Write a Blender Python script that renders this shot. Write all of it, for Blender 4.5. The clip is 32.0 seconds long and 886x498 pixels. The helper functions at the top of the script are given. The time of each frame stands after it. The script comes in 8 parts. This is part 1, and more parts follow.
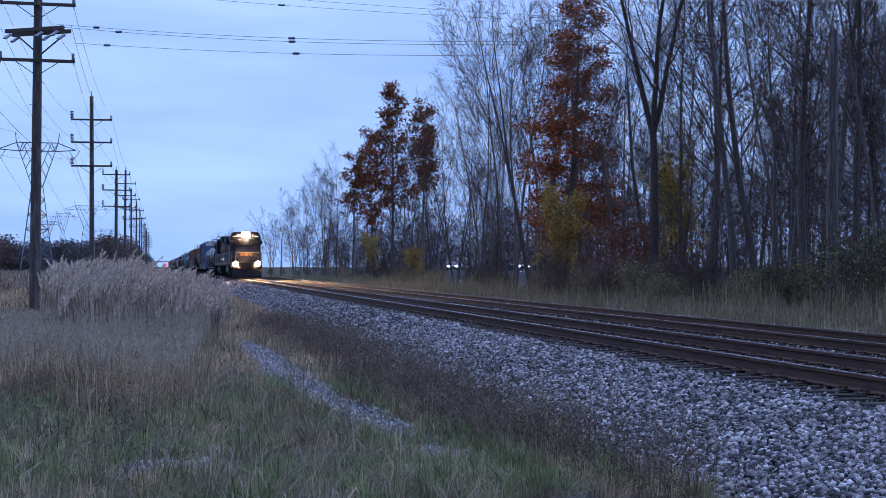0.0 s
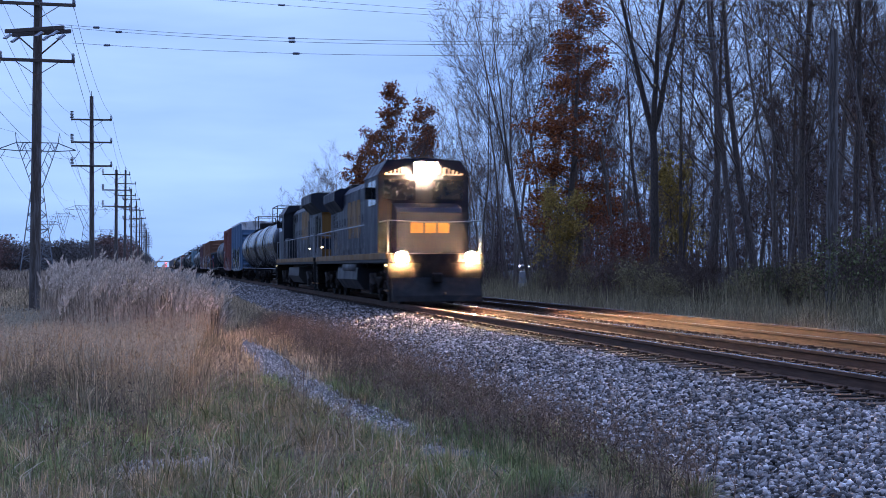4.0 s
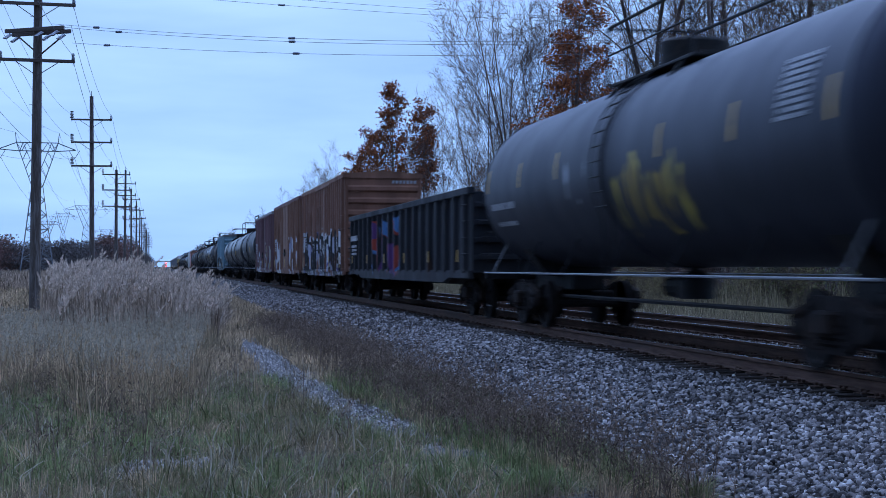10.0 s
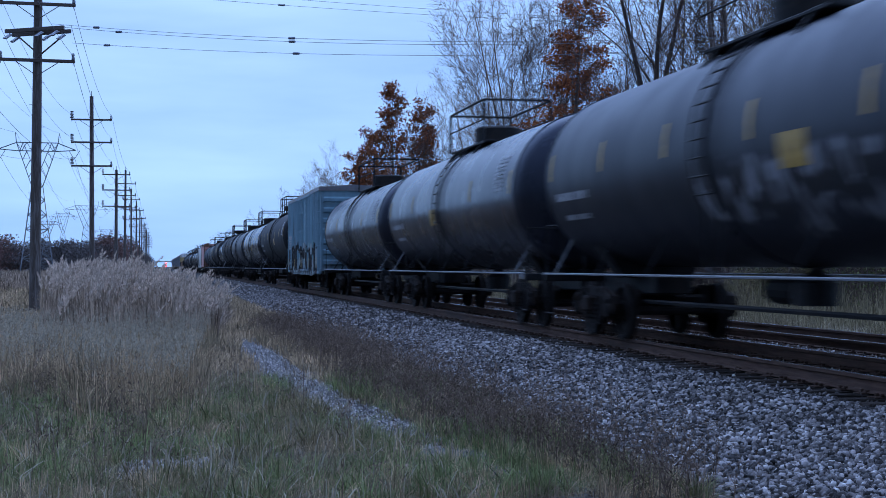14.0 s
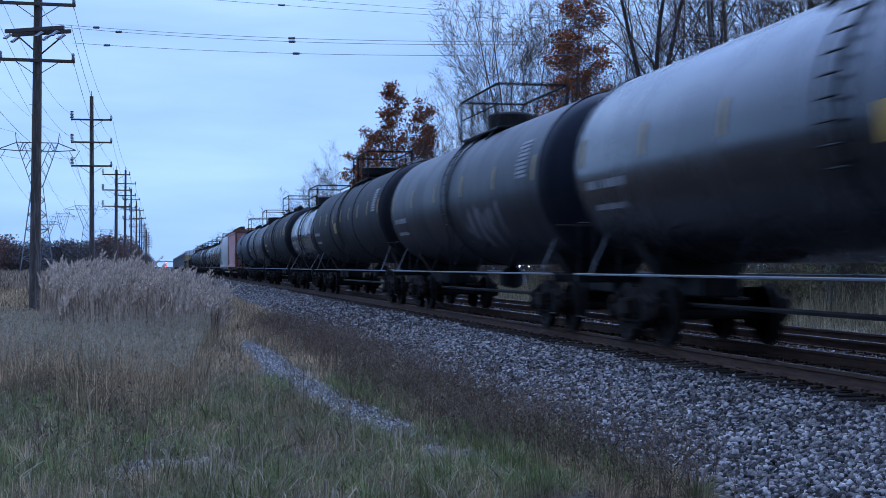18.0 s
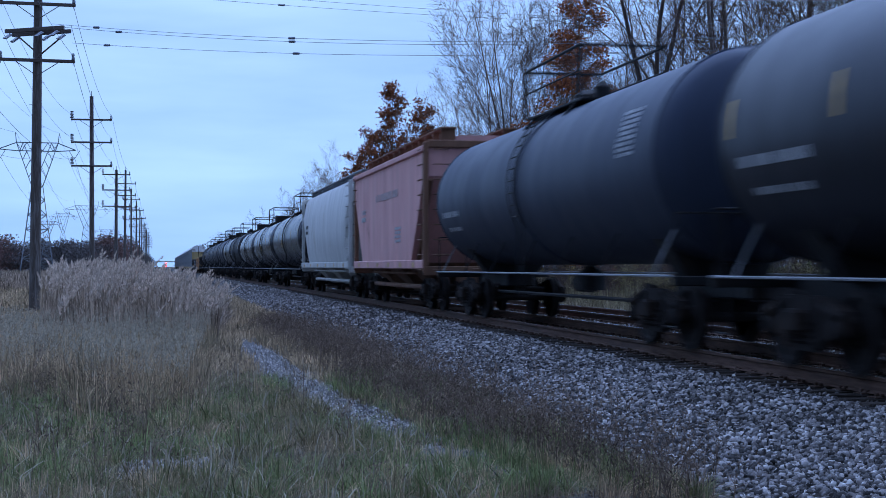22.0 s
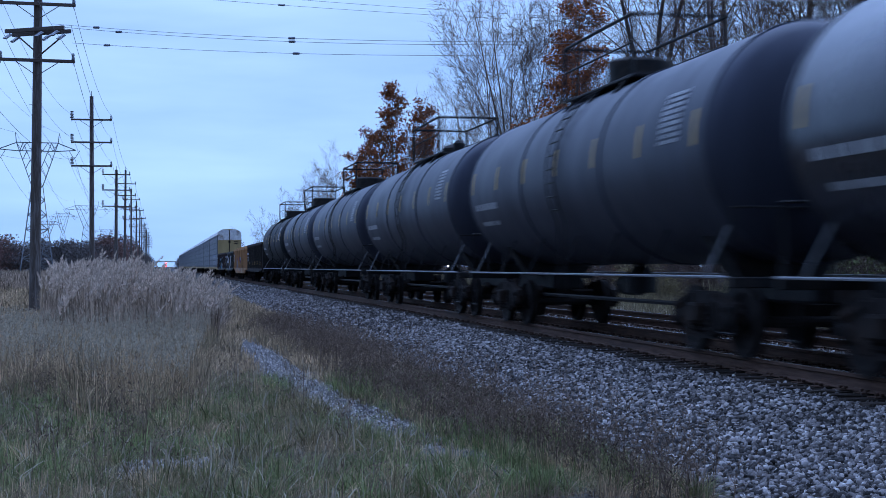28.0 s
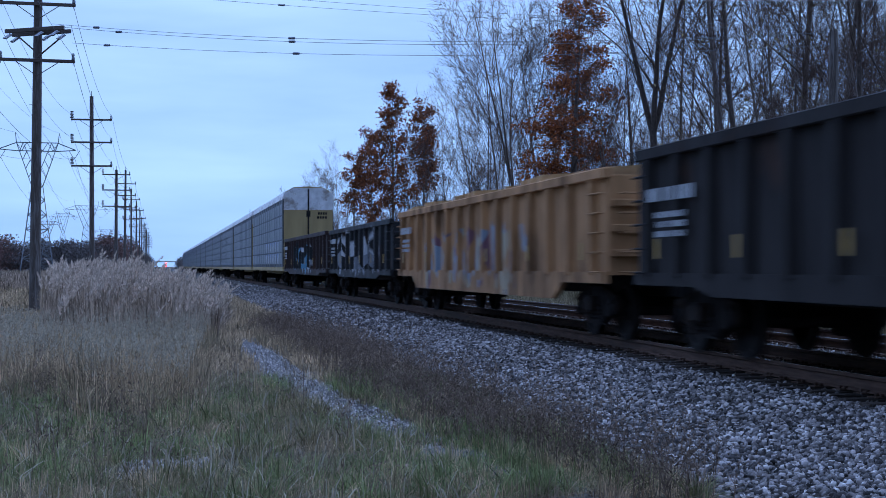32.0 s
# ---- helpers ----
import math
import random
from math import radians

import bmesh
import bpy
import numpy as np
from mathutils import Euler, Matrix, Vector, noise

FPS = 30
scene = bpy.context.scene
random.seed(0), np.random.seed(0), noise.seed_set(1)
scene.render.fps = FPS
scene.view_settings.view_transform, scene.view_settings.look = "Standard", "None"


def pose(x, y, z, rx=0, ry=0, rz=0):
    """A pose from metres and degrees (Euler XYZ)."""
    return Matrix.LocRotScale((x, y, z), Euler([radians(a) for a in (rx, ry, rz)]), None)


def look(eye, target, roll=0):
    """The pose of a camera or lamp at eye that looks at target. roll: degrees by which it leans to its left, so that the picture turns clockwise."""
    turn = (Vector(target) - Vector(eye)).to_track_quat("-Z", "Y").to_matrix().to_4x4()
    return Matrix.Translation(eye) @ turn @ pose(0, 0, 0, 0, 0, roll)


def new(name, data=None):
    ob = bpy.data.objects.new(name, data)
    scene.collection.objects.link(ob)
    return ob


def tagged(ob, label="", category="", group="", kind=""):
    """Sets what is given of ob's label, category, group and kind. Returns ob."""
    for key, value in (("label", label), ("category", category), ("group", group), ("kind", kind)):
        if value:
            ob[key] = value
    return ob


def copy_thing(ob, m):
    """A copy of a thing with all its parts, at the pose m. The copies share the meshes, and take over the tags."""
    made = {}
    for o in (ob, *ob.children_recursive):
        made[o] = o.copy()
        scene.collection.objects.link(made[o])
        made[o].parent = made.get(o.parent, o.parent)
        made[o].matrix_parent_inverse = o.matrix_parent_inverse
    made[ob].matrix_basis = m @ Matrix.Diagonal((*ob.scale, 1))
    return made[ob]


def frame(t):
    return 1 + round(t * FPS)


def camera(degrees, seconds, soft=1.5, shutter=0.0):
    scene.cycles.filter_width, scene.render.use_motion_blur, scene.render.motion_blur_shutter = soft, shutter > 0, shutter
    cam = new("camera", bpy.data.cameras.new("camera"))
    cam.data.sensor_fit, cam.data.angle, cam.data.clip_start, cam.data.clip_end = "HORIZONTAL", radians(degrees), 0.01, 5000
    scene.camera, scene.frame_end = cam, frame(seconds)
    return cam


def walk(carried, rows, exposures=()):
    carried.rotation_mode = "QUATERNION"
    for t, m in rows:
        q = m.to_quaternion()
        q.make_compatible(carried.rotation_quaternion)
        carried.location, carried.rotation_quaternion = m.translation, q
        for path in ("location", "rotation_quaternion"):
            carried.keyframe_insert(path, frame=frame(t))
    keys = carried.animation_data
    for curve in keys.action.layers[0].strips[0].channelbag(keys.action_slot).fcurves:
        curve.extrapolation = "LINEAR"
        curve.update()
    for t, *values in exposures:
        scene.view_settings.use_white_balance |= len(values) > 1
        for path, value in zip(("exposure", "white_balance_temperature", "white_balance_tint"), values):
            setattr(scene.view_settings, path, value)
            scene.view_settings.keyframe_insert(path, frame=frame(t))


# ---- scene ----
# The camera stands on a tripod beside a double-track main line; the near rail's head is z = 0,
# y runs along the rails away from the camera, x across them.
EYE = (0.0, 0.0, 1.19)
HEADING, RISE = radians(11.15), radians(0.70)
cam = camera(34.3, 32.0, soft=0.6, shutter=0.5)
AIM = (math.sin(HEADING) * 100, math.cos(HEADING) * 100, EYE[2] + math.tan(RISE) * 100)
walk(cam, [(0, look(EYE, AIM)), (32, look(EYE, AIM))],
     exposures=[(0, -0.10, 6080, 20), (3.5, -0.10, 6080, 20), (6, 0.0, 6100, 12), (32, 0.0, 6100, 12)])

# ---- dusk sky and its light ----
world = bpy.data.worlds.new("dusk_sky")
scene.world = world
world.use_nodes = True


def build_sky():
    nt = world.node_tree
    nt.nodes.clear()
    out = nt.nodes.new("ShaderNodeOutputWorld")
    bg = nt.nodes.new("ShaderNodeBackground")
    sky = nt.nodes.new("ShaderNodeTexSky")
    sky.sky_type, sky.sun_disc = "NISHITA", False
    sky.sun_elevation, sky.sun_rotation = radians(59), radians(28.6)
    sky.air_density, sky.dust_density, sky.ozone_density = 1.0, 0.6, 3.0
    geo = nt.nodes.new("ShaderNodeTexCoord")
    split = nt.nodes.new("ShaderNodeSeparateXYZ")
    nt.links.new(geo.outputs["Generated"], split.inputs[0])
    # a thin sheet of stratus with soft streaks
    mp = nt.nodes.new("ShaderNodeMapping")
    mp.inputs["Scale"].default_value = (2.2, 2.2, 13.0)
    nt.links.new(geo.outputs["Generated"], mp.inputs[0])
    cloud = nt.nodes.new("ShaderNodeTexNoise")
    cloud.inputs["Scale"].default_value = 1.6
    cloud.inputs["Detail"].default_value = 5.0
    cloud.inputs["Roughness"].default_value = 0.5
    nt.links.new(mp.outputs[0], cloud.inputs["Vector"])
    veil = nt.nodes.new("ShaderNodeValToRGB")
    veil.color_ramp.elements[0].position, veil.color_ramp.elements[0].color = 0.32, (2.8, 4.5, 7.8, 1)
    veil.color_ramp.elements[1].position, veil.color_ramp.elements[1].color = 0.68, (4.15, 6.05, 9.2, 1)
    nt.links.new(cloud.outputs["Fac"], veil.inputs[0])
    mix = nt.nodes.new("ShaderNodeMix")
    mix.data_type = "RGBA"
    mix.inputs["Factor"].default_value = 0.95
    nt.links.new(sky.outputs[0], mix.inputs["A"])
    nt.links.new(veil.outputs[0], mix.inputs["B"])
    # overcast dusk: the zenith is brighter and whiter than the horizon, the sky behind the camera dimmer than ahead
    rise = nt.nodes.new("ShaderNodeValToRGB")
    low = rise.color_ramp.elements[0]
    low.position, low.color = 0.01, (0.49, 0.54, 0.59, 1)
    rise.color_ramp.elements[1].position, rise.color_ramp.elements[1].color = 0.85, (1.72, 1.70, 1.95, 1)
    rise.color_ramp.elements.new(0.17).color = (0.57, 0.58, 0.60, 1)
    nt.links.new(split.outputs["Z"], rise.inputs[0])
    dot = nt.nodes.new("ShaderNodeVectorMath")
    dot.operation = "DOT_PRODUCT"
    nt.links.new(geo.outputs["Generated"], dot.inputs[0])
    dot.inputs[1].default_value = (0.45, 0.89, 0.0)
    ahead = nt.nodes.new("ShaderNodeMapRange")
    ahead.inputs["From Min"].default_value, ahead.inputs["From Max"].default_value = -0.45, 0.5
    ahead.inputs["To Min"].default_value, ahead.inputs["To Max"].default_value = 0.34, 1.0
    nt.links.new(dot.outputs["Value"], ahead.inputs["Value"])
    last = mix.outputs["Result"]
    for fac in (rise.outputs[0], ahead.outputs[0]):
        mul = nt.nodes.new("ShaderNodeMix")
        mul.data_type, mul.blend_type = "RGBA", "MULTIPLY"
        mul.inputs["Factor"].default_value = 1.0
        nt.links.new(last, mul.inputs["A"])
        nt.links.new(fac, mul.inputs["B"])
        last = mul.outputs["Result"]
    nt.links.new(last, bg.inputs[0])
    bg.inputs[1].default_value = 0.233
    nt.links.new(bg.outputs[0], out.inputs[0])


build_sky()
sun_data = bpy.data.lights.new("sun", "SUN")
sun_data.energy, sun_data.angle, sun_data.color = 0.3, radians(60), (0.80, 0.90, 1.0)
sun = new("sun", sun_data)
sun.matrix_world = look((12, 22, 42), (0, 0, 0))

# ---- materials ----


def links(nt, a, b):
    nt.links.new(a, b)


def scaled(c, k):
    return (min(1, c[0] * k), min(1, c[1] * k), min(1, c[2] * k), 1)


def surf(name, base, rough=0.7, metal=0.0, var=0.25, scale=6.0, bump=0.15, second=None, edge=(0.5, 0.62), scale2=1.5,
         island=0.0, stretch=(1, 1, 1), random_tint=0.0, spec=0.5, sheer=0.0):
    """A plain procedural surface: fine grain, a second coat in patches (rust, dirt, moss), relief."""
    m = bpy.data.materials.new(name)
    m.use_nodes = True
    nt = m.node_tree
    p = nt.nodes["Principled BSDF"]
    tc = nt.nodes.new("ShaderNodeTexCoord")
    mp = nt.nodes.new("ShaderNodeMapping")
    mp.inputs["Scale"].default_value = stretch
    links(nt, tc.outputs["Object"], mp.inputs[0])
    n1 = nt.nodes.new("ShaderNodeTexNoise")
    n1.inputs["Scale"].default_value, n1.inputs["Detail"].default_value = scale, 6.0
    links(nt, mp.outputs[0], n1.inputs["Vector"])
    ramp = nt.nodes.new("ShaderNodeValToRGB")
    ramp.color_ramp.elements[0].position, ramp.color_ramp.elements[0].color = 0.3, scaled(base, 1 - var)
    ramp.color_ramp.elements[1].position, ramp.color_ramp.elements[1].color = 0.7, scaled(base, 1 + var)
    links(nt, n1.outputs["Fac"], ramp.inputs[0])
    colour = ramp.outputs[0]
    if second:
        n2 = nt.nodes.new("ShaderNodeTexNoise")
        n2.inputs["Scale"].default_value, n2.inputs["Detail"].default_value = scale2, 8.0
        n2.inputs["Roughness"].default_value = 0.65
        links(nt, mp.outputs[0], n2.inputs["Vector"])
        r2 = nt.nodes.new("ShaderNodeValToRGB")
        r2.color_ramp.elements[0].position, r2.color_ramp.elements[1].position = edge
        links(nt, n2.outputs["Fac"], r2.inputs[0])
        mix = nt.nodes.new("ShaderNodeMix")
        mix.data_type = "RGBA"
        links(nt, r2.outputs[0], mix.inputs["Factor"])
        links(nt, colour, mix.inputs["A"])
        mix.inputs["B"].default_value = (*second[:3], 1)
        colour = mix.outputs["Result"]
    if island or random_tint:
        hsv = nt.nodes.new("ShaderNodeHueSaturation")
        src = nt.nodes.new("ShaderNodeNewGeometry" if island else "ShaderNodeObjectInfo")
        mr = nt.nodes.new("ShaderNodeMapRange")
        k = island or random_tint
        mr.inputs["To Min"].default_value, mr.inputs["To Max"].default_value = 1 - k, 1 + k
        links(nt, src.outputs["Random Per Island" if island else "Random"], mr.inputs["Value"])
        links(nt, mr.outputs[0], hsv.inputs["Value"])
        links(nt, colour, hsv.inputs["Color"])
        colour = hsv.outputs[0]
    links(nt, colour, p.inputs["Base Color"])
    p.inputs["Roughness"].default_value, p.inputs["Metallic"].default_value = rough, metal
    p.inputs["Specular IOR Level"].default_value = spec
    if bump:
        b = nt.nodes.new("ShaderNodeBump")
        b.inputs["Strength"].default_value, b.inputs["Distance"].default_value = bump, 0.02
        links(nt, n1.outputs["Fac"], b.inputs["Height"])
        links(nt, b.outputs[0], p.inputs["Normal"])
    if sheer:
        tr = nt.nodes.new("ShaderNodeBsdfTranslucent")
        links(nt, colour, tr.inputs[0])
        ms = nt.nodes.new("ShaderNodeMixShader")
        ms.inputs[0].default_value = sheer
        links(nt, p.outputs[0], ms.inputs[1])
        links(nt, tr.outputs[0], ms.inputs[2])
        links(nt, ms.outputs[0], nt.nodes["Material Output"].inputs[0])
    return m


def glow(name, colour, strength):
    m = bpy.data.materials.new(name)
    m.use_nodes = True
    p = m.node_tree.nodes["Principled BSDF"]
    p.inputs["Base Color"].default_value = (*colour, 1)
    p.inputs["Emission Color"].default_value = (*colour, 1)
    p.inputs["Emission Strength"].default_value = strength
    return m


WOOD_POLE = surf("creosoted_pole", (0.085, 0.066, 0.055), 0.85, var=0.45, scale=9, stretch=(6, 6, 0.5), bump=0.5, second=(0.17, 0.15, 0.14), scale2=2)
WOOD_ARM = surf("weathered_arm", (0.10, 0.078, 0.066), 0.85, var=0.4, scale=9, stretch=(0.6, 6, 6), bump=0.4)
PORCELAIN = surf("grey_porcelain", (0.20, 0.22, 0.26), 0.25, var=0.1, bump=0)
GLASS_BROWN = surf("dark_brown_glaze", (0.035, 0.028, 0.026), 0.3, var=0.1, bump=0)
GALV = surf("galvanised_steel", (0.20, 0.21, 0.23), 0.55, metal=0.4, var=0.2, scale=3, bump=0)
WIRE = surf("dull_wire", (0.16, 0.17, 0.2), 0.6, metal=0.3, var=0.1, bump=0)
RAIL_STEEL = surf("rusty_rail", (0.085, 0.050, 0.036), 0.8, spec=0.12, var=0.35, scale=25, stretch=(1, 0.1, 1), bump=0.3, second=(0.06, 0.04, 0.032), scale2=3)
RAIL_HEAD = surf("polished_rail_head", (0.50, 0.50, 0.50), 0.26, metal=1.0, var=0.15, scale=10, stretch=(8, 0.2, 1), bump=0)
TIE_WOOD = surf("oiled_tie", (0.038, 0.030, 0.025), 0.9, spec=0.08, var=0.5, scale=14, stretch=(0.4, 4, 4), bump=0.7, random_tint=0.35, second=(0.075, 0.062, 0.053), scale2=3)
PLATE_STEEL = surf("rusty_plate", (0.065, 0.040, 0.029), 0.85, spec=0.1, var=0.4, scale=20, bump=0.3)


def stone_material():
    """Crushed stone: mostly dark grey pieces, some pale limestone ones."""
    m = surf("crushed_limestone", (1.0, 0.86, 0.78), 0.9, var=0.3, scale=26, bump=0.5, second=(0.5, 0.46, 0.43), edge=(0.45, 0.65), scale2=0.9, spec=0.1)
    nt = m.node_tree
    p = nt.nodes["Principled BSDF"]
    src = p.inputs["Base Color"].links[0].from_socket
    geo = nt.nodes.new("ShaderNodeNewGeometry")
    r = nt.nodes.new("ShaderNodeValToRGB")
    r.color_ramp.elements[0].color = (0.03, 0.03, 0.03, 1)
    r.color_ramp.elements[1].color = (0.68, 0.66, 0.64, 1)
    for at, v in ((0.4, 0.14), (0.72, 0.32), (0.9, 0.54)):
        e = r.color_ramp.elements.new(at)
        e.color = (v, v * 0.95, v * 0.94, 1)
    links(nt, geo.outputs["Random Per Island"], r.inputs[0])
    mul = nt.nodes.new("ShaderNodeMix")
    mul.data_type, mul.blend_type = "RGBA", "MULTIPLY"
    mul.inputs["Factor"].default_value = 1.0
    links(nt, src, mul.inputs["A"])
    links(nt, r.outputs[0], mul.inputs["B"])
    links(nt, mul.outputs["Result"], p.inputs["Base Color"])
    return m


STONE = stone_material()

# ---- mesh helpers ----


class Shape:
    """Collects solids into one mesh."""

    def __init__(self):
        self.v, self.f = [], []

    def add(self, verts, faces):
        n = len(self.v)
        self.v.extend(verts)
        self.f.extend(tuple(i + n for i in f) for f in faces)
        return self

    def box(self, x0, x1, y0, y1, z0, z1, c=0.0):
        if not c:
            vs = [(x, y, z) for z in (z0, z1) for y in (y0, y1) for x in (x0, x1)]
            return self.add(vs, [(0, 2, 3, 1), (4, 5, 7, 6), (0, 1, 5, 4), (2, 6, 7, 3), (0, 4, 6, 2), (1, 3, 7, 5)])
        vs, ids = [], {}
        for sx in (0, 1):
            for sy in (0, 1):
                for sz in (0, 1):
                    x, y, z = (x0, x1)[sx], (y0, y1)[sy], (z0, z1)[sz]
                    dx, dy, dz = c * (1 - 2 * sx), c * (1 - 2 * sy), c * (1 - 2 * sz)
                    for a, q in enumerate(((x, y + dy, z + dz), (x + dx, y, z + dz), (x + dx, y + dy, z))):
                        ids[sx, sy, sz, a] = len(vs)
                        vs.append(q)
        fs = []
        for s in (0, 1):
            fs.append([ids[s, 0, 0, 0], ids[s, 1, 0, 0], ids[s, 1, 1, 0], ids[s, 0, 1, 0]][::(-1 if s == 0 else 1)])
            fs.append([ids[0, s, 0, 1], ids[0, s, 1, 1], ids[1, s, 1, 1], ids[1, s, 0, 1]][::(-1 if s == 0 else 1)])
            fs.append([ids[0, 0, s, 2], ids[1, 0, s, 2], ids[1, 1, s, 2], ids[0, 1, s, 2]][::(-1 if s == 0 else 1)])
        for a in (0, 1):
            for b in (0, 1):
                fs.append([ids[a, b, 0, 0], ids[a, b, 1, 0], ids[a, b, 1, 1], ids[a, b, 0, 1]])
                fs.append([ids[a, 0, b, 0], ids[a, 1, b, 0], ids[a, 1, b, 2], ids[a, 0, b, 2]])
                fs.append([ids[0, a, b, 1], ids[1, a, b, 1], ids[1, a, b, 2], ids[0, a, b, 2]])
        fs += [[ids[a, b, d, 0], ids[a, b, d, 1], ids[a, b, d, 2]] for a in (0, 1) for b in (0, 1) for d in (0, 1)]
        return self.add(vs, fs)

    def bar(self, p, q, r, n=6, r2=None, caps=True):
        p, q = Vector(p), Vector(q)
        d = (q - p)
        if d.length < 1e-6:
            return self
        d.normalize()
        u = d.orthogonal().normalized()
        w = d.cross(u)
        r2 = r if r2 is None else r2
        ring = [(math.cos(2 * math.pi * i / n), math.sin(2 * math.pi * i / n)) for i in range(n)]
        vs = [tuple(p + (u * a + w * b) * r) for a, b in ring] + [tuple(q + (u * a + w * b) * r2) for a, b in ring]
        fs = [(i, (i + 1) % n, n + (i + 1) % n, n + i) for i in range(n)]
        if caps:
            fs += [tuple(range(n))[::-1], tuple(range(n, 2 * n))]
        return self.add(vs, fs)

    def pipe(self, pts, r, n=6):
        pts = [Vector(q) for q in pts]
        base = len(self.v)
        for i, q in enumerate(pts):
            d = (pts[min(i + 1, len(pts) - 1)] - pts[i]).normalized() + (pts[i] - pts[max(i - 1, 0)]).normalized()
            d = d.normalized() if d.length > 1e-6 else Vector((0, 0, 1))
            u = (Vector((0.13, 0.31, 0.94)).cross(d)).normalized()
            w = d.cross(u)
            self.v.extend(tuple(q + (u * math.cos(2 * math.pi * k / n) + w * math.sin(2 * math.pi * k / n)) * r) for k in range(n))
        for i in range(len(pts) - 1):
            a = base + i * n
            self.f.extend((a + k, a + (k + 1) % n, a + n + (k + 1) % n, a + n + k) for k in range(n))
        self.f.append(tuple(range(base, base + n))[::-1])
        self.f.append(tuple(range(base + (len(pts) - 1) * n, base + len(pts) * n)))
        return self

    def lathe(self, prof, at=(0, 0, 0), axis="y", n=24):
        """prof: (along, radius) pairs round an axis through at."""
        vs, fs = [], []
        for a, r in prof:
            for i in range(n):
                c, s = math.cos(2 * math.pi * i / n) * r, math.sin(2 * math.pi * i / n) * r
                q = {"y": (c, a, s), "x": (a, c, s), "z": (c, s, a)}[axis]
                vs.append((q[0] + at[0], q[1] + at[1], q[2] + at[2]))
        for j in range(len(prof) - 1):
            for i in range(n):
                k = (i + 1) % n
                fs.append((j * n + i, j * n + k, j * n + n + k, j * n + n + i))
        fs += [tuple(range(n))[::-1], tuple(range((len(prof) - 1) * n, len(prof) * n))]
        return self.add(vs, fs)

    def prism(self, prof, lo, hi, axis="y"):
        """A closed outline pushed from lo to hi; the outline is (x, z) for y, (y, z) for x, (x, y) for z."""
        n = len(prof)
        vs = []
        for h in (lo, hi):
            for a, b in prof:
                vs.append({"y": (a, h, b), "x": (h, a, b), "z": (a, b, h)}[axis])
        fs = [(i, (i + 1) % n, n + (i + 1) % n, n + i) for i in range(n)]
        return self.add(vs, fs + [tuple(range(n))[::-1], tuple(range(n, 2 * n))])

    def mesh(self, name, smooth=0):
        me = bpy.data.meshes.new(name)
        me.from_pydata(self.v, [], self.f)
        bm = bmesh.new()
        bm.from_mesh(me)
        bmesh.ops.recalc_face_normals(bm, faces=bm.faces)
        bm.to_mesh(me)
        bm.free()
        if smooth:
            me.shade_smooth()
            me.set_sharp_from_angle(angle=radians(smooth))
        return me


def part(name, me, material, parent, label="", at=None):
    """Links a mesh (or a Shape) as one object under a thing or a part."""
    if isinstance(me, Shape):
        me = me.mesh(name)
    if not me.materials:
        me.materials.append(None)
    ob = new(name, me)
    ob.material_slots[0].link = "OBJECT"
    ob.material_slots[0].material = material
    ob.parent = parent
    if at is not None:
        ob.matrix_basis = at if isinstance(at, Matrix) else Matrix.Translation(at)
    if label:
        ob["label"] = label
    return ob


MESHES = {}


def once(key, make):
    if key not in MESHES:
        MESHES[key] = make()
    return MESHES[key]


def soup(name, verts, tris, material, label="", category="", kind="stuff", parent=None):
    """A large triangle mesh from arrays."""
    verts, tris = np.asarray(verts, np.float32), np.asarray(tris, np.int32)
    me = bpy.data.meshes.new(name)
    me.vertices.add(len(verts))
    me.vertices.foreach_set("co", verts.ravel())
    me.loops.add(tris.size)
    me.loops.foreach_set("vertex_index", tris.ravel())
    me.polygons.add(len(tris))
    me.polygons.foreach_set("loop_start", np.arange(0, tris.size, 3, dtype=np.int32))
    me.update(calc_edges=True)
    me.validate()
    me.materials.append(material)
    ob = new(name, me)
    ob.parent = parent
    return tagged(ob, label, category, "", kind)


# ---- ground ----
FIELD_Z = -0.62
NEAR_TRACK, FAR_TRACK = 8.37, 12.30
PATH_X = lambda y: 2.0 + 0.0065 * max(0.0, 24.5 - y) ** 2


def ground_z(x, y):
    z = FIELD_Z + 0.10 * noise.noise(Vector((x * 0.12, y * 0.08, 3.0))) + 0.03 * noise.noise(Vector((x * 0.6, y * 0.6, 7.0)))
    if x > 14.5:
        z -= 0.25 * min(1, (x - 14.5) / 4)
    return z


def zone_mask(nt, coord, centre, half, soft):
    """1 inside |coord - centre| < half, fading over soft."""
    a = nt.nodes.new("ShaderNodeMath")
    a.operation = "SUBTRACT"
    links(nt, coord, a.inputs[0])
    if isinstance(centre, float):
        a.inputs[1].default_value = centre
    else:
        links(nt, centre, a.inputs[1])
    b = nt.nodes.new("ShaderNodeMath")
    b.operation = "ABSOLUTE"
    links(nt, a.outputs[0], b.inputs[0])
    mr = nt.nodes.new("ShaderNodeMapRange")
    mr.inputs["From Min"].default_value, mr.inputs["From Max"].default_value = half, half + soft
    mr.inputs["To Min"].default_value, mr.inputs["To Max"].default_value = 1, 0
    links(nt, b.outputs[0], mr.inputs["Value"])
    return mr.outputs[0]


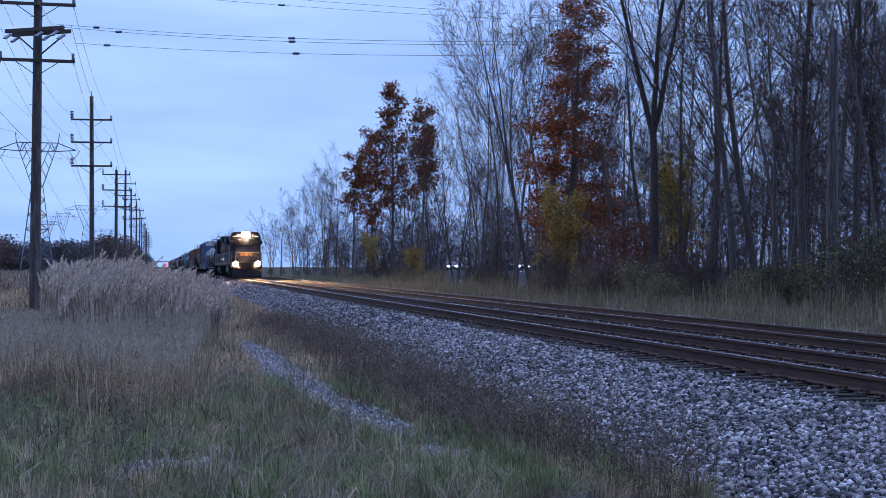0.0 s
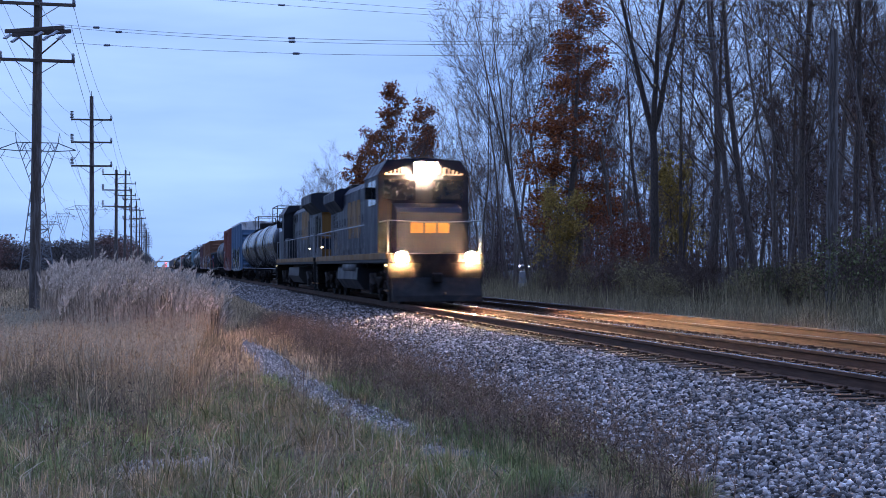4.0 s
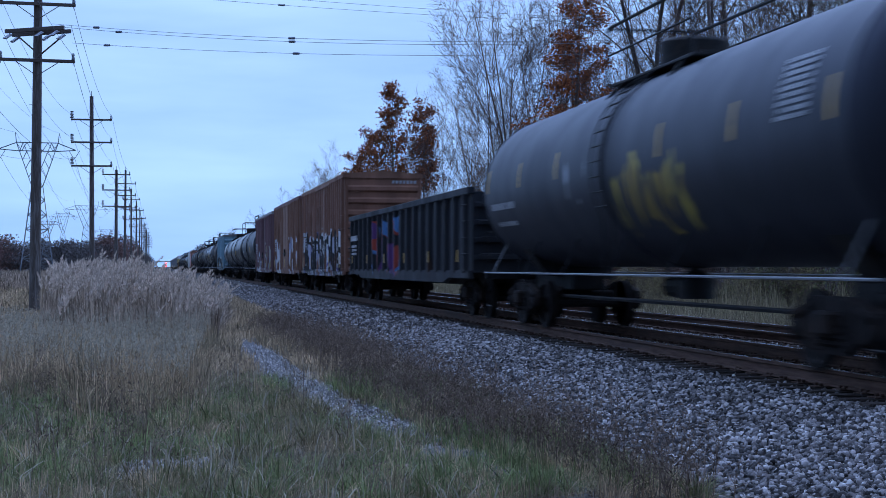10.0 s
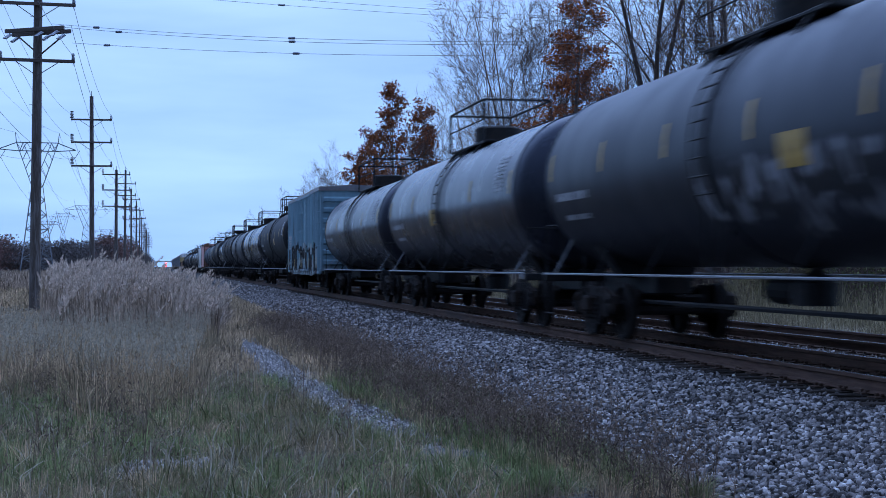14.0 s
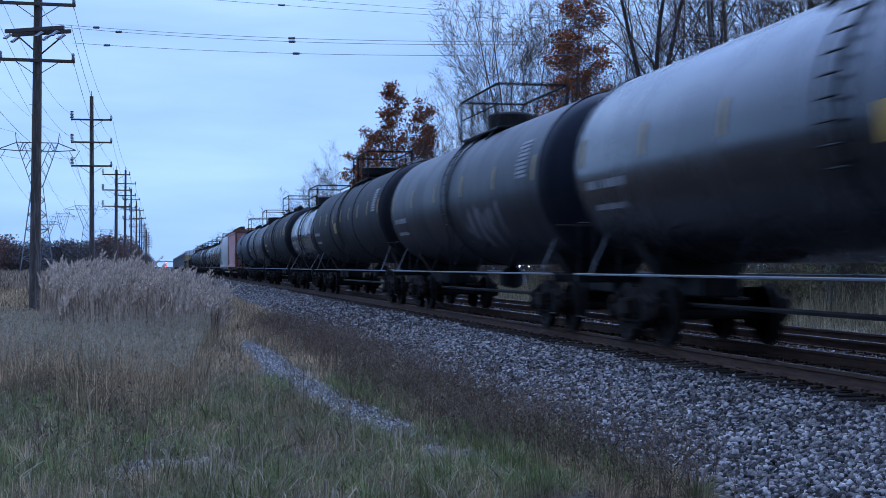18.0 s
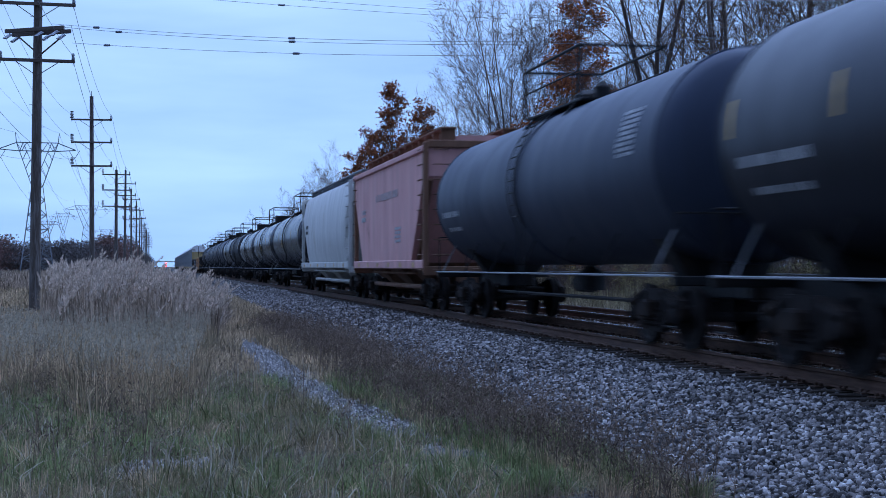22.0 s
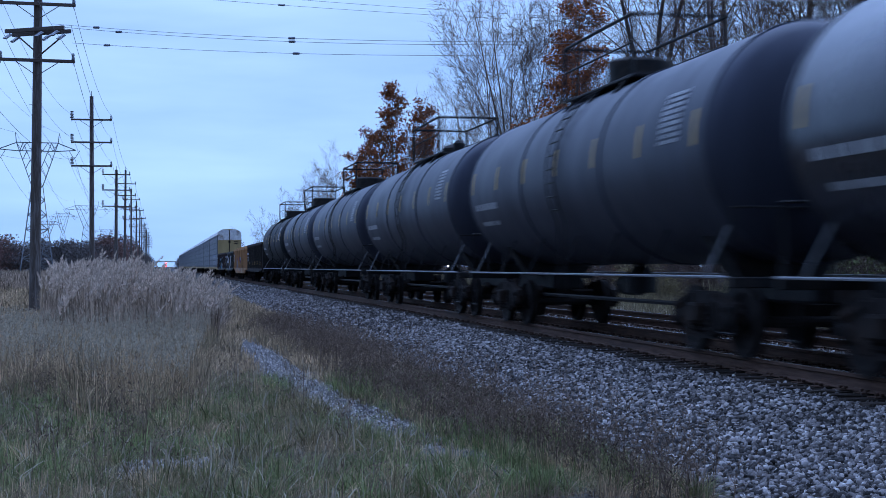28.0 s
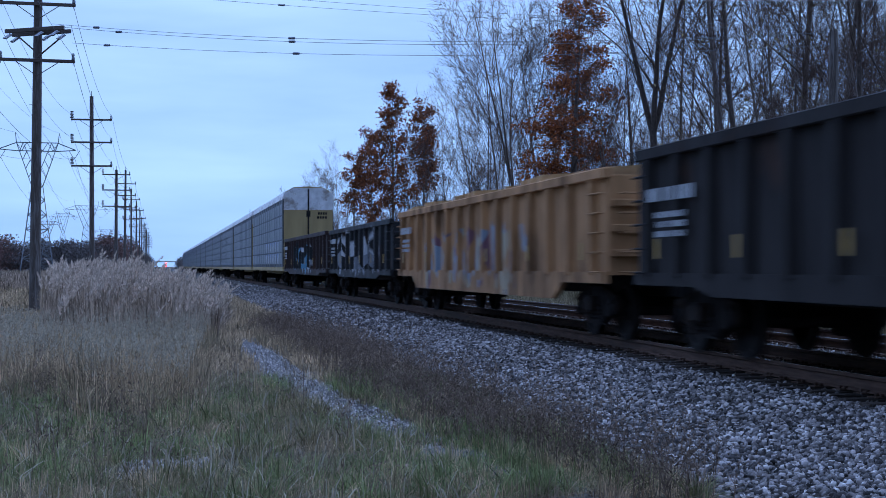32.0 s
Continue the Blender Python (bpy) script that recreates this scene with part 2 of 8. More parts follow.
def gravel_nodes(nt, vec, stops, scale):
    vor = nt.nodes.new("ShaderNodeTexVoronoi")
    vor.inputs["Scale"].default_value = scale
    links(nt, vec, vor.inputs["Vector"])
    sep = nt.nodes.new("ShaderNodeSeparateColor")
    links(nt, vor.outputs["Color"], sep.inputs[0])
    r = nt.nodes.new("ShaderNodeValToRGB")
    r.color_ramp.elements[0].color, r.color_ramp.elements[1].color = stops
    links(nt, sep.outputs[0], r.inputs[0])
    return r.outputs[0], vor.outputs["Distance"]


def ground_material():
    m = bpy.data.materials.new("field_soil")
    m.use_nodes = True
    nt = m.node_tree
    p = nt.nodes["Principled BSDF"]
    p.inputs["Roughness"].default_value = 0.95
    p.inputs["Specular IOR Level"].default_value = 0.0
    tc = nt.nodes.new("ShaderNodeTexCoord")
    sep = nt.nodes.new("ShaderNodeSeparateXYZ")
    links(nt, tc.outputs["Object"], sep.inputs[0])
    n1 = nt.nodes.new("ShaderNodeTexNoise")
    n1.inputs["Scale"].default_value, n1.inputs["Detail"].default_value = 0.35, 9
    links(nt, tc.outputs["Object"], n1.inputs["Vector"])
    r = nt.nodes.new("ShaderNodeValToRGB")
    r.color_ramp.elements[0].position, r.color_ramp.elements[0].color = 0.35, (0.052, 0.054, 0.036, 1)
    r.color_ramp.elements[1].position, r.color_ramp.elements[1].color = 0.65, (0.13, 0.108, 0.086, 1)
    links(nt, n1.outputs["Fac"], r.inputs[0])
    n2 = nt.nodes.new("ShaderNodeTexNoise")
    n2.inputs["Scale"].default_value, n2.inputs["Detail"].default_value = 3.5, 8
    links(nt, tc.outputs["Object"], n2.inputs["Vector"])
    # the wheel rut: gravel in a strip that bends with the track's shoulder
    near = nt.nodes.new("ShaderNodeMapRange")
    near.inputs["From Min"].default_value, near.inputs["From Max"].default_value = 8.0, 24.5
    near.inputs["To Min"].default_value, near.inputs["To Max"].default_value = 16.5, 0.0
    links(nt, sep.outputs["Y"], near.inputs["Value"])
    sq = nt.nodes.new("ShaderNodeMath")
    sq.operation = "MULTIPLY"
    links(nt, near.outputs[0], sq.inputs[0])
    links(nt, near.outputs[0], sq.inputs[1])
    yy = nt.nodes.new("ShaderNodeMath")
    yy.operation = "MULTIPLY_ADD"
    links(nt, sq.outputs[0], yy.inputs[0])
    yy.inputs[1].default_value, yy.inputs[2].default_value = 0.0065, 2.0
    wob = nt.nodes.new("ShaderNodeMath")
    wob.operation = "MULTIPLY_ADD"
    links(nt, n2.outputs["Fac"], wob.inputs[0])
    wob.inputs[1].default_value = 0.5
    links(nt, sep.outputs["X"], wob.inputs[2])
    wob2 = nt.nodes.new("ShaderNodeMath")
    wob2.operation = "SUBTRACT"
    links(nt, wob.outputs[0], wob2.inputs[0])
    wob2.inputs[1].default_value = 0.25
    rut = zone_mask(nt, wob2.outputs[0], yy.outputs[0], 0.29, 0.16)
    gcol, gdist = gravel_nodes(nt, tc.outputs["Object"], ((0.05, 0.046, 0.043, 1), (0.20, 0.185, 0.175, 1)), 38)
    mix = nt.nodes.new("ShaderNodeMix")
    mix.data_type = "RGBA"
    links(nt, rut, mix.inputs["Factor"])
    links(nt, r.outputs[0], mix.inputs["A"])
    links(nt, gcol, mix.inputs["B"])
    links(nt, mix.outputs["Result"], p.inputs["Base Color"])
    b = nt.nodes.new("ShaderNodeBump")
    b.inputs["Strength"].default_value, b.inputs["Distance"].default_value = 0.8, 0.05
    links(nt, n2.outputs["Fac"], b.inputs["Height"])
    links(nt, b.outputs[0], p.inputs["Normal"])
    return m


def ballast_material():
    m = bpy.data.materials.new("ballast_bed")
    m.use_nodes = True
    nt = m.node_tree
    p = nt.nodes["Principled BSDF"]
    p.inputs["Roughness"].default_value = 0.95
    p.inputs["Specular IOR Level"].default_value = 0.08
    tc = nt.nodes.new("ShaderNodeTexCoord")
    gcol, gdist = gravel_nodes(nt, tc.outputs["Object"], ((0.026, 0.024, 0.022, 1), (0.17, 0.155, 0.145, 1)), 16)
    n2 = nt.nodes.new("ShaderNodeTexNoise")
    n2.inputs["Scale"].default_value, n2.inputs["Detail"].default_value = 0.8, 6
    links(nt, tc.outputs["Object"], n2.inputs["Vector"])
    hsv = nt.nodes.new("ShaderNodeHueSaturation")
    mr = nt.nodes.new("ShaderNodeMapRange")
    mr.inputs["To Min"].default_value, mr.inputs["To Max"].default_value = 0.6, 1.3
    links(nt, n2.outputs["Fac"], mr.inputs["Value"])
    links(nt, mr.outputs[0], hsv.inputs["Value"])
    links(nt, gcol, hsv.inputs["Color"])
    links(nt, hsv.outputs[0], p.inputs["Base Color"])
    b = nt.nodes.new("ShaderNodeBump")
    b.inputs["Strength"].default_value, b.inputs["Distance"].default_value = 1.0, 0.06
    b.invert = True
    links(nt, gdist, b.inputs["Height"])
    links(nt, b.outputs[0], p.inputs["Normal"])
    return m


def build_ground():
    xs = [-2500, -1200, -600, -300, -150, -80, -50] + [i * 1.0 for i in range(-34, -12, 2)] + [i * 0.5 for i in range(-24, 50)] + \
         [26, 28, 30, 34, 40, 50, 70, 100, 160, 300, 600, 1200, 2500]
    ys = [-400, -150, -60, -20, 0, 5] + [8 + i * 0.5 for i in range(0, 70)] + [44 + i * 2 for i in range(0, 40)] + \
         [130, 150, 180, 220, 280, 360, 500, 700, 1000, 1500, 2500, 4500]
    vs = [(x, y, ground_z(x, y)) for y in ys for x in xs]
    n = len(xs)
    fs = [(j * n + i, j * n + i + 1, (j + 1) * n + i + 1, (j + 1) * n + i) for j in range(len(ys) - 1) for i in range(n - 1)]
    me = bpy.data.meshes.new("ground")
    me.from_pydata(vs, [], fs)
    me.shade_smooth()
    me.materials.append(ground_material())
    tagged(new("ground", me), "rough field of dry grass and weeds with a gravel wheel rut", "field", kind="structure")


def bed_z(x):
    """Cross-section of the ballast bed."""
    pts = ((3.9, -0.78), (4.5, -0.60), (6.55, -0.27), (7.1, -0.245), (9.7, -0.235), (10.5, -0.34), (11.2, -0.29), (13.95, -0.28), (14.6, -0.42), (16.2, -0.95))
    for (a, za), (b, zb) in zip(pts, pts[1:]):
        if a <= x <= b:
            return za + (zb - za) * (x - a) / (b - a)
    return -0.95


def build_bed():
    xs = [3.9 + i * (16.2 - 3.9) / 60 for i in range(61)]
    ys = [-60, -20] + [5 + i * 0.5 for i in range(0, 120)] + [65 + 3 * i for i in range(60)] + [260, 320, 420, 600, 900, 1500, 3000]
    vs = []
    for y in ys:
        for x in xs:
            lift = 0.03 * noise.noise(Vector((x * 1.3, y * 0.9, 0))) if 4.4 < x < 15.8 else 0
            toe = 0.22 * noise.noise(Vector((2.0, y * 0.15, 5))) if x < 5 else 0
            vs.append((x + toe, y, bed_z(x) + lift))
    n = len(xs)
    fs = [(j * n + i, j * n + i + 1, (j + 1) * n + i + 1, (j + 1) * n + i) for j in range(len(ys) - 1) for i in range(n - 1)]
    me = bpy.data.meshes.new("ballast_bed")
    me.from_pydata(vs, [], fs)
    me.materials.append(ballast_material())
    return tagged(new("ballast_bed", me), "sloping bed of grey crushed-stone ballast under both tracks", "ballast", kind="structure")


build_ground()
bed = build_bed()


RUT_STONE = surf("rut_pebbles", (0.30, 0.272, 0.255), 0.9, var=0.3, scale=6, bump=0, island=0.8)


def build_stones():
    """Loose crushed stones, lying on the bed's shoulder, in the cribs and in the wheel rut."""
    rng = np.random.default_rng(5)
    # an angular block with one corner knocked off
    base = np.array([(-1, -1, -1), (1, -1, -1), (1, 1, -1), (-1, 1, -1), (-0.85, -0.9, 1), (0.9, -0.8, 0.9), (0.35, 0.3, 1.1), (-0.9, 0.85, 0.8), (0.95, 0.9, 0.1)]) * 0.72
    tris = np.array([(0, 2, 1), (0, 3, 2), (0, 1, 5), (0, 5, 4), (1, 2, 8), (1, 8, 5), (2, 3, 7), (2, 7, 8), (3, 0, 4), (3, 4, 7), (4, 5, 6), (5, 8, 6), (8, 7, 6), (7, 4, 6)])

    def strew(n, x0, x1, y0, y1, small, large, zf, power=1.0):
        x = rng.uniform(x0, x1, n)
        y = y0 + (y1 - y0) * rng.uniform(0, 1, n) ** power
        z = np.array([zf(a, b) for a, b in zip(x, y)])
        return x, y, z, small + (large - small) * rng.uniform(0, 1, n) ** 1.6

    lots = [strew(50000, 4.2, 7.15, 8.5, 34, 0.014, 0.038, lambda a, b: bed_z(a), 1.35),
            strew(15000, 4.3, 7.2, 34, 85, 0.03, 0.06, lambda a, b: bed_z(a), 1.3),
            strew(9000, 4.3, 7.2, 80, 170, 0.045, 0.085, lambda a, b: bed_z(a), 1.3),
            strew(6500, 7.2, 9.6, 12, 60, 0.025, 0.045, lambda a, b: bed_z(a), 1.2),
            strew(6500, 9.6, 14.4, 20, 75, 0.025, 0.05, lambda a, b: bed_z(a), 1.2),
            strew(7500, -0.42, 0.42, 14.0, 33, 0.006, 0.024, lambda a, b: FIELD_Z, 1.3),
            strew(500, -1.0, 0.3, 9, 12.2, 0.012, 0.035, lambda a, b: FIELD_Z, 1.0)]
    lx, ly, lz, lr = lots[5]
    lx += np.array([PATH_X(b) for b in ly])
    lz[:] = [ground_z(a, b) for a, b in zip(lx, ly)]
    sx, sy, sz, sr = lots[6]
    sx[:] = 0.05 + 0.6 * (sx + 0.35)
    sy[:] = 13.1 + 0.35 * (sy - 10.6)
    sz[:] = [ground_z(a, b) for a, b in zip(sx, sy)]
    octa = np.array([(1, 0, 0), (-0.4, 0.9, 0.1), (-0.6, -0.8, 0), (0.1, 0.1, 0.9), (0.2, -0.1, -0.7)])
    octa_t = np.array([(0, 1, 3), (1, 2, 3), (2, 0, 3), (1, 0, 4), (2, 1, 4), (0, 2, 4)])
    for name, chosen, base_v, base_t in (("ballast_stones", (lots[0],), base, tris), ("far_ballast_stones", lots[1:5], octa, octa_t), ("rut_pebbles", lots[5:7], octa, octa_t)):
        x, y, z, r = (np.concatenate([lot[i] for lot in chosen]) for i in range(4))
        n, m = len(x), len(base_v)
        v = base_v[None] * r[:, None, None] * rng.uniform(0.72, 1.22, (n, m, 3)) * rng.uniform(0.62, 1.25, (n, 1, 3))
        a, b = rng.uniform(0, 6.28, n), rng.uniform(-0.9, 0.9, n)
        ca, sa, cb, sb = np.cos(a)[:, None], np.sin(a)[:, None], np.cos(b)[:, None], np.sin(b)[:, None]
        vx, vy, vz = v[..., 0], v[..., 1] * cb - v[..., 2] * sb, v[..., 1] * sb + v[..., 2] * cb
        v = np.stack([vx * ca - vy * sa, vx * sa + vy * ca, vz], -1)
        v += np.stack([x, y, z + r * 0.45], -1)[:, None]
        t = base_t[None] + m * np.arange(n)[:, None, None]
        soup(name, v.reshape(-1, 3), t.reshape(-1, 3), RUT_STONE if name == "rut_pebbles" else STONE, "small grey-brown pebbles in the wheel rut" if name == "rut_pebbles" else "loose grey crushed ballast stones on the bed's shoulder", "gravel")


build_stones()

# ---- tracks ----


def rail_shape(x, y0, y1):
    prof = [(-0.075, -0.185), (0.075, -0.185), (0.075, -0.172), (0.014, -0.155), (0.009, -0.055), (0.036, -0.042), (0.036, -0.004), (0.03, 0.0),
            (-0.03, 0.0), (-0.036, -0.004), (-0.036, -0.042), (-0.009, -0.055), (-0.014, -0.155), (-0.075, -0.172)]
    return Shape().prism([(x + a, b) for a, b in prof], y0, y1)


def build_track(name, centre, drop, label, ties_near, ties_all):
    root = tagged(new(name), label, "railway track", kind="structure")
    root.location = (centre, 0, drop)
    for side in (-0.753, 0.753):
        r = part("rail", rail_shape(side, -60, 3000), RAIL_STEEL, root, "rust-brown steel rail")
        part("rail_head", Shape().box(side - 0.027, side + 0.027, -60, 3000, 0.0005, 0.003), RAIL_HEAD, r, "bright worn running surface")
    rng = random.Random(3)
    tie = Shape().box(-1.3, 1.3, -0.115, 0.115, -0.375, -0.197, 0.012).mesh("tie")
    pl = Shape()
    pl.box(-0.19, 0.19, -0.095, 0.095, -0.197, -0.183, 0.004)
    for sx in (-0.1, 0.1):
        for sy in (-0.06, 0.06):
            pl.box(sx - 0.02, sx + 0.02, sy - 0.02, sy + 0.02, -0.19, -0.15, 0.006)
    plate = pl.mesh("tie_plate")
    for i in range(ties_near):
        y = 11 + i * 0.5
        skew = rng.uniform(-0.7, 0.7)
        t = part("tie", tie, TIE_WOOD, root, at=pose(rng.uniform(-0.05, 0.05), y + rng.uniform(-0.03, 0.03), rng.uniform(-0.004, 0.0), 0, 0, skew))
        for side in (-0.753, 0.753):
            part("tie_plate", plate, PLATE_STEEL, t, at=(side, 0, 0))
    rest = Shape()
    for i in range(ties_near, ties_all):
        y = 11 + i * 0.5
        rest.box(-1.3, 1.3, y - 0.115, y + 0.115, -0.375, -0.197)
    for i in range(-60, 0):
        y = 11 + i * 0.5
        rest.box(-1.3, 1.3, y - 0.115, y + 0.115, -0.375, -0.197)
    tagged(part("far_ties", rest, TIE_WOOD, root), kind="stuff")
    return root


build_track("track_near", NEAR_TRACK, 0.0, "near railway track of rusty rails on dark wooden ties", 150, 420)
build_track("track_far", FAR_TRACK, -0.065, "second railway track beyond the first on dark ties", 90, 300)

# ---- utility poles, wires and pylons along the field ----
POLE_X, POLE_Y0, POLE_STEP = -5.0, 60.5, 50.3


def insulator(h=0.28, r=0.07):
    def make():
        s = Shape().lathe([(0, 0.03), (0.02, r), (h * 0.45, r * 0.9), (h * 0.5, r * 0.5), (h * 0.62, r * 0.85), (h * 0.9, r * 0.7), (h, r * 0.4)], axis="z", n=10)
        return s.mesh("insulator", 40)
    return once(("insulator", h, r), make)


def line_pole(height, arms, radius=0.17, lean=0.0, tall_pin=True):
    """A wooden pole with crossarms: each arm is (height, half length, turn)."""
    root = new("utility_pole")
    pole = Shape().lathe([(-0.6, radius * 1.05), (0.5, radius), (height * 0.5, radius * 0.86), (height, radius * 0.7)], axis="z", n=14)
    part("pole", pole.mesh("pole", 40), WOOD_POLE, root)
    steps = Shape()
    for i in range(int((height - 3) / 0.9)):
        z = 3 + i * 0.9
        sx = 1 if i % 2 else -1
        steps.bar((0.12 * sx, 0, z), (0.30 * sx, 0, z), 0.012, 5)
    tagged(part("step_bolts", steps, GALV, root), kind="stuff")
    for z, half, turn in arms:
        m = Matrix.Rotation(radians(turn), 4, "Z")
        arm = part("crossarm", Shape().box(-half, half, -0.28, -0.17, z - 0.065, z + 0.065, 0.012), WOOD_ARM, root, at=m)
        br = Shape()
        for sx in (-1, 1):
            br.bar((sx * half * 0.55, -0.22, z - 0.07), (0, -0.18, z - 0.62), 0.022, 4)
        part("brace", br, WOOD_ARM, arm)
        for sx in (-0.95, 0.95):
            if sx < 0 and not turn and tall_pin:
                s = Shape()
                for j in range(5):
                    s.lathe([(0, 0.03), (0.03, 0.15), (0.07, 0.13), (0.1, 0.03)], (half * sx, -0.22, z + 0.10 + j * 0.11), "z", 10)
                part("stack_insulator", s.mesh("stack_insulator", 40), GLASS_BROWN, arm, "dark brown stacked insulator")
            else:
                part("insulator", insulator(), PORCELAIN, arm, "grey porcelain insulator", at=(half * sx, -0.22, z + 0.06))
            part("pin", Shape().bar((half * sx, -0.22, z - 0.16), (half * sx, -0.22, z + 0.1), 0.014, 5), GALV, arm)
    if tall_pin:
        part("top_pin", Shape().bar((0, 0, height), (0, 0, height + 0.4), 0.03, 6), GALV, root)
    return root


def wire(name, p, q, sag, r, segs=14, label="thin dark overhead wire", marks=()):
    p, q = Vector(p), Vector(q)
    pts = []
    for i in range(segs + 1):
        k = i / segs
        v = p.lerp(q, k)
        v.z -= sag * 4 * k * (1 - k)
        pts.append(v)
    ob = tagged(new(name, Shape().pipe(pts, r, 4).mesh(name)), label, "cable")
    ob.data.materials.append(WIRE)
    for k in marks:
        v = p.lerp(q, k)
        v.z -= sag * 4 * k * (1 - k)
        d = (q - p).normalized()
        part("splice", Shape().bar(v - d * 0.13, v + d * 0.13, r * 5.5, 6), WIRE, ob, "dark splice sleeve")
    return ob


def build_poles():
    arm_heights = (12.82, 11.12, 9.35)
    tall = 14.4
    ends = []
    for i in range(13):
        y = POLE_Y0 + i * POLE_STEP
        x = POLE_X + (0.25 if i == 2 else 0)
        gz = FIELD_Z
        h = {0: 14.6, 1: 14.6, 2: 12.4}.get(i, 15.7)
        arms = [(z + (0 if i == 1 else -0.95 if i == 2 else 0.9), 1.5, 0) for z in arm_heights]
        if i == 0:
            arms = [(12.48, 1.5, 0), (10.18, 1.5, 0)]
        root = line_pole(h, arms, 0.225 if i == 0 else 0.2, tall_pin=i > 0)
        root.matrix_world = pose(x, y, gz, 0, (0.45 if i == 0 else (0.4, -0.3, 0.2)[i % 3]), 0)
        tagged(root, "tall dark wooden utility pole with braced crossarms" if i else "tall weathered wooden pole with skewed dead-end crossarms", "utility pole", "line of utility poles")
        if i == 0:
            for dy, dz, k in ((-0.28, 11.44, 0), (0.17, 11.36, 1)):
                a = part("crossarm", Shape().box(-1.45, 1.45, dy, dy + 0.11, dz - 0.08, dz + 0.08, 0.012), WOOD_ARM, root, "skewed double crossarm",
                         at=pose(0, 0, 0, 0, 0, -33))
                for sx in (-1.1, 0.45, 1.2):
                    s = Shape()
                    for j in range(4):
                        s.lathe([(0, 0.03), (0.03, 0.11), (0.06, 0.09), (0.1, 0.03)], (sx, dy - 0.08 - j * 0.1, dz - 0.22 - j * 0.06), "z", 10)
                    part("string_insulator", s.mesh("string_insulator", 40), PORCELAIN, a, "string of pale porcelain discs")
            part("brace", Shape().bar((0.9, -0.3, 11.1), (0, -0.2, 10.3), 0.035, 5).bar((-0.9, 0.3, 11.3), (0, -0.1, 10.5), 0.035, 5), WOOD_ARM, root)
        ends.append((x, y, gz))
    # the line's conductors, three on each side
    for i in range(12):
        (x0, y0, z0), (x1, y1, z1) = ends[i], ends[i + 1]
        for z in arm_heights:
            for sx in (-1.42, 1.42):
                za = z + (0 if i == 1 else -0.95 if i == 2 else 0.9)
                zb = z + (0 if i == 0 else -0.95 if i == 1 else 0.9)
                if i == 0:
                    za = {12.82: 12.48, 11.12: 11.3, 9.35: 10.18}[z]
                wire("power_line", (x0 + sx, y0 - 0.2, z0 + za + 0.34), (x1 + sx, y1 - 0.2, z1 + zb + 0.34), 0.9, 0.010 if i < 2 else 0.018, 10)
    for sx, z in ((-1.42, 12.8), (1.42, 12.8), (-1.42, 10.5), (1.42, 10.5), (0, 14.9)):
        wire("power_line", (POLE_X + sx, POLE_Y0 - 0.2, FIELD_Z + z), (POLE_X + sx, POLE_Y0 - POLE_STEP, FIELD_Z + z), 0.9, 0.009, 12)
    # three conductors leave the skewed arms and cross over both tracks
    for x0, z0, z1, sag, marks in ((-4.0, 11.0, 9.05, 0.56, (0.09, 0.343)), (-4.4, 11.12, 9.05, 0.50, (0.07, 0.352)), (-3.55, 10.36, 8.62, 0.43, (0.055, 0.338))):
        wire("crossing_wire", (x0, POLE_Y0 + 0.1, z0), (22.1, 44.6, z1), sag, 0.009, 24, "wire crossing over the tracks from the dead-end pole", marks)
    for z0, z1, sag, marks in ((12.75, 9.1, 0.3, (0.352,)), (13.1, 9.2, 0.3, ())):
        wire("crossing_wire", (POLE_X, POLE_Y0 + 0.1, z0), (22.1, 44.6, z1), sag, 0.007, 24, "thin wire crossing high over the tracks", marks)


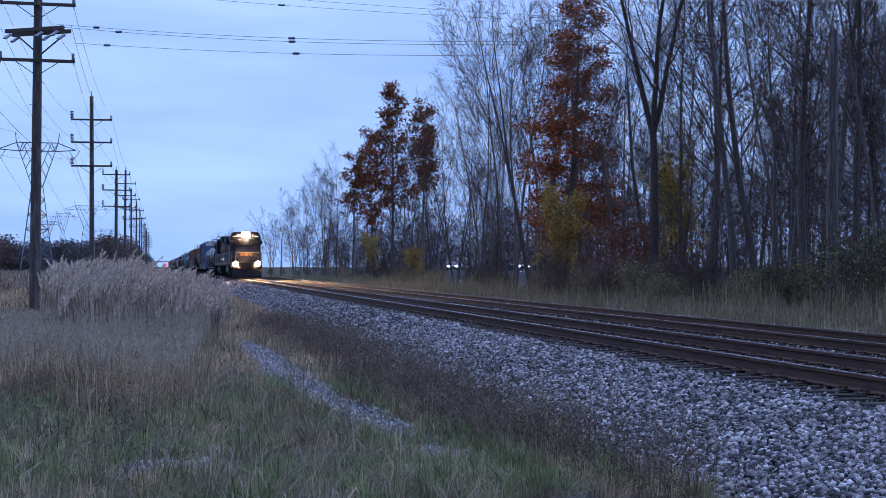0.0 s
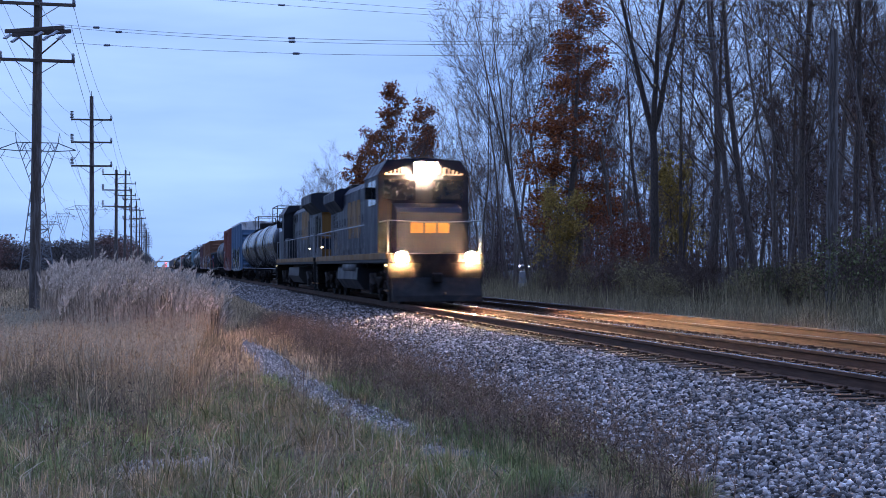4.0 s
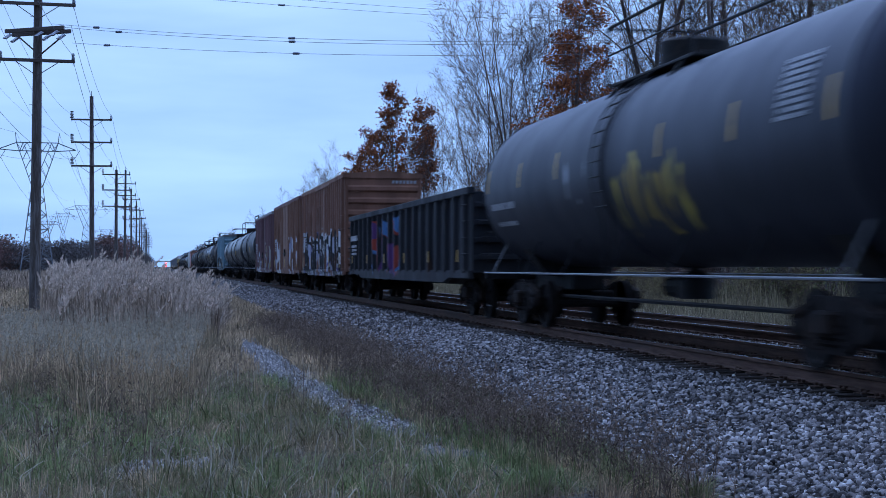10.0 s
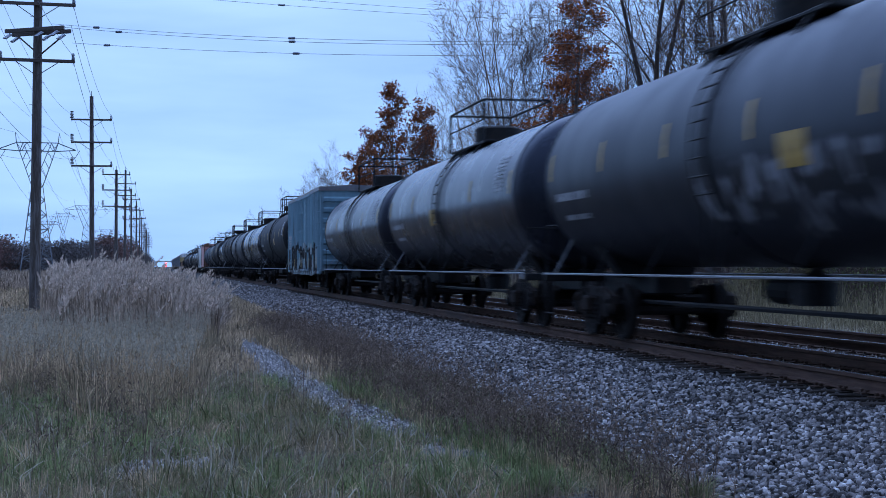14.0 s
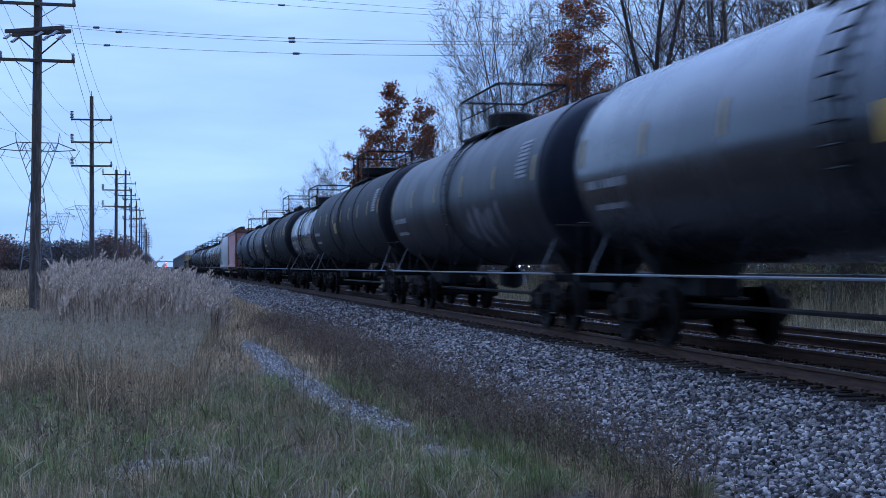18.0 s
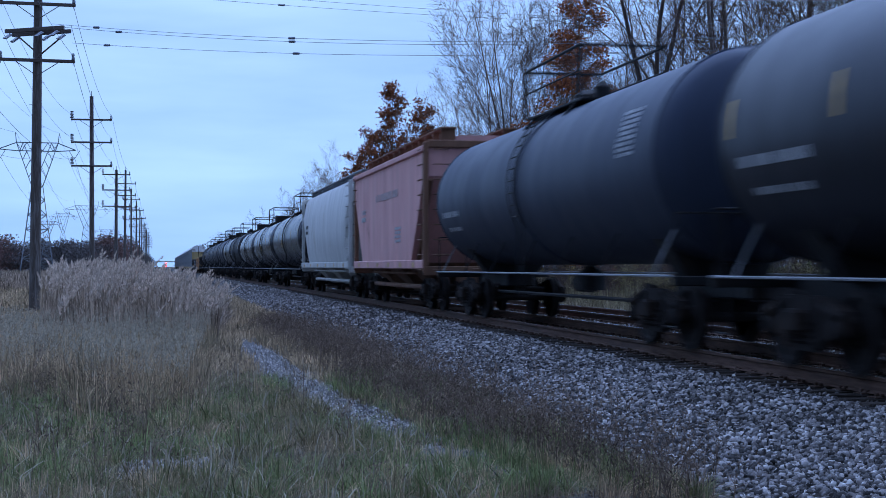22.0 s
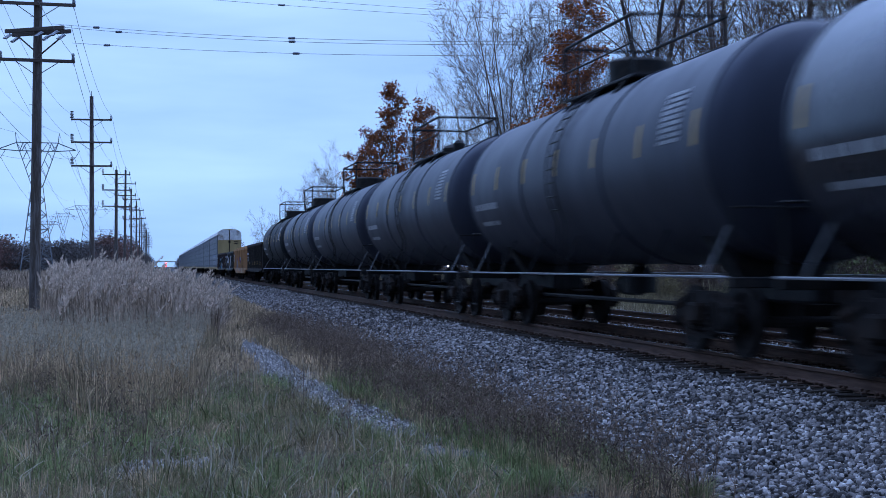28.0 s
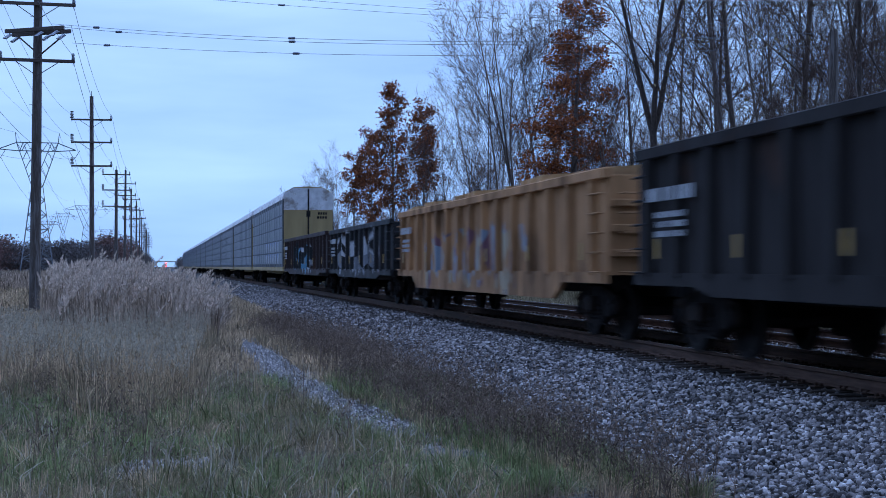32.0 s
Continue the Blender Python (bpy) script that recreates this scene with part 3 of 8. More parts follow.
def pylon(height, width):
    """A lattice tower with a splayed body, a waist and a bridge between two peaks."""
    root = new("transmission_tower")
    r = 0.15
    waist, h1 = width * 0.30, height * 0.62

    def face(z0, w0, z1, w1, n, name):
        s = Shape()
        for i in range(n):
            a, b = i / n, (i + 1) / n
            za, zb = z0 + (z1 - z0) * a, z0 + (z1 - z0) * b
            wa, wb = w0 + (w1 - w0) * a, w0 + (w1 - w0) * b
            ca = [(-wa, -wa, za), (wa, -wa, za), (wa, wa, za), (-wa, wa, za)]
            cb = [(-wb, -wb, zb), (wb, -wb, zb), (wb, wb, zb), (-wb, wb, zb)]
            for j in range(4):
                k = (j + 1) % 4
                s.bar(ca[j], cb[j], r, 4)
                s.bar(ca[j], cb[k], r * 0.6, 4)
                s.bar(ca[k], cb[j], r * 0.6, 4)
                s.bar(cb[j], cb[k], r * 0.6, 4)
        part(name, s, GALV, root)

    face(0, width * 0.5, h1, waist * 0.55, 6, "lattice_body")
    for sx in (-1, 1):
        s = Shape()
        top, bot = (sx * width * 0.62, height * 0.93), (sx * waist * 0.55, h1)
        for dy in (-waist * 0.5, waist * 0.5):
            s.bar((bot[0], dy, bot[1]), (top[0], dy * 0.5, top[1]), r, 4)
            s.bar((bot[0] - sx * waist * 0.9, dy, bot[1]), (top[0] - sx * width * 0.2, dy * 0.5, top[1]), r * 0.7, 4)
            for i in range(5):
                a, b = i / 5, (i + 1) / 5
                s.bar((bot[0] + (top[0] - bot[0]) * a, dy, bot[1] + (top[1] - bot[1]) * a),
                      (bot[0] - sx * waist * 0.9 + (top[0] - sx * width * 0.2 - bot[0] + sx * waist * 0.9) * b, dy * 0.7, bot[1] + (top[1] - bot[1]) * b), r * 0.5, 4)
        s.bar((top[0], 0, top[1]), (top[0] + sx * 0.3, 0, height), r, 4)
        part("fork", s, GALV, root)
    s = Shape()
    for dy in (-0.6, 0.6):
        for z in (height * 0.87, height * 0.93):
            s.bar((-width * 1.15, dy, height * 0.88), (-width * 0.6, dy, z), r * 0.8, 4)
            s.bar((width * 1.15, dy, height * 0.88), (width * 0.6, dy, z), r * 0.8, 4)
            s.bar((-width * 0.62, dy, z), (width * 0.62, dy, z), r * 0.8, 4)
        n = 8
        for i in range(n):
            a, b = -0.62 + 1.24 * i / n, -0.62 + 1.24 * (i + 1) / n
            s.bar((a * width, dy, height * (0.87 if i % 2 else 0.93)), (b * width, dy, height * (0.93 if i % 2 else 0.87)), r * 0.5, 4)
    part("bridge", s, GALV, root)
    for x in (-1.1, 0.0, 1.1):
        st = Shape()
        for sx in (-1, 1):
            st.bar((x * width + sx * 1.6, 0, height * 0.88), (x * width, 0, height * 0.88 - 2.6), 0.09, 5)
        part("string_insulator", st, PORCELAIN, root, "long V-shaped insulator string")
    return root


def build_pylons():
    spots = [(-34.9, 430, 40.5, 9.4), (-42.0, 860, 40.0, 10.5), (-65, 1010, 41, 7.0), (-50, 1400, 40, 10), (-48, 640, 23, 5.5)]
    for x, y, h, w in spots:
        t = pylon(h, w)
        t.matrix_world = pose(x, y, FIELD_Z, 0, 0, 4)
        tagged(t, "grey steel lattice transmission tower standing in the field", "transmission tower", "row of transmission towers")
    for k in (-1.1, 0.0, 1.1):
        w0, w1 = 10.5 * k, 10.5 * k
        wire("transmission_line", (-34.9 + w0 * 0.9, 430, 33), (-42 + w1, 860, 33), 9, 0.05, 20, "high-voltage conductor between lattice towers")
        wire("transmission_line", (-34.9 + w0 * 0.9, 430, 33), (-34 + w1, 60, 33), 9, 0.04, 24, "high-voltage conductor between lattice towers")
    for k in (-0.64, 0.64):
        wire("transmission_line", (-34.9 + 9.4 * k, 430, 40), (-34 + 10.5 * k, 60, 40), 7, 0.03, 24, "thin shield wire over the lattice towers")
        wire("transmission_line", (-34.9 + 9.4 * k, 430, 40), (-42 + 10.5 * k, 860, 40), 7, 0.04, 20, "thin shield wire over the lattice towers")


build_poles()
build_pylons()
stub = tagged(new("wooden_post"), "tall bare weathered wooden pole without crossarms at the wood's edge", "utility pole")
part("pole", Shape().lathe([(-0.5, 0.205), (2, 0.195), (6, 0.17), (10.0, 0.14)], axis="z", n=14).mesh("pole", 40), WOOD_POLE, stub)
stub.matrix_world = pose(22.0, 44.6, -0.87, 0, 0.9, 0)

# ---- trees ----
BARK = surf("grey_bark", (0.135, 0.108, 0.094), 0.9, var=0.4, scale=10, stretch=(3, 3, 0.7), bump=0.6, random_tint=0.3, spec=0.1)
TWIG = surf("bare_twigs", (0.13, 0.090, 0.076), 0.9, var=0.3, scale=4, bump=0, random_tint=0.3, spec=0.08)
LEAF_RUST = surf("rust_oak_leaves", (0.25, 0.080, 0.028), 0.7, var=0.45, scale=1.2, bump=0, island=0.55, sheer=0.4, spec=0.12)
LEAF_BROWN = surf("brown_oak_leaves", (0.21, 0.072, 0.03), 0.7, var=0.4, scale=1.2, bump=0, island=0.5, sheer=0.4, spec=0.12)
LEAF_YELLOW = surf("yellow_green_leaves", (0.33, 0.22, 0.055), 0.7, var=0.4, scale=2, bump=0, island=0.5, sheer=0.35, spec=0.12)
LEAF_RED = surf("dark_red_leaves", (0.17, 0.060, 0.034), 0.7, var=0.4, scale=2, bump=0, island=0.5, sheer=0.3, spec=0.12)
LEAF_GREEN = surf("dull_green_leaves", (0.12, 0.125, 0.055), 0.7, var=0.4, scale=2, bump=0, island=0.5, sheer=0.25, spec=0.12)
LEAF_OLIVE = surf("olive_brown_leaves", (0.25, 0.20, 0.10), 0.75, var=0.4, scale=2, bump=0, island=0.55, sheer=0.25, spec=0.12)


class Grower:
    """Grows a tree: tapering tubes for trunk and limbs, thin ones for the twigs, leaves at the tips."""

    def __init__(self, seed, counts, spread, reach, up, low, twig, fine):
        self.rng = random.Random(seed)
        self.wood, self.twigs = Shape(), Shape()
        self.tips = []
        self.counts, self.spread, self.reach, self.up, self.low, self.twig, self.fine = counts, spread, reach, up, low, twig, fine

    def tube(self, shape, pts, radii, n):
        base = len(shape.v)
        for i, (p, r) in enumerate(zip(pts, radii)):
            d = (pts[min(i + 1, len(pts) - 1)] - pts[max(i - 1, 0)])
            d = d.normalized() if d.length > 1e-6 else Vector((0, 0, 1))
            u = d.orthogonal().normalized()
            w = d.cross(u)
            for k in range(n):
                a = 2 * math.pi * k / n
                shape.v.append(tuple(p + (u * math.cos(a) + w * math.sin(a)) * r))
        for i in range(len(pts) - 1):
            for k in range(n):
                j = (k + 1) % n
                a = base + i * n
                shape.f.append((a + k, a + j, a + n + j, a + n + k))

    def spike(self, p, d, length, r):
        """A twig that bends once on its way."""
        rng = self.rng
        u = d.orthogonal().normalized()
        w = d.cross(u)
        mid = p + d * (length * 0.55)
        q = mid + (d + Vector((rng.gauss(0, 0.2), rng.gauss(0, 0.2), rng.gauss(0.1, 0.2)))) * (length * 0.45)
        s = self.twigs
        b = len(s.v)
        s.v += [tuple(p + u * r), tuple(p - u * r), tuple(mid + w * r), tuple(mid - w * r), tuple(q)]
        s.f += [(b, b + 1, b + 3, b + 2), (b + 2, b + 3, b + 4)]

    def branch(self, p, d, length, r, level):
        rng, counts = self.rng, self.counts
        segs = (9, 5, 3, 2)[level]
        pts, radii = [p.copy()], [r]
        jit = (0.035, 0.085, 0.13, 0.16)[level]
        for i in range(segs):
            d = (d + Vector((rng.gauss(0, jit), rng.gauss(0, jit), rng.gauss(0, jit) + self.up * (0.08 if level else 0.03)))).normalized()
            p = p + d * (length / segs)
            pts.append(p.copy())
            radii.append(max(0.006, r * (1 - 0.84 * (i + 1) / segs)))
        self.tube(self.wood if level < 2 else self.twigs, pts, radii, (8, 5, 3, 3)[level])
        self.tips.append((pts[-1], d))
        if level == 3:
            for _ in range(counts[3]):
                k = rng.uniform(0.1, 1.0)
                i = min(segs - 1, int(k * segs))
                q = pts[i].lerp(pts[i + 1], k * segs - i)
                dd = (d + Vector((rng.gauss(0, 0.45), rng.gauss(0, 0.45), rng.gauss(0.15, 0.35)))).normalized()
                self.spike(q, dd, rng.uniform(0.45, 1.1) * self.twig, self.fine)
            return
        n_child = counts[level]
        lo = (self.low, 0.18, 0.12)[level]
        for c in range(n_child):
            k = lo + (1 - lo) * (c + rng.uniform(0.1, 0.9)) / n_child
            i = min(segs - 1, int(k * segs))
            q = pts[i].lerp(pts[i + 1], k * segs - i)
            axis = (pts[i + 1] - pts[i]).normalized()
            a = rng.uniform(0, 2 * math.pi) + c * 2.4
            u = axis.orthogonal().normalized()
            side = u * math.cos(a) + axis.cross(u) * math.sin(a)
            ang = radians(rng.uniform(*self.spread[level]))
            dd = (axis * math.cos(ang) + side * math.sin(ang)).normalized()
            ln = length * self.reach[level] * rng.uniform(0.65, 1.2) * (1.2 - 0.65 * k if level == 0 else 1.1 - 0.45 * k)
            self.branch(q, dd, ln, max(0.012, radii[i] * rng.uniform(0.28, 0.46)), level + 1)


def leaf_mesh(seed, tips, per_tip, size, spread, zmin=0.0, zmax=99.0):
    """Leaves in loose sprays round the branch tips; some tips have lost theirs."""
    rng = np.random.default_rng(seed)
    pts = np.array([tuple(t[0]) for t in tips if zmin < t[0].z < zmax])
    pts = pts[rng.uniform(0, 1, len(pts)) < 0.85]
    c = np.repeat(pts, per_tip, 0)
    n = len(c)
    c = c + rng.normal(0, spread, (n, 3)) * np.array([1.15, 1.15, 0.75])
    a = rng.normal(0, 1, (n, 3))
    a /= np.linalg.norm(a, axis=1)[:, None]
    b = np.cross(a, rng.normal(0, 1, (n, 3)))
    b /= np.linalg.norm(b, axis=1)[:, None]
    s = size * rng.uniform(0.5, 1.35, (n, 1))
    v = np.stack([c - a * s * 0.5, c + b * s * 0.34, c + a * s * 0.5, c - b * s * 0.34], 1)
    t = np.array([(0, 1, 2), (0, 2, 3)])[None] + 4 * np.arange(n)[:, None, None]
    return v.reshape(-1, 3), t.reshape(-1, 3)


def grow(seed, height, r, counts, spread=((28, 50), (24, 48), (20, 55)), reach=(0.42, 0.48, 0.52), up=0.6, stems=1, tilt=0.16, fork=0.0, low=0.3, twig=1.0, fine=0.0075):
    """A tree's wood, as a Grower: one trunk, several stems from the root, or a trunk that forks at some height."""
    g = Grower(seed, counts, spread, reach, up, low, twig, fine)
    rng = random.Random(seed + 77)
    foot, r0 = Vector((0, 0, -0.4)), r
    if fork:
        pts = [foot + Vector((0.06 * math.sin(i * 1.3), 0.05 * math.sin(i * 2.1), (fork + 0.4) * i / 6)) for i in range(7)]
        g.tube(g.wood, pts, [r * (1.25 if i == 0 else 1 - 0.05 * i) for i in range(7)], 10)
        foot, r0 = pts[-1] - Vector((0, 0, 0.1)), r * 0.62
    for s in range(stems):
        lean = 0.03 if stems == 1 else tilt * rng.uniform(0.6, 1.3)
        a = 2 * math.pi * s / stems + rng.uniform(0, 1)
        d = Vector((math.cos(a) * lean, math.sin(a) * lean, 1)).normalized()
        off = Vector((math.cos(a), math.sin(a), 0)) * (0.15 if stems > 1 and not fork else 0.0)
        g.branch(foot + off, d, (height - fork) * rng.uniform(0.86, 1.0), r0, 0)
    return g


def make_tree(seed, height, r, counts, leaf=None, per_tip=3, leaf_size=0.16, leaf_spread=0.22, zmin=0.0, zmax=99.0, label="", **shape):
    g = grow(seed, height, r, counts, **shape)
    root = new("tree")
    part("trunk", g.wood.mesh("trunk", 60), BARK, root)
    part("crown", g.twigs.mesh("crown"), TWIG, root, "fine bare twigs")
    if leaf:
        v, t = leaf_mesh(seed, g.tips, per_tip, leaf_size, leaf_spread, zmin, zmax)
        soup("leaves", v, t, leaf, "", "", "", root)
    return tagged(root, label, "tree", "trees of the wood")


def lateral(x, px):
    """y of a spot x metres across the line of sight that leaves the track's far end by px (at a focal length of 2541)."""
    return x * (2640.0 / px - 0.197)


def build_trees():
    # templates are 20 m tall, so that a scale gives the height
    bare = [make_tree(10 + i, 20, 0.12 + 0.025 * i, (13, 6, 5, 4), low=0.3, up=0.75, reach=(0.36, 0.46, 0.5), label="tall bare deciduous tree with fine grey twigs in the wood") for i in range(3)]
    fan = [make_tree(30 + i, 20, 0.12, (9, 6, 5, 4), stems=3 + i, tilt=0.17, up=0.55, low=0.25, spread=((14, 32), (18, 40), (20, 55)), reach=(0.46, 0.46, 0.5), twig=1.2,
                     label="bare many-stemmed tree fanning out at the wood's edge") for i in range(2)]
    thin = [make_tree(40 + i, 20, 0.07 + 0.015 * i, (11, 6, 4, 4), up=0.8, low=0.25, spread=((22, 42), (22, 45), (20, 55)), reach=(0.27, 0.48, 0.52), label="slender bare tree deep in the wood") for i in range(3)]
    forked = make_tree(21, 21, 0.23, (10, 6, 5, 5), stems=3, fork=8.2, tilt=0.24, low=0.12, up=0.6, spread=((25, 52), (24, 48), (20, 55)), reach=(0.52, 0.46, 0.5), label="big bare tree forking high above a pale thick trunk")
    oak = make_tree(51, 20, 0.24, (24, 6, 4, 0), up=0.35, low=0.22, spread=((42, 72), (25, 50), (20, 60)), reach=(0.155, 0.5, 0.5), leaf=LEAF_RUST, per_tip=20, leaf_spread=0.22, leaf_size=0.15, zmin=2.5,
                    label="tall oak keeping rust-red autumn leaves")
    oak2 = [make_tree(52 + i, 20, 0.19, (26, 6, 4, 0), leaf=LEAF_BROWN, per_tip=9, leaf_size=0.27, leaf_spread=0.27, zmin=(8.0, 10.0)[i], up=0.9, low=0.3, spread=((22, 44), (22, 45), (20, 55)), reach=(0.19, 0.5, 0.5),
                      label="oak with brown-orange autumn leaves in its upper crown") for i in range(2)]
    yellow = make_tree(63, 20, 0.2, (12, 6, 4, 1), leaf=LEAF_YELLOW, per_tip=9, leaf_size=0.34, leaf_spread=0.5, up=0.7, stems=3, low=0.1, spread=((22, 48), (22, 48), (20, 60)), label="small tree with yellow-green autumn leaves")
    red = make_tree(54, 20, 0.2, (9, 6, 4, 1), leaf=LEAF_RED, per_tip=6, leaf_size=0.40, leaf_spread=0.65, up=0.2, low=0.1, stems=4, tilt=0.4, spread=((35, 70), (25, 55), (20, 60)), reach=(0.5, 0.5, 0.5), label="low dark red autumn shrub under the oaks")
    sparse = make_tree(55, 20, 0.2, (12, 6, 5, 4), leaf=LEAF_OLIVE, per_tip=1, leaf_size=0.14, leaf_spread=0.3, up=0.55, low=0.28, reach=(0.4, 0.46, 0.5), label="bare tree with a few olive leaves remaining")
    kinds = [*bare, *fan, *thin, forked, oak, *oak2, yellow, red, sparse]

    def put(kind, x, px, height, rz=0.0, lean=0.0, wide=1.0):
        y = lateral(x, px - 283)
        k = height / 20
        copy_thing(kind, Matrix.Translation((x, y, -0.85)) @ pose(0, 0, 0, lean, 0, rz) @ Matrix.Diagonal((k * wide, k * wide, k, 1)))

    # trees that stand out along the edge of the wood
    put(forked, 24.5, 1158, 21.5, 115, 0)
    put(oak, 23.5, 1002, 19.5, 10, 0, 1.2)
    put(oak, 25.5, 1028, 17.0, 200, 0, 1.3)
    put(oak2[0], 24, 694, 20.6, 0)
    put(oak2[0], 25.5, 662, 17.8, 140)
    put(oak2[1], 23.5, 624, 17.2, 80, 0, 1.1)
    put(oak2[1], 26, 748, 19.3, 200)
    put(yellow, 21.5, 992, 6.0, 0)
    put(yellow, 27, 1195, 7.5, 70, 0, 0.8)
    put(yellow, 24, 655, 5.5, 30)
    put(yellow, 23, 735, 3.6, 130)
    put(red, 23.2, 1092, 4.4, 0)
    put(red, 24.5, 1125, 4.0, 200)
    put(fan[0], 24, 908, 19.5, 20)
    put(fan[1], 25, 945, 21.5, 110)
    put(fan[1], 24.5, 806, 14.0, 130)
    put(fan[0], 23.5, 856, 15.5, 210)
    put(fan[0], 27, 765, 14.5, 300)
    put(bare[1], 26, 955, 19.0, 60)
    put(fan[1], 26, 720, 16.0, 250)
    put(fan[1], 24, 575, 14.5, 45)
    put(fan[0], 24, 598, 15.5, 200)
    put(bare[0], 24.5, 545, 15.2, 10)
    put(fan[0], 24, 520, 13.5, 80)
    put(bare[2], 24, 497, 13.8, 300)
    put(fan[1], 25, 480, 13.0, 160)
    put(bare[1], 25, 462, 12.0, 100)
    put(fan[0], 27, 398, 15.5, 0, 0, 1.5)
    put(bare[1], 27, 336, 17.0, 40, 0, 1.5)
    put(sparse, 26, 1250, 21.0, 0)
    put(sparse, 27, 1345, 21.5, 100)
    put(bare[2], 25, 1470, 20.5, 220)
    put(bare[1], 28, 1265, 22.0, 160)
    put(thin[1], 26, 1400, 21.0, 30)
    put(thin[0], 25, 1560, 20.0, 30)
    put(sparse, 26, 1425, 21.0, 200)
    put(sparse, 25.5, 1545, 21.5, 300)
    put(bare[2], 26, 1300, 22.5, 20)
    put(bare[0], 27, 1205, 21.0, 70)
    put(bare[1], 25.5, 1510, 21.0, 150)
    put(fan[0], 25, 1385, 16.0, 60)
    put(fan[1], 26, 1098, 15.0, 10)
    rng = random.Random(9)
    # the wood behind, thinning out away from the line
    count = 160
    for i in range(count):
        x = 26.5 + 34 * rng.random() ** 1.3
        px = 455 + 1190 * ((i + rng.random()) / count) ** 0.85
        if px < 640:
            x = 25 + 12 * rng.random()
        if min(abs(px - 801), abs(px - 926)) < 10 and x < 46:
            continue
        kind = rng.choice(thin * 3 + bare + [sparse])
        height = rng.uniform(7, 12) if px < 620 else rng.uniform(7, 14) if px < 840 else rng.uniform(9, 18.5) if px < 1120 else rng.uniform(9, 20.5)
        put(kind, x, px, height, rng.uniform(0, 360), rng.uniform(-2.5, 2.5), rng.uniform(0.9, 1.3))
    for k in kinds:
        for o in (*k.children_recursive, k):
            bpy.data.objects.remove(o)


build_trees()

# ---- far woods and field edge ----


def far_wood(name, x0, x1, y0, y1, h0, h1, count, material, label, seed):
    """A distant belt of trees: many small uneven clumps on stems."""
    rng = np.random.default_rng(seed)
    c = np.stack([rng.uniform(x0, x1, count), rng.uniform(y0, y1, count), np.zeros(count)], 1)
    hh = rng.uniform(h0, h1, count)
    vs, ts, n = [], [], 0
    for (x, y, _), h in zip(c, hh):
        k = 800
        q = rng.normal(0, 1, (k, 3))
        q *= (rng.uniform(0.25, 1, (k, 1)) ** 0.5) / np.linalg.norm(q, axis=1)[:, None]
        p = q * np.array([h * 0.38, h * 0.38, h * 0.5]) + np.array([x, y, FIELD_Z + h * 0.5])
        low = k // 3
        p[:low] = rng.uniform(-1, 1, (low, 3)) * np.array([h * 0.42, h * 0.42, h * 0.24]) + np.array([x, y, FIELD_Z + h * 0.24])
        a = rng.normal(0, 1, (k, 3))
        b = rng.normal(0, 1, (k, 3))
        s = h * 0.028
        v = np.stack([p, p + a * s, p + b * s], 1).reshape(-1, 3)
        vs.append(v)
        ts.append(np.arange(len(v)).reshape(-1, 3) + n)
        n += len(v)
    soup(name, np.concatenate(vs), np.concatenate(ts), material, label, "trees")


FAR_BROWN = surf("far_brown_wood", (0.17, 0.105, 0.09), 0.9, spec=0.0, var=0.45, scale=0.05, bump=0, island=0.35)
FAR_GREY = surf("far_grey_wood", (0.125, 0.11, 0.105), 0.9, spec=0.0, var=0.35, scale=0.05, bump=0, island=0.35)
far_wood("far_trees", -190, -62, 640, 760, 10, 14, 210, FAR_BROWN, "distant belt of brown autumn trees across the field", 1)
far_wood("far_trees", -62, -20, 640, 760, 10, 16, 110, FAR_GREY, "distant belt of grey-brown trees behind the poles", 2)
far_wood("far_trees", -82, -67, 650, 720, 15, 18.5, 16, FAR_BROWN, "tall rounded clump of brown trees in the distant belt", 11)
far_wood("far_trees", -27, -13, 650, 720, 14, 17.5, 22, FAR_BROWN, "tall rounded clump of brown trees behind the poles", 12)
far_wood("far_trees", -14, -8, 700, 1500, 8, 12, 60, FAR_GREY, "distant trees along the line's far end", 3)


def stick_wood(name, x0, x1, y0, y1, count, material, label, seed):
    """The depth of a leafless wood: many slender saplings and young trees, joined."""
    rng = np.random.default_rng(seed)
    moulds = []
    for k in range(4):
        g = grow(700 + k, 10, 0.05, (8, 3, 2, 3), fine=0.02, low=0.06, up=0.7, spread=((22, 48), (24, 50), (20, 60)), reach=(0.3, 0.5, 0.55), twig=0.9)
        vs = np.array(g.wood.v + g.twigs.v)
        fs = g.wood.f + [tuple(i + len(g.wood.v) for i in f) for f in g.twigs.f]
        ts = np.array([(f[0], f[i], f[i + 1]) for f in fs for i in range(1, len(f) - 1)])
        moulds.append((vs, ts))
    vs, ts, n = [], [], 0
    for i in range(count):
        x, y = rng.uniform(x0, x1), rng.uniform(y0, y1)
        # glades through which the back road shows
        sight = 283 + 2640 * x / (y + 0.197 * x)
        if min(abs(sight - 801), abs(sight - 926)) < 14 and x < 47:
            continue
        v, t = moulds[i % 4]
        a, k = rng.uniform(0, 6.28), rng.uniform(0.35, 1.15)
        turn = np.array([(math.cos(a), -math.sin(a), 0), (math.sin(a), math.cos(a), 0), (0, 0, 1)])
        vs.append((v @ turn.T) * np.array([k * 1.5, k * 1.5, k]) + np.array([x, y, -0.9]))
        ts.append(t + n)
        n += len(v)
    soup(name, np.concatenate(vs), np.concatenate(ts), material, label, "trees")


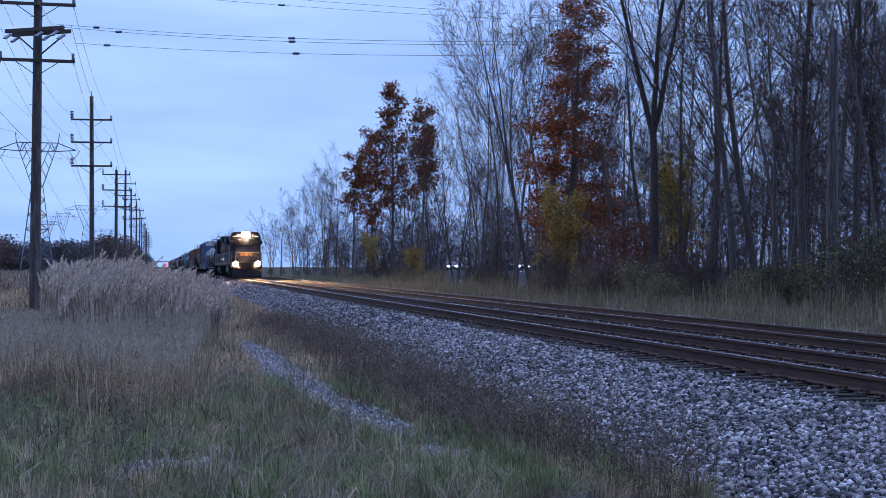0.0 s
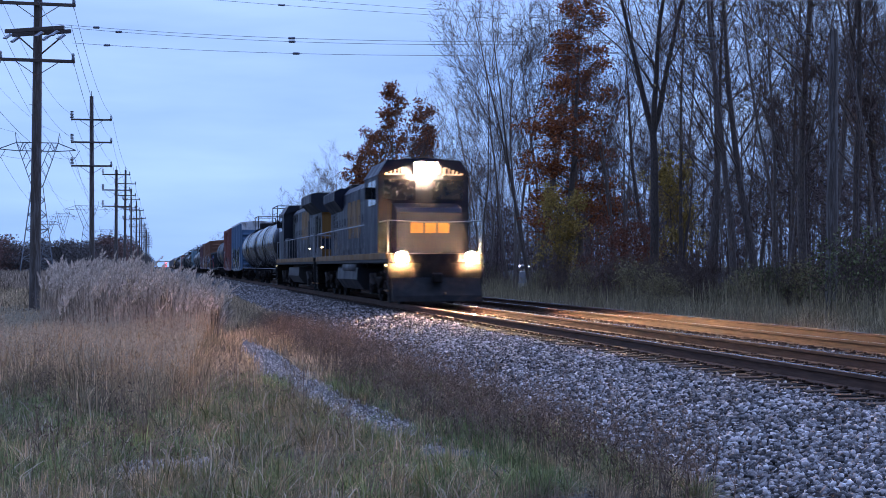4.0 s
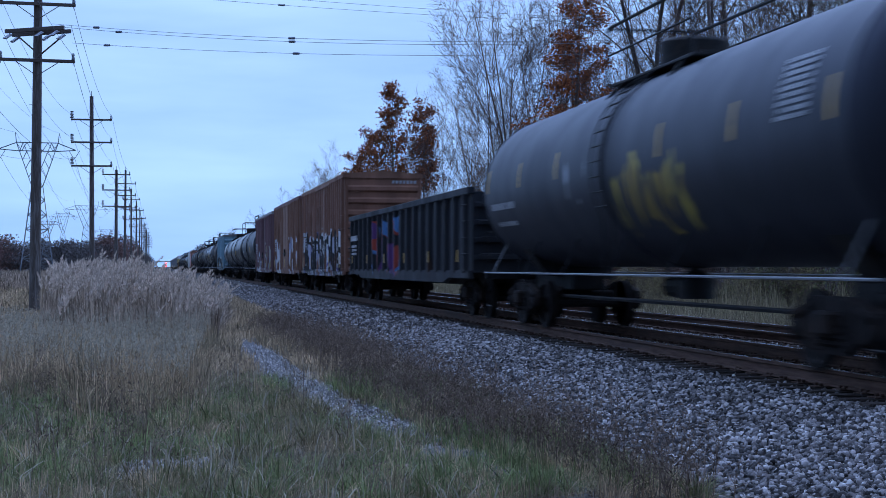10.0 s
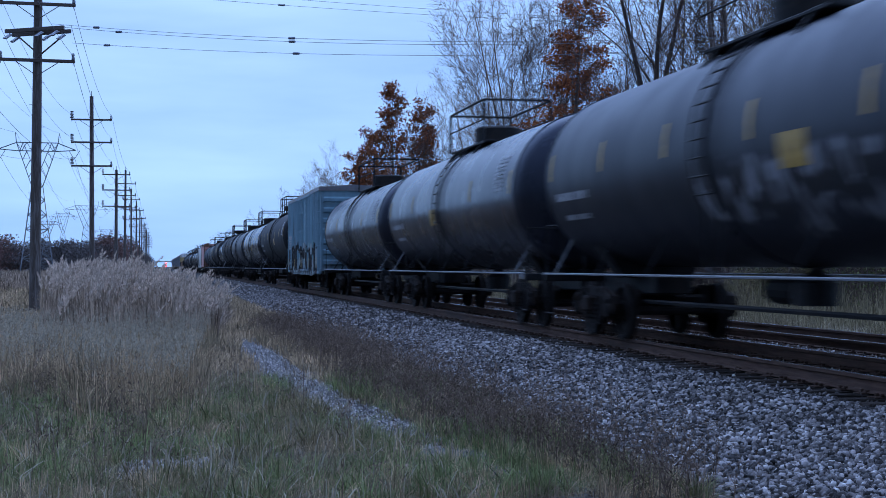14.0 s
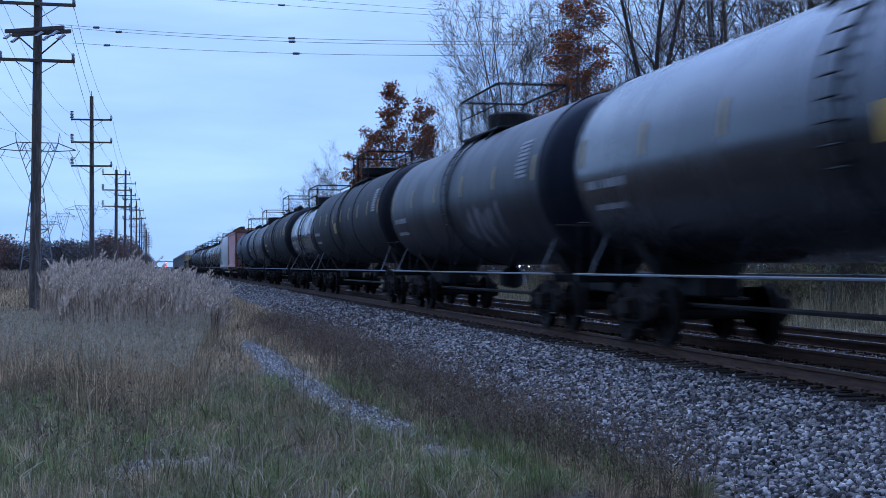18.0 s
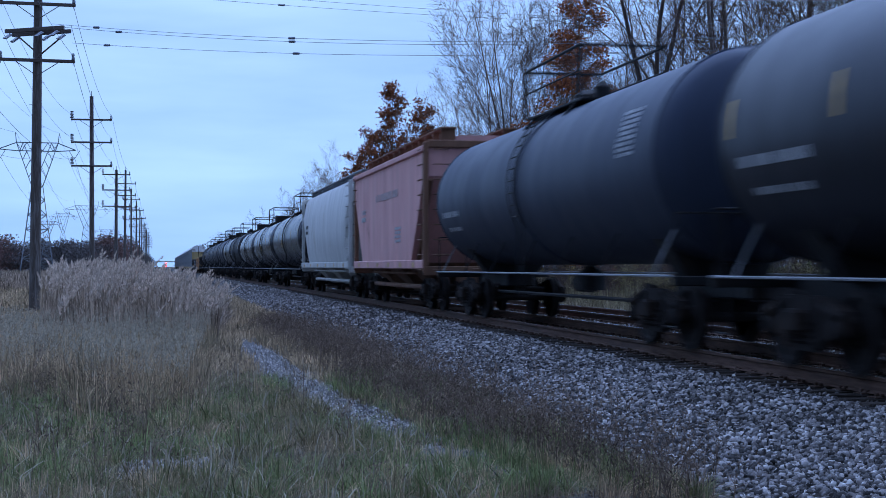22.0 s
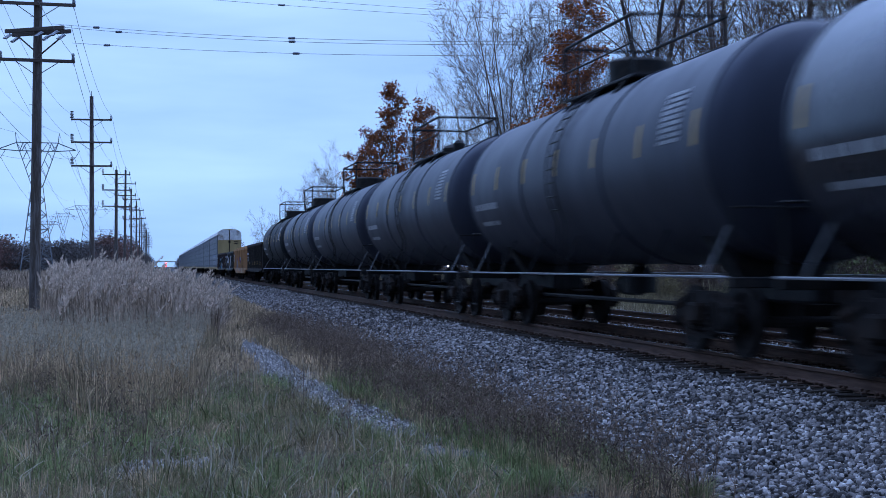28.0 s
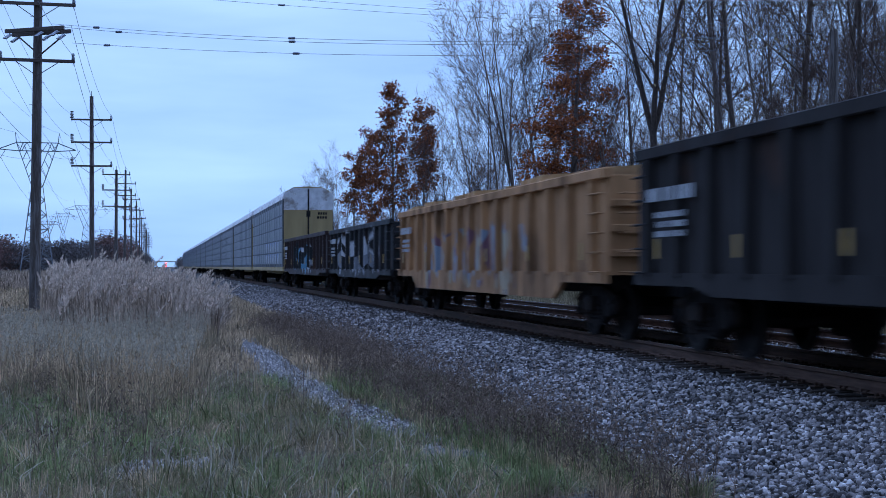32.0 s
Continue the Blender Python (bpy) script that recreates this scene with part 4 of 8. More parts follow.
WOOD_DEPTH = surf("bare_wood_depth", (0.115, 0.085, 0.08), 0.9, spec=0.0, var=0.35, scale=0.2, bump=0, island=0.35)
stick_wood("wood_depth", 27, 75, 25, 330, 800, WOOD_DEPTH, "dense grey depth of the leafless wood behind its edge", 4)
far_wood("far_trees", 18, 30, 520, 1600, 8, 13, 80, FAR_GREY, "distant bare trees beside the track", 6)

# ---- grasses, reeds and weeds ----
GRASS_TAN = surf("dry_tan_grass", (0.43, 0.305, 0.185), 0.8, var=0.5, scale=2.4, second=(0.17, 0.135, 0.085), edge=(0.48, 0.62), scale2=0.7, bump=0, island=0.6, sheer=0.3, spec=0.12)
GRASS_GREEN = surf("fading_green_grass", (0.172, 0.196, 0.080), 0.75, var=0.5, scale=2.4, second=(0.20, 0.16, 0.085), edge=(0.50, 0.60), scale2=0.6, bump=0, island=0.6, sheer=0.3, spec=0.12)
REED_STEM = surf("dry_reed_stems", (0.29, 0.215, 0.155), 0.8, var=0.55, scale=1.8, bump=0, island=0.7, sheer=0.25, spec=0.12)
PLUME = surf("reed_plumes", (0.56, 0.45, 0.36), 0.95, var=0.35, scale=4, bump=0, island=0.4, sheer=0.35, spec=0.12)
WEED = surf("dead_brown_weeds", (0.175, 0.125, 0.092), 0.9, var=0.4, scale=1.5, bump=0, island=0.5, sheer=0.1, spec=0.12)
RANK = surf("rank_olive_grass", (0.24, 0.195, 0.115), 0.8, var=0.45, scale=1.6, bump=0, island=0.55, sheer=0.25, spec=0.12)
PALE_GRASS = surf("pale_seeding_grass", (0.36, 0.31, 0.23), 0.85, var=0.25, scale=1.0, bump=0, island=0.35, sheer=0.3, spec=0.12)


def height_at(x, y):
    return np.array([max(ground_z(a, b), bed_z(a) if 4.2 < a < 16.1 else -9) for a, b in zip(x, y)])


def blades(name, x, y, h, w, lean, material, label, category, seed, z=None, az=None):
    """Curved tapering blades, four points each side by side."""
    rng = np.random.default_rng(seed)
    n = len(x)
    z = height_at(x, y) if z is None else z
    a = rng.uniform(0, 6.283, n) if az is None else az
    tilt = rng.normal(0, lean, n)
    if az is not None:
        tilt = np.abs(tilt)
    d = np.stack([np.cos(a), np.sin(a)], 1)
    side = np.stack([-np.sin(a + 0.7), np.cos(a + 0.7)], 1) * w[:, None]
    base = np.stack([x, y], 1)
    up = h * np.clip(1 - np.abs(tilt) * 0.28, 0.35, 1)
    v = np.zeros((n, 7, 3))
    for i, (k, wide) in enumerate(((0.0, 1.0), (0.42, 0.85), (0.78, 0.6))):
        at = base + d * (tilt * h * k ** 2)[:, None]
        for j, sgn in enumerate((-1, 1)):
            v[:, i * 2 + j, :2] = at + side * (sgn * wide)
            v[:, i * 2 + j, 2] = z - 0.02 + up * (1.28 * k - 0.28 * k ** 2)
    v[:, 6, :2] = base + d * (tilt * h)[:, None]
    v[:, 6, 2] = z - 0.02 + up * np.clip(1 - np.abs(tilt) * 0.12, 0.5, 1)
    t = np.array([(0, 1, 3), (0, 3, 2), (2, 3, 5), (2, 5, 4), (4, 5, 6)])[None] + 7 * np.arange(n)[:, None, None]
    return soup(name, v.reshape(-1, 3), t.reshape(-1, 3), material, label, category)


def patch(rng, n, y0, y1, xlo, xhi, power=1.0):
    """Points between two lines across the view, nearer ones denser."""
    y = y0 + (y1 - y0) * rng.uniform(0, 1, n) ** power
    lo = np.array([xlo(b) for b in y])
    hi = np.array([xhi(b) for b in y])
    return lo + (hi - lo) * rng.uniform(0, 1, n), y


def clumpy(x, y, scale, seed, keep):
    """Which points lie in the thick parts of a patchy growth."""
    return np.array([noise.noise(Vector((a * scale, b * scale, seed))) for a, b in zip(x, y)]) > keep


def tussocks(name, cx, cy, each, size, radius, w, lean, material, label, seed):
    """Tufts whose blades spring outwards from a common foot and bend over."""
    rng = np.random.default_rng(seed)
    n = len(cx)
    a = rng.uniform(0, 6.283, n * each)
    r = np.repeat(radius * rng.uniform(0.5, 1.4, n), each) * rng.uniform(0, 1, n * each) ** 0.6
    x, y = np.repeat(cx, each) + r * np.cos(a), np.repeat(cy, each) + r * np.sin(a)
    h = np.repeat(size * rng.uniform(0.55, 1.35, n), each) * rng.uniform(0.45, 1.1, n * each)
    return blades(name, x, y, h, w * rng.uniform(0.5, 1.4, n * each), lean, material, label, "grass", seed + 1, None, a + rng.normal(0, 0.5, n * each))


def seed_heads(name, x, y, z, length, fat, material, label, seed, k=12):
    """Small feathery heads: short slivers round a drooping tip."""
    rng = np.random.default_rng(seed)
    c = len(x)
    u = rng.uniform(0, 1, (c, k))
    ba, bend = rng.uniform(0, 6.28, (c, 1)), rng.uniform(0.1, 0.6, (c, 1)) * length
    pos = np.stack([x[:, None] + bend * u * u * np.cos(ba), y[:, None] + bend * u * u * np.sin(ba), z[:, None] + u * length], -1)
    ang = rng.uniform(0, 6.28, (c, k))
    f = fat * (0.35 + np.sin(np.clip(u * 3.0 + 0.1, 0, 3.1)))
    out = np.stack([np.cos(ang) * f, np.sin(ang) * f, rng.uniform(0.0, 0.25, (c, k)) * length], -1)
    wd = rng.normal(0, fat * 0.16, (c, k, 3))
    v = np.stack([pos - wd, pos + wd, pos + out], 2).reshape(-1, 3)
    return soup(name, v, np.arange(len(v)).reshape(-1, 3), material, label, "grass")


def left_edge(y):
    return -0.125 * y - 1.2


def build_grass():
    rng = np.random.default_rng(11)
    off_path = lambda x, y: np.abs(x - np.array([PATH_X(b) for b in y])) > np.where(y > 15.5, 0.22 + 0.2 * np.abs(np.sin(y * 3.1 + x * 5)), 0.3 * np.abs(np.sin(y * 2.0 + x)) ** 2)
    # short mixed grass in front
    x, y = patch(rng, 36000, 10.5, 32, left_edge, lambda b: 4.25, 1.5)
    k = off_path(x, y)
    x, y = x[k], y[k]
    blades("meadow_grass", x, y, rng.uniform(0.05, 0.28, len(x)), rng.uniform(0.0012, 0.0042, len(x)), 1.6, GRASS_TAN, "tangled dry tan grass over the near field", "grass", 1)
    x, y = patch(rng, 78000, 9.5, 24, left_edge, lambda b: 4.2, 1.4)
    k = off_path(x, y) & clumpy(x, y, 0.35, 2.0, -0.10) & clumpy(x, y, 1.6, 5.0, -0.32)
    x, y = x[k], y[k]
    blades("green_grass", x, y, rng.uniform(0.04, 0.22, len(x)), rng.uniform(0.0012, 0.0045, len(x)), 1.5, GRASS_GREEN, "fading green grass in the near field", "grass", 2)
    # tall dry grass before the reeds
    x, y = patch(rng, 22000, 17.5, 42, left_edge, lambda b: 0.9 if b < 24 else 1.4, 1.2)
    front = lambda x, y: y > 20.5 + np.array([5.0 * noise.noise(Vector((a * 0.5, b * 0.3, 4.4))) + 2.5 * noise.noise(Vector((a * 1.9, b * 1.1, 8.0))) for a, b in zip(x, y)])
    k = (x < 0.3 + 0.05 * (y - 19)) & front(x, y) & ((y < 33) | (x > -0.085 * y))
    x, y = x[k], y[k]
    short = np.where(y > 29, 0.75, 1.0) * (0.6 + 0.9 * np.abs(np.sin(x * 2.3 + y * 1.7)))
    blades("tall_dry_grass", x, y, rng.uniform(0.15, 0.58, len(x)) * short, rng.uniform(0.003, 0.010, len(x)), 1.3, GRASS_TAN, "tall standing dry grass in front of the reeds", "grass", 3)
    cx, cy = patch(rng, 1500, 17.0, 37, left_edge, lambda b: 1.5, 1.15)
    k = (cx < 0.5 + 0.05 * (cy - 19)) & front(cx, cy + 1.5)
    cx, cy = cx[k], cy[k]
    third = np.arange(len(cx)) % 3
    tussocks("dry_tussocks", cx[third == 0], cy[third == 0], 44, 0.62, 0.20, 0.0045, 0.55, GRASS_TAN, "ragged tufts of tall dry grass before the reeds", 301)
    tussocks("brown_tussocks", cx[third == 1], cy[third == 1], 40, 0.50, 0.22, 0.004, 0.75, RANK, "ragged brown tufts of bent dry grass", 303)
    tussocks("dark_tussocks", cx[third == 2][::2], cy[third == 2][::2], 40, 0.42, 0.22, 0.004, 0.8, WEED, "dark withered tufts among the dry grass", 305)
    hx, hy = patch(rng, 6500, 18.5, 40, left_edge, lambda b: 1.2, 1.1)
    k = (hx < 0.4 + 0.05 * (hy - 19)) & front(hx, hy)
    hx, hy = hx[k], hy[k]
    hh = rng.uniform(0.3, 0.75, len(hx))
    blades("seed_stalks", hx, hy, hh, np.full(len(hx), 0.003), 0.25, GRASS_TAN, "thin seed stalks among the dry grass", "grass", 306)
    seed_heads("grass_seed_heads", hx, hy, height_at(hx, hy) + hh * 0.9, 0.16, 0.030, PALE_GRASS, "small pale seed heads on dry grass", 307)
    # tufts in the near grass
    cx, cy = patch(rng, 1500, 10.5, 23, left_edge, lambda b: 4.2, 1.2)
    k = off_path(cx, cy) & (np.abs(cx - 0.05) + np.abs(cy - 13.1) > 0.8)
    cx, cy = cx[k], cy[k]
    tussocks("green_tussocks", cx[::2], cy[::2], 60, 0.26, 0.15, 0.0042, 1.15, GRASS_GREEN, "tufts of coarse fading green grass", 311)
    tussocks("tan_tussocks", cx[1::4], cy[1::4], 40, 0.26, 0.14, 0.003, 1.1, GRASS_TAN, "tufts of bent tan grass in the near field", 313)
    tussocks("withered_tussocks", cx[3::8], cy[3::8], 40, 0.22, 0.16, 0.003, 1.1, WEED, "withered purple-brown tufts in the near field", 315)
    # reeds across the open field behind the poles
    x, y = patch(rng, 15000, 100, 250, lambda b: -0.125 * b - 4, lambda b: -4.5 - 0.012 * b, 1.3)
    blades("field_reeds", x, y, rng.uniform(0.9, 1.65, len(x)), rng.uniform(0.015, 0.035, len(x)), 0.6, REED_STEM, "grey-buff reeds spread across the open field", "reeds", 317)
    # field left of and behind the poles
    x, y = patch(rng, 30000, 31, 160, lambda b: -0.125 * b - 2, lambda b: -2.5 - 0.02 * b, 1.6)
    blades("field_grass", x, y, np.where(y < 62, rng.uniform(0.08, 0.26, len(x)), rng.uniform(0.25, 0.7, len(x))), rng.uniform(0.012, 0.03, len(x)), 1.1, GRASS_TAN, "dry tan grass across the open field", "grass", 4)
    # shoulder grass along the rut and up to the reeds
    x, y = patch(rng, 26000, 24, 80, lambda b: 0.4, lambda b: 4.1, 1.1)
    k = (np.abs(x - 2.0) > 0.34 * np.clip((36 - y) / 6, 0, 1)) | (y > 36)
    x, y = x[k], y[k]
    blades("verge_grass", x, y, rng.uniform(0.08, 0.36, len(x)), rng.uniform(0.005, 0.012, len(x)), 0.7, GRASS_TAN, "low dry grass between the rut and the ballast", "grass", 5)
    # pale seeding grass beyond the second track
    x, y = patch(rng, 17000, 32, 190, lambda b: 15.2, lambda b: 18.5, 1.5)
    k = clumpy(x, y, 0.3, 8.0, 0.1)
    x, y = x[k], y[k]
    blades("seeding_grass", x, y, rng.uniform(0.2, 0.65, len(x)), rng.uniform(0.004, 0.010, len(x)), 0.6, PALE_GRASS, "pale seeding grass along the far side of the tracks", "grass", 6)
    x, y = patch(rng, 9000, 36, 150, lambda b: 19.0, lambda b: 23.0, 1.4)
    k = clumpy(x, y, 0.4, 12.0, -0.05)
    x, y = x[k], y[k]
    blades("dry_stalks", x, y, rng.uniform(0.8, 1.9, len(x)), rng.uniform(0.005, 0.012, len(x)), 0.3, RANK, "tall dry stalks before the brush at the wood's edge", "weeds", 8)
    x, y = patch(rng, 24000, 34, 220, lambda b: 15.8, lambda b: 24.5, 1.4)
    blades("rank_grass", x, y, rng.uniform(0.3, 1.3, len(x)), rng.uniform(0.005, 0.013, len(x)), 0.55, RANK, "rank brown grass below the wood's edge", "grass", 7)


def build_reeds():
    rng = np.random.default_rng(21)
    n = 9800
    y = 30 + 32 * rng.uniform(0, 1, n)
    x = rng.uniform(-5.2, 2.4, n)
    tufty = clumpy(x, y, 1.1, 33.0, -0.22)
    keep = tufty & (rng.uniform(0, 1, n) < np.clip((y - 29.5) / 8.0, 0, 1) ** 1.3) & (x > -0.0735 * y + 0.25 * np.sin(y * 2.1)) & (x < 2.4 - 0.07 * np.abs(y - 50)) & (y > 30 + 0.3 * (x + 2.6) ** 2) & ~((np.abs(x + 5) < 0.5) & (y < 61))
    x, y = x[keep], y[keep]
    n = len(x)
    z = height_at(x, y)
    px = 2640 * x / y
    h = rng.uniform(0.95, 1.72, n) + 0.10 * np.exp(-((px + 80) / 85.0) ** 2) - 0.62 * np.clip((px + 30) / 150.0, 0, 1) - 0.035 * np.clip(40 - y, 0, 10) + 0.3 * (rng.uniform(0, 1, n) > 0.93) - 0.22 * (rng.uniform(0, 1, n) > 0.6)
    blades("reed_stems", x, y, h, rng.uniform(0.005, 0.009, n), 0.12, REED_STEM, "dense stand of dry tan reed stems", "reeds", 22, z)
    m = 3
    lx, ly = np.repeat(x, m), np.repeat(y, m)
    lz = np.repeat(z, m) + np.repeat(h, m) * rng.uniform(0.1, 0.65, n * m)
    blades("reed_leaves", lx, ly, rng.uniform(0.3, 0.75, n * m), rng.uniform(0.005, 0.012, n * m), 1.1, REED_STEM, "long drooping dry reed leaves", "reeds", 23, lz)
    # feathery plumes: short tufts along the bent top of each stem
    pick = rng.uniform(0, 1, n) < 0.15 * np.clip(h, 0.3, 1.6)
    px, py, pz = x[pick], y[pick], z[pick] + h[pick] * 0.93
    k = 60
    c = len(px)
    u = rng.uniform(0, 1, (c, k))
    bend = rng.uniform(0.08, 0.34, (c, 1))
    ba = rng.normal(0.3, 0.9, (c, 1))
    fat = 0.075 * np.sin(np.clip(u * 3.0 + 0.25, 0, 3.1)) + 0.008
    ang = rng.uniform(0, 6.28, (c, k))
    pos = np.stack([px[:, None] + bend * u * u * 1.2 * np.cos(ba), py[:, None] + bend * u * u * 1.2 * np.sin(ba), pz[:, None] + u * (0.46 - bend * 0.35)], -1)
    out = np.stack([np.cos(ang) * fat, np.sin(ang) * fat, rng.uniform(0.02, 0.13, (c, k))], -1)
    wd = rng.normal(0, 0.011, (c, k, 3))
    v = np.stack([pos - wd, pos + wd, pos + out], 2).reshape(-1, 3)
    soup("reed_plumes", v, np.arange(len(v)).reshape(-1, 3), PLUME, "feathery pale buff reed plumes", "reeds")


def build_weeds():
    """Dead stalks with side twigs and seed heads between the rut and the ballast."""
    rng = np.random.default_rng(31)
    n = 2000
    y = 10 + 34 * rng.uniform(0, 1, n) ** 1.4
    x = rng.normal(3.35, 0.42, n)
    k = (x > np.array([PATH_X(b) for b in y]) + 0.3) & (x < 4.6 - 0.03 * np.clip(y - 14, 0, 30))
    x, y = x[k], y[k]
    fx, fy = rng.uniform(-3, 3, 700), 10.5 + 12 * rng.uniform(0, 1, 700) ** 1.2
    fk = clumpy(fx, fy, 0.7, 21.0, 0.12) & (fx < np.array([PATH_X(b) for b in fy]) - 0.3)
    x, y = np.concatenate([x, fx[fk]]), np.concatenate([y, fy[fk]])
    ex, ey = rng.uniform(14.6, 22, 500), 34 + 120 * rng.uniform(0, 1, 500) ** 1.5
    x, y = np.concatenate([x, ex]), np.concatenate([y, ey])
    z = height_at(x, y)
    n = len(x)
    h = rng.uniform(0.2, 0.56, n) + 0.3 * (rng.uniform(0, 1, n) > 0.85)
    tri_v = []

    def thin(p, q, r):
        d = rng.normal(0, 1, p.shape)
        d /= np.linalg.norm(d, axis=-1)[..., None]
        tri_v.append(np.stack([p - d * r, p + d * r, q], -2).reshape(-1, 3, 3))

    p = np.stack([x, y, z], -1)
    top = p + np.stack([rng.normal(0, 0.05, n), rng.normal(0, 0.05, n), h], -1)
    thin(p, top, 0.005)
    thin(p, top, 0.005)
    m = 11
    u = rng.uniform(0.25, 1.0, (n, m, 1))
    q = p[:, None] + (top - p)[:, None] * u
    d = np.stack([rng.normal(0, 0.09, (n, m)), rng.normal(0, 0.09, (n, m)), rng.uniform(0.05, 0.2, (n, m))], -1)
    thin(q.reshape(-1, 3), (q + d).reshape(-1, 3), 0.003)
    e = (q + d).reshape(-1, 3)
    for _ in range(2):
        thin(e, e + rng.normal(0, 0.02, e.shape), 0.009)
    v = np.concatenate(tri_v).reshape(-1, 3)
    soup("dead_weeds", v, np.arange(len(v)).reshape(-1, 3), WEED, "dark dead weed stalks with seed heads beside the ballast", "weeds")


def build_brush():
    """Leafy undergrowth along the wood's edge, bush by bush."""
    rng = random.Random(41)
    olive = [make_tree(60 + i, 2.6, 0.03, (6, 4, 3, 1), reach=(0.52, 0.48, 0.5), twig=0.4, leaf=(LEAF_OLIVE, LEAF_GREEN, LEAF_OLIVE, LEAF_OLIVE)[i], per_tip=6, leaf_size=0.085, leaf_spread=0.24, stems=4, up=0.4,
                       spread=((25, 60), (25, 60), (20, 60)), label=("dull green leafy bush at the wood's edge" if i == 1 else "olive-brown leafy bush at the wood's edge")) for i in range(4)]
    bare = make_tree(66, 3.2, 0.035, (7, 5, 4, 3), stems=5, tilt=0.3, up=0.4, low=0.1, twig=0.5, reach=(0.52, 0.48, 0.5), label="bare tangled thicket at the wood's edge")
    for i in range(120):
        x = rng.uniform(20.5, 28)
        px = 470 - 283 + 1160 * ((i + rng.random()) / 120) ** 0.8
        if min(abs(px + 283 - 801), abs(px + 283 - 926)) < 26:
            continue
        if px > 1080 and x < 24:
            x += 3.5
        k = rng.choice(olive + [bare, bare, bare])
        ob = copy_thing(k, Matrix.Translation((x, lateral(x, px), -0.9)) @ pose(0, 0, 0, 0, 0, rng.uniform(0, 360)) @ Matrix.Scale(rng.uniform(0.4, 0.9), 4))
        tagged(ob, category="bush", group="bushes along the wood")
    big = copy_thing(olive[1], Matrix.Translation((22.5, lateral(22.5, 1530 - 283), -0.9)) @ Matrix.Scale(1.2, 4))
    tagged(big, "rounded dense green bush beside the bare pole", "bush", "bushes along the wood")
    for k in (*olive, bare):
        for o in (*k.children_recursive, k):
            bpy.data.objects.remove(o)


def build_odds():
    """A cut stake, lone stalks and pale curled blades in the near grass."""
    st = tagged(new("stake", Shape().lathe([(-0.2, 0.018), (0.5, 0.016), (0.86, 0.012), (0.9, 0.008)], axis="z", n=8).mesh("stake", 40)), "thin dark wooden stake in the grass beside the rut", "stake")
    st.data.materials.append(WEED)
    st.matrix_world = pose(1.22, 31.4, ground_z(1.22, 31.4), 0, 2, 0)
    for x, y, h, lean in ((-0.14, 13.3, 0.62, 2), (-2.95, 12.0, 0.3, -6), (0.9, 12.4, 0.33, 4), (-0.3, 14.5, 0.4, -3)):
        s = tagged(new("dead_stalk", Shape().bar((0, 0, -0.05), (0.01, 0, h), 0.006, 5, 0.003).mesh("dead_stalk")), "single thin dark dead stalk in the grass", "weed", "lone stalks")
        s.data.materials.append(WEED)
        s.matrix_world = pose(x, y, ground_z(x, y), 0, lean, 0)
    rng = np.random.default_rng(77)
    n = 1700
    y = 9.8 + 15 * rng.uniform(0, 1, n) ** 1.5
    x = rng.uniform(-0.125 * y - 1, 2.4)
    y[:60], x[:60] = 12.7 + rng.normal(0, 0.25, 60), 0.2 + rng.normal(0, 0.25, 60)
    blades("curled_blades", x, y, rng.uniform(0.15, 0.40, n), rng.uniform(0.003, 0.010, n), 1.3, PALE_GRASS, "scattered pale curled dry blades among the grass", "grass", 78)


build_odds()
build_grass()
build_reeds()
build_weeds()
build_brush()

# ---- rolling stock: paints ----


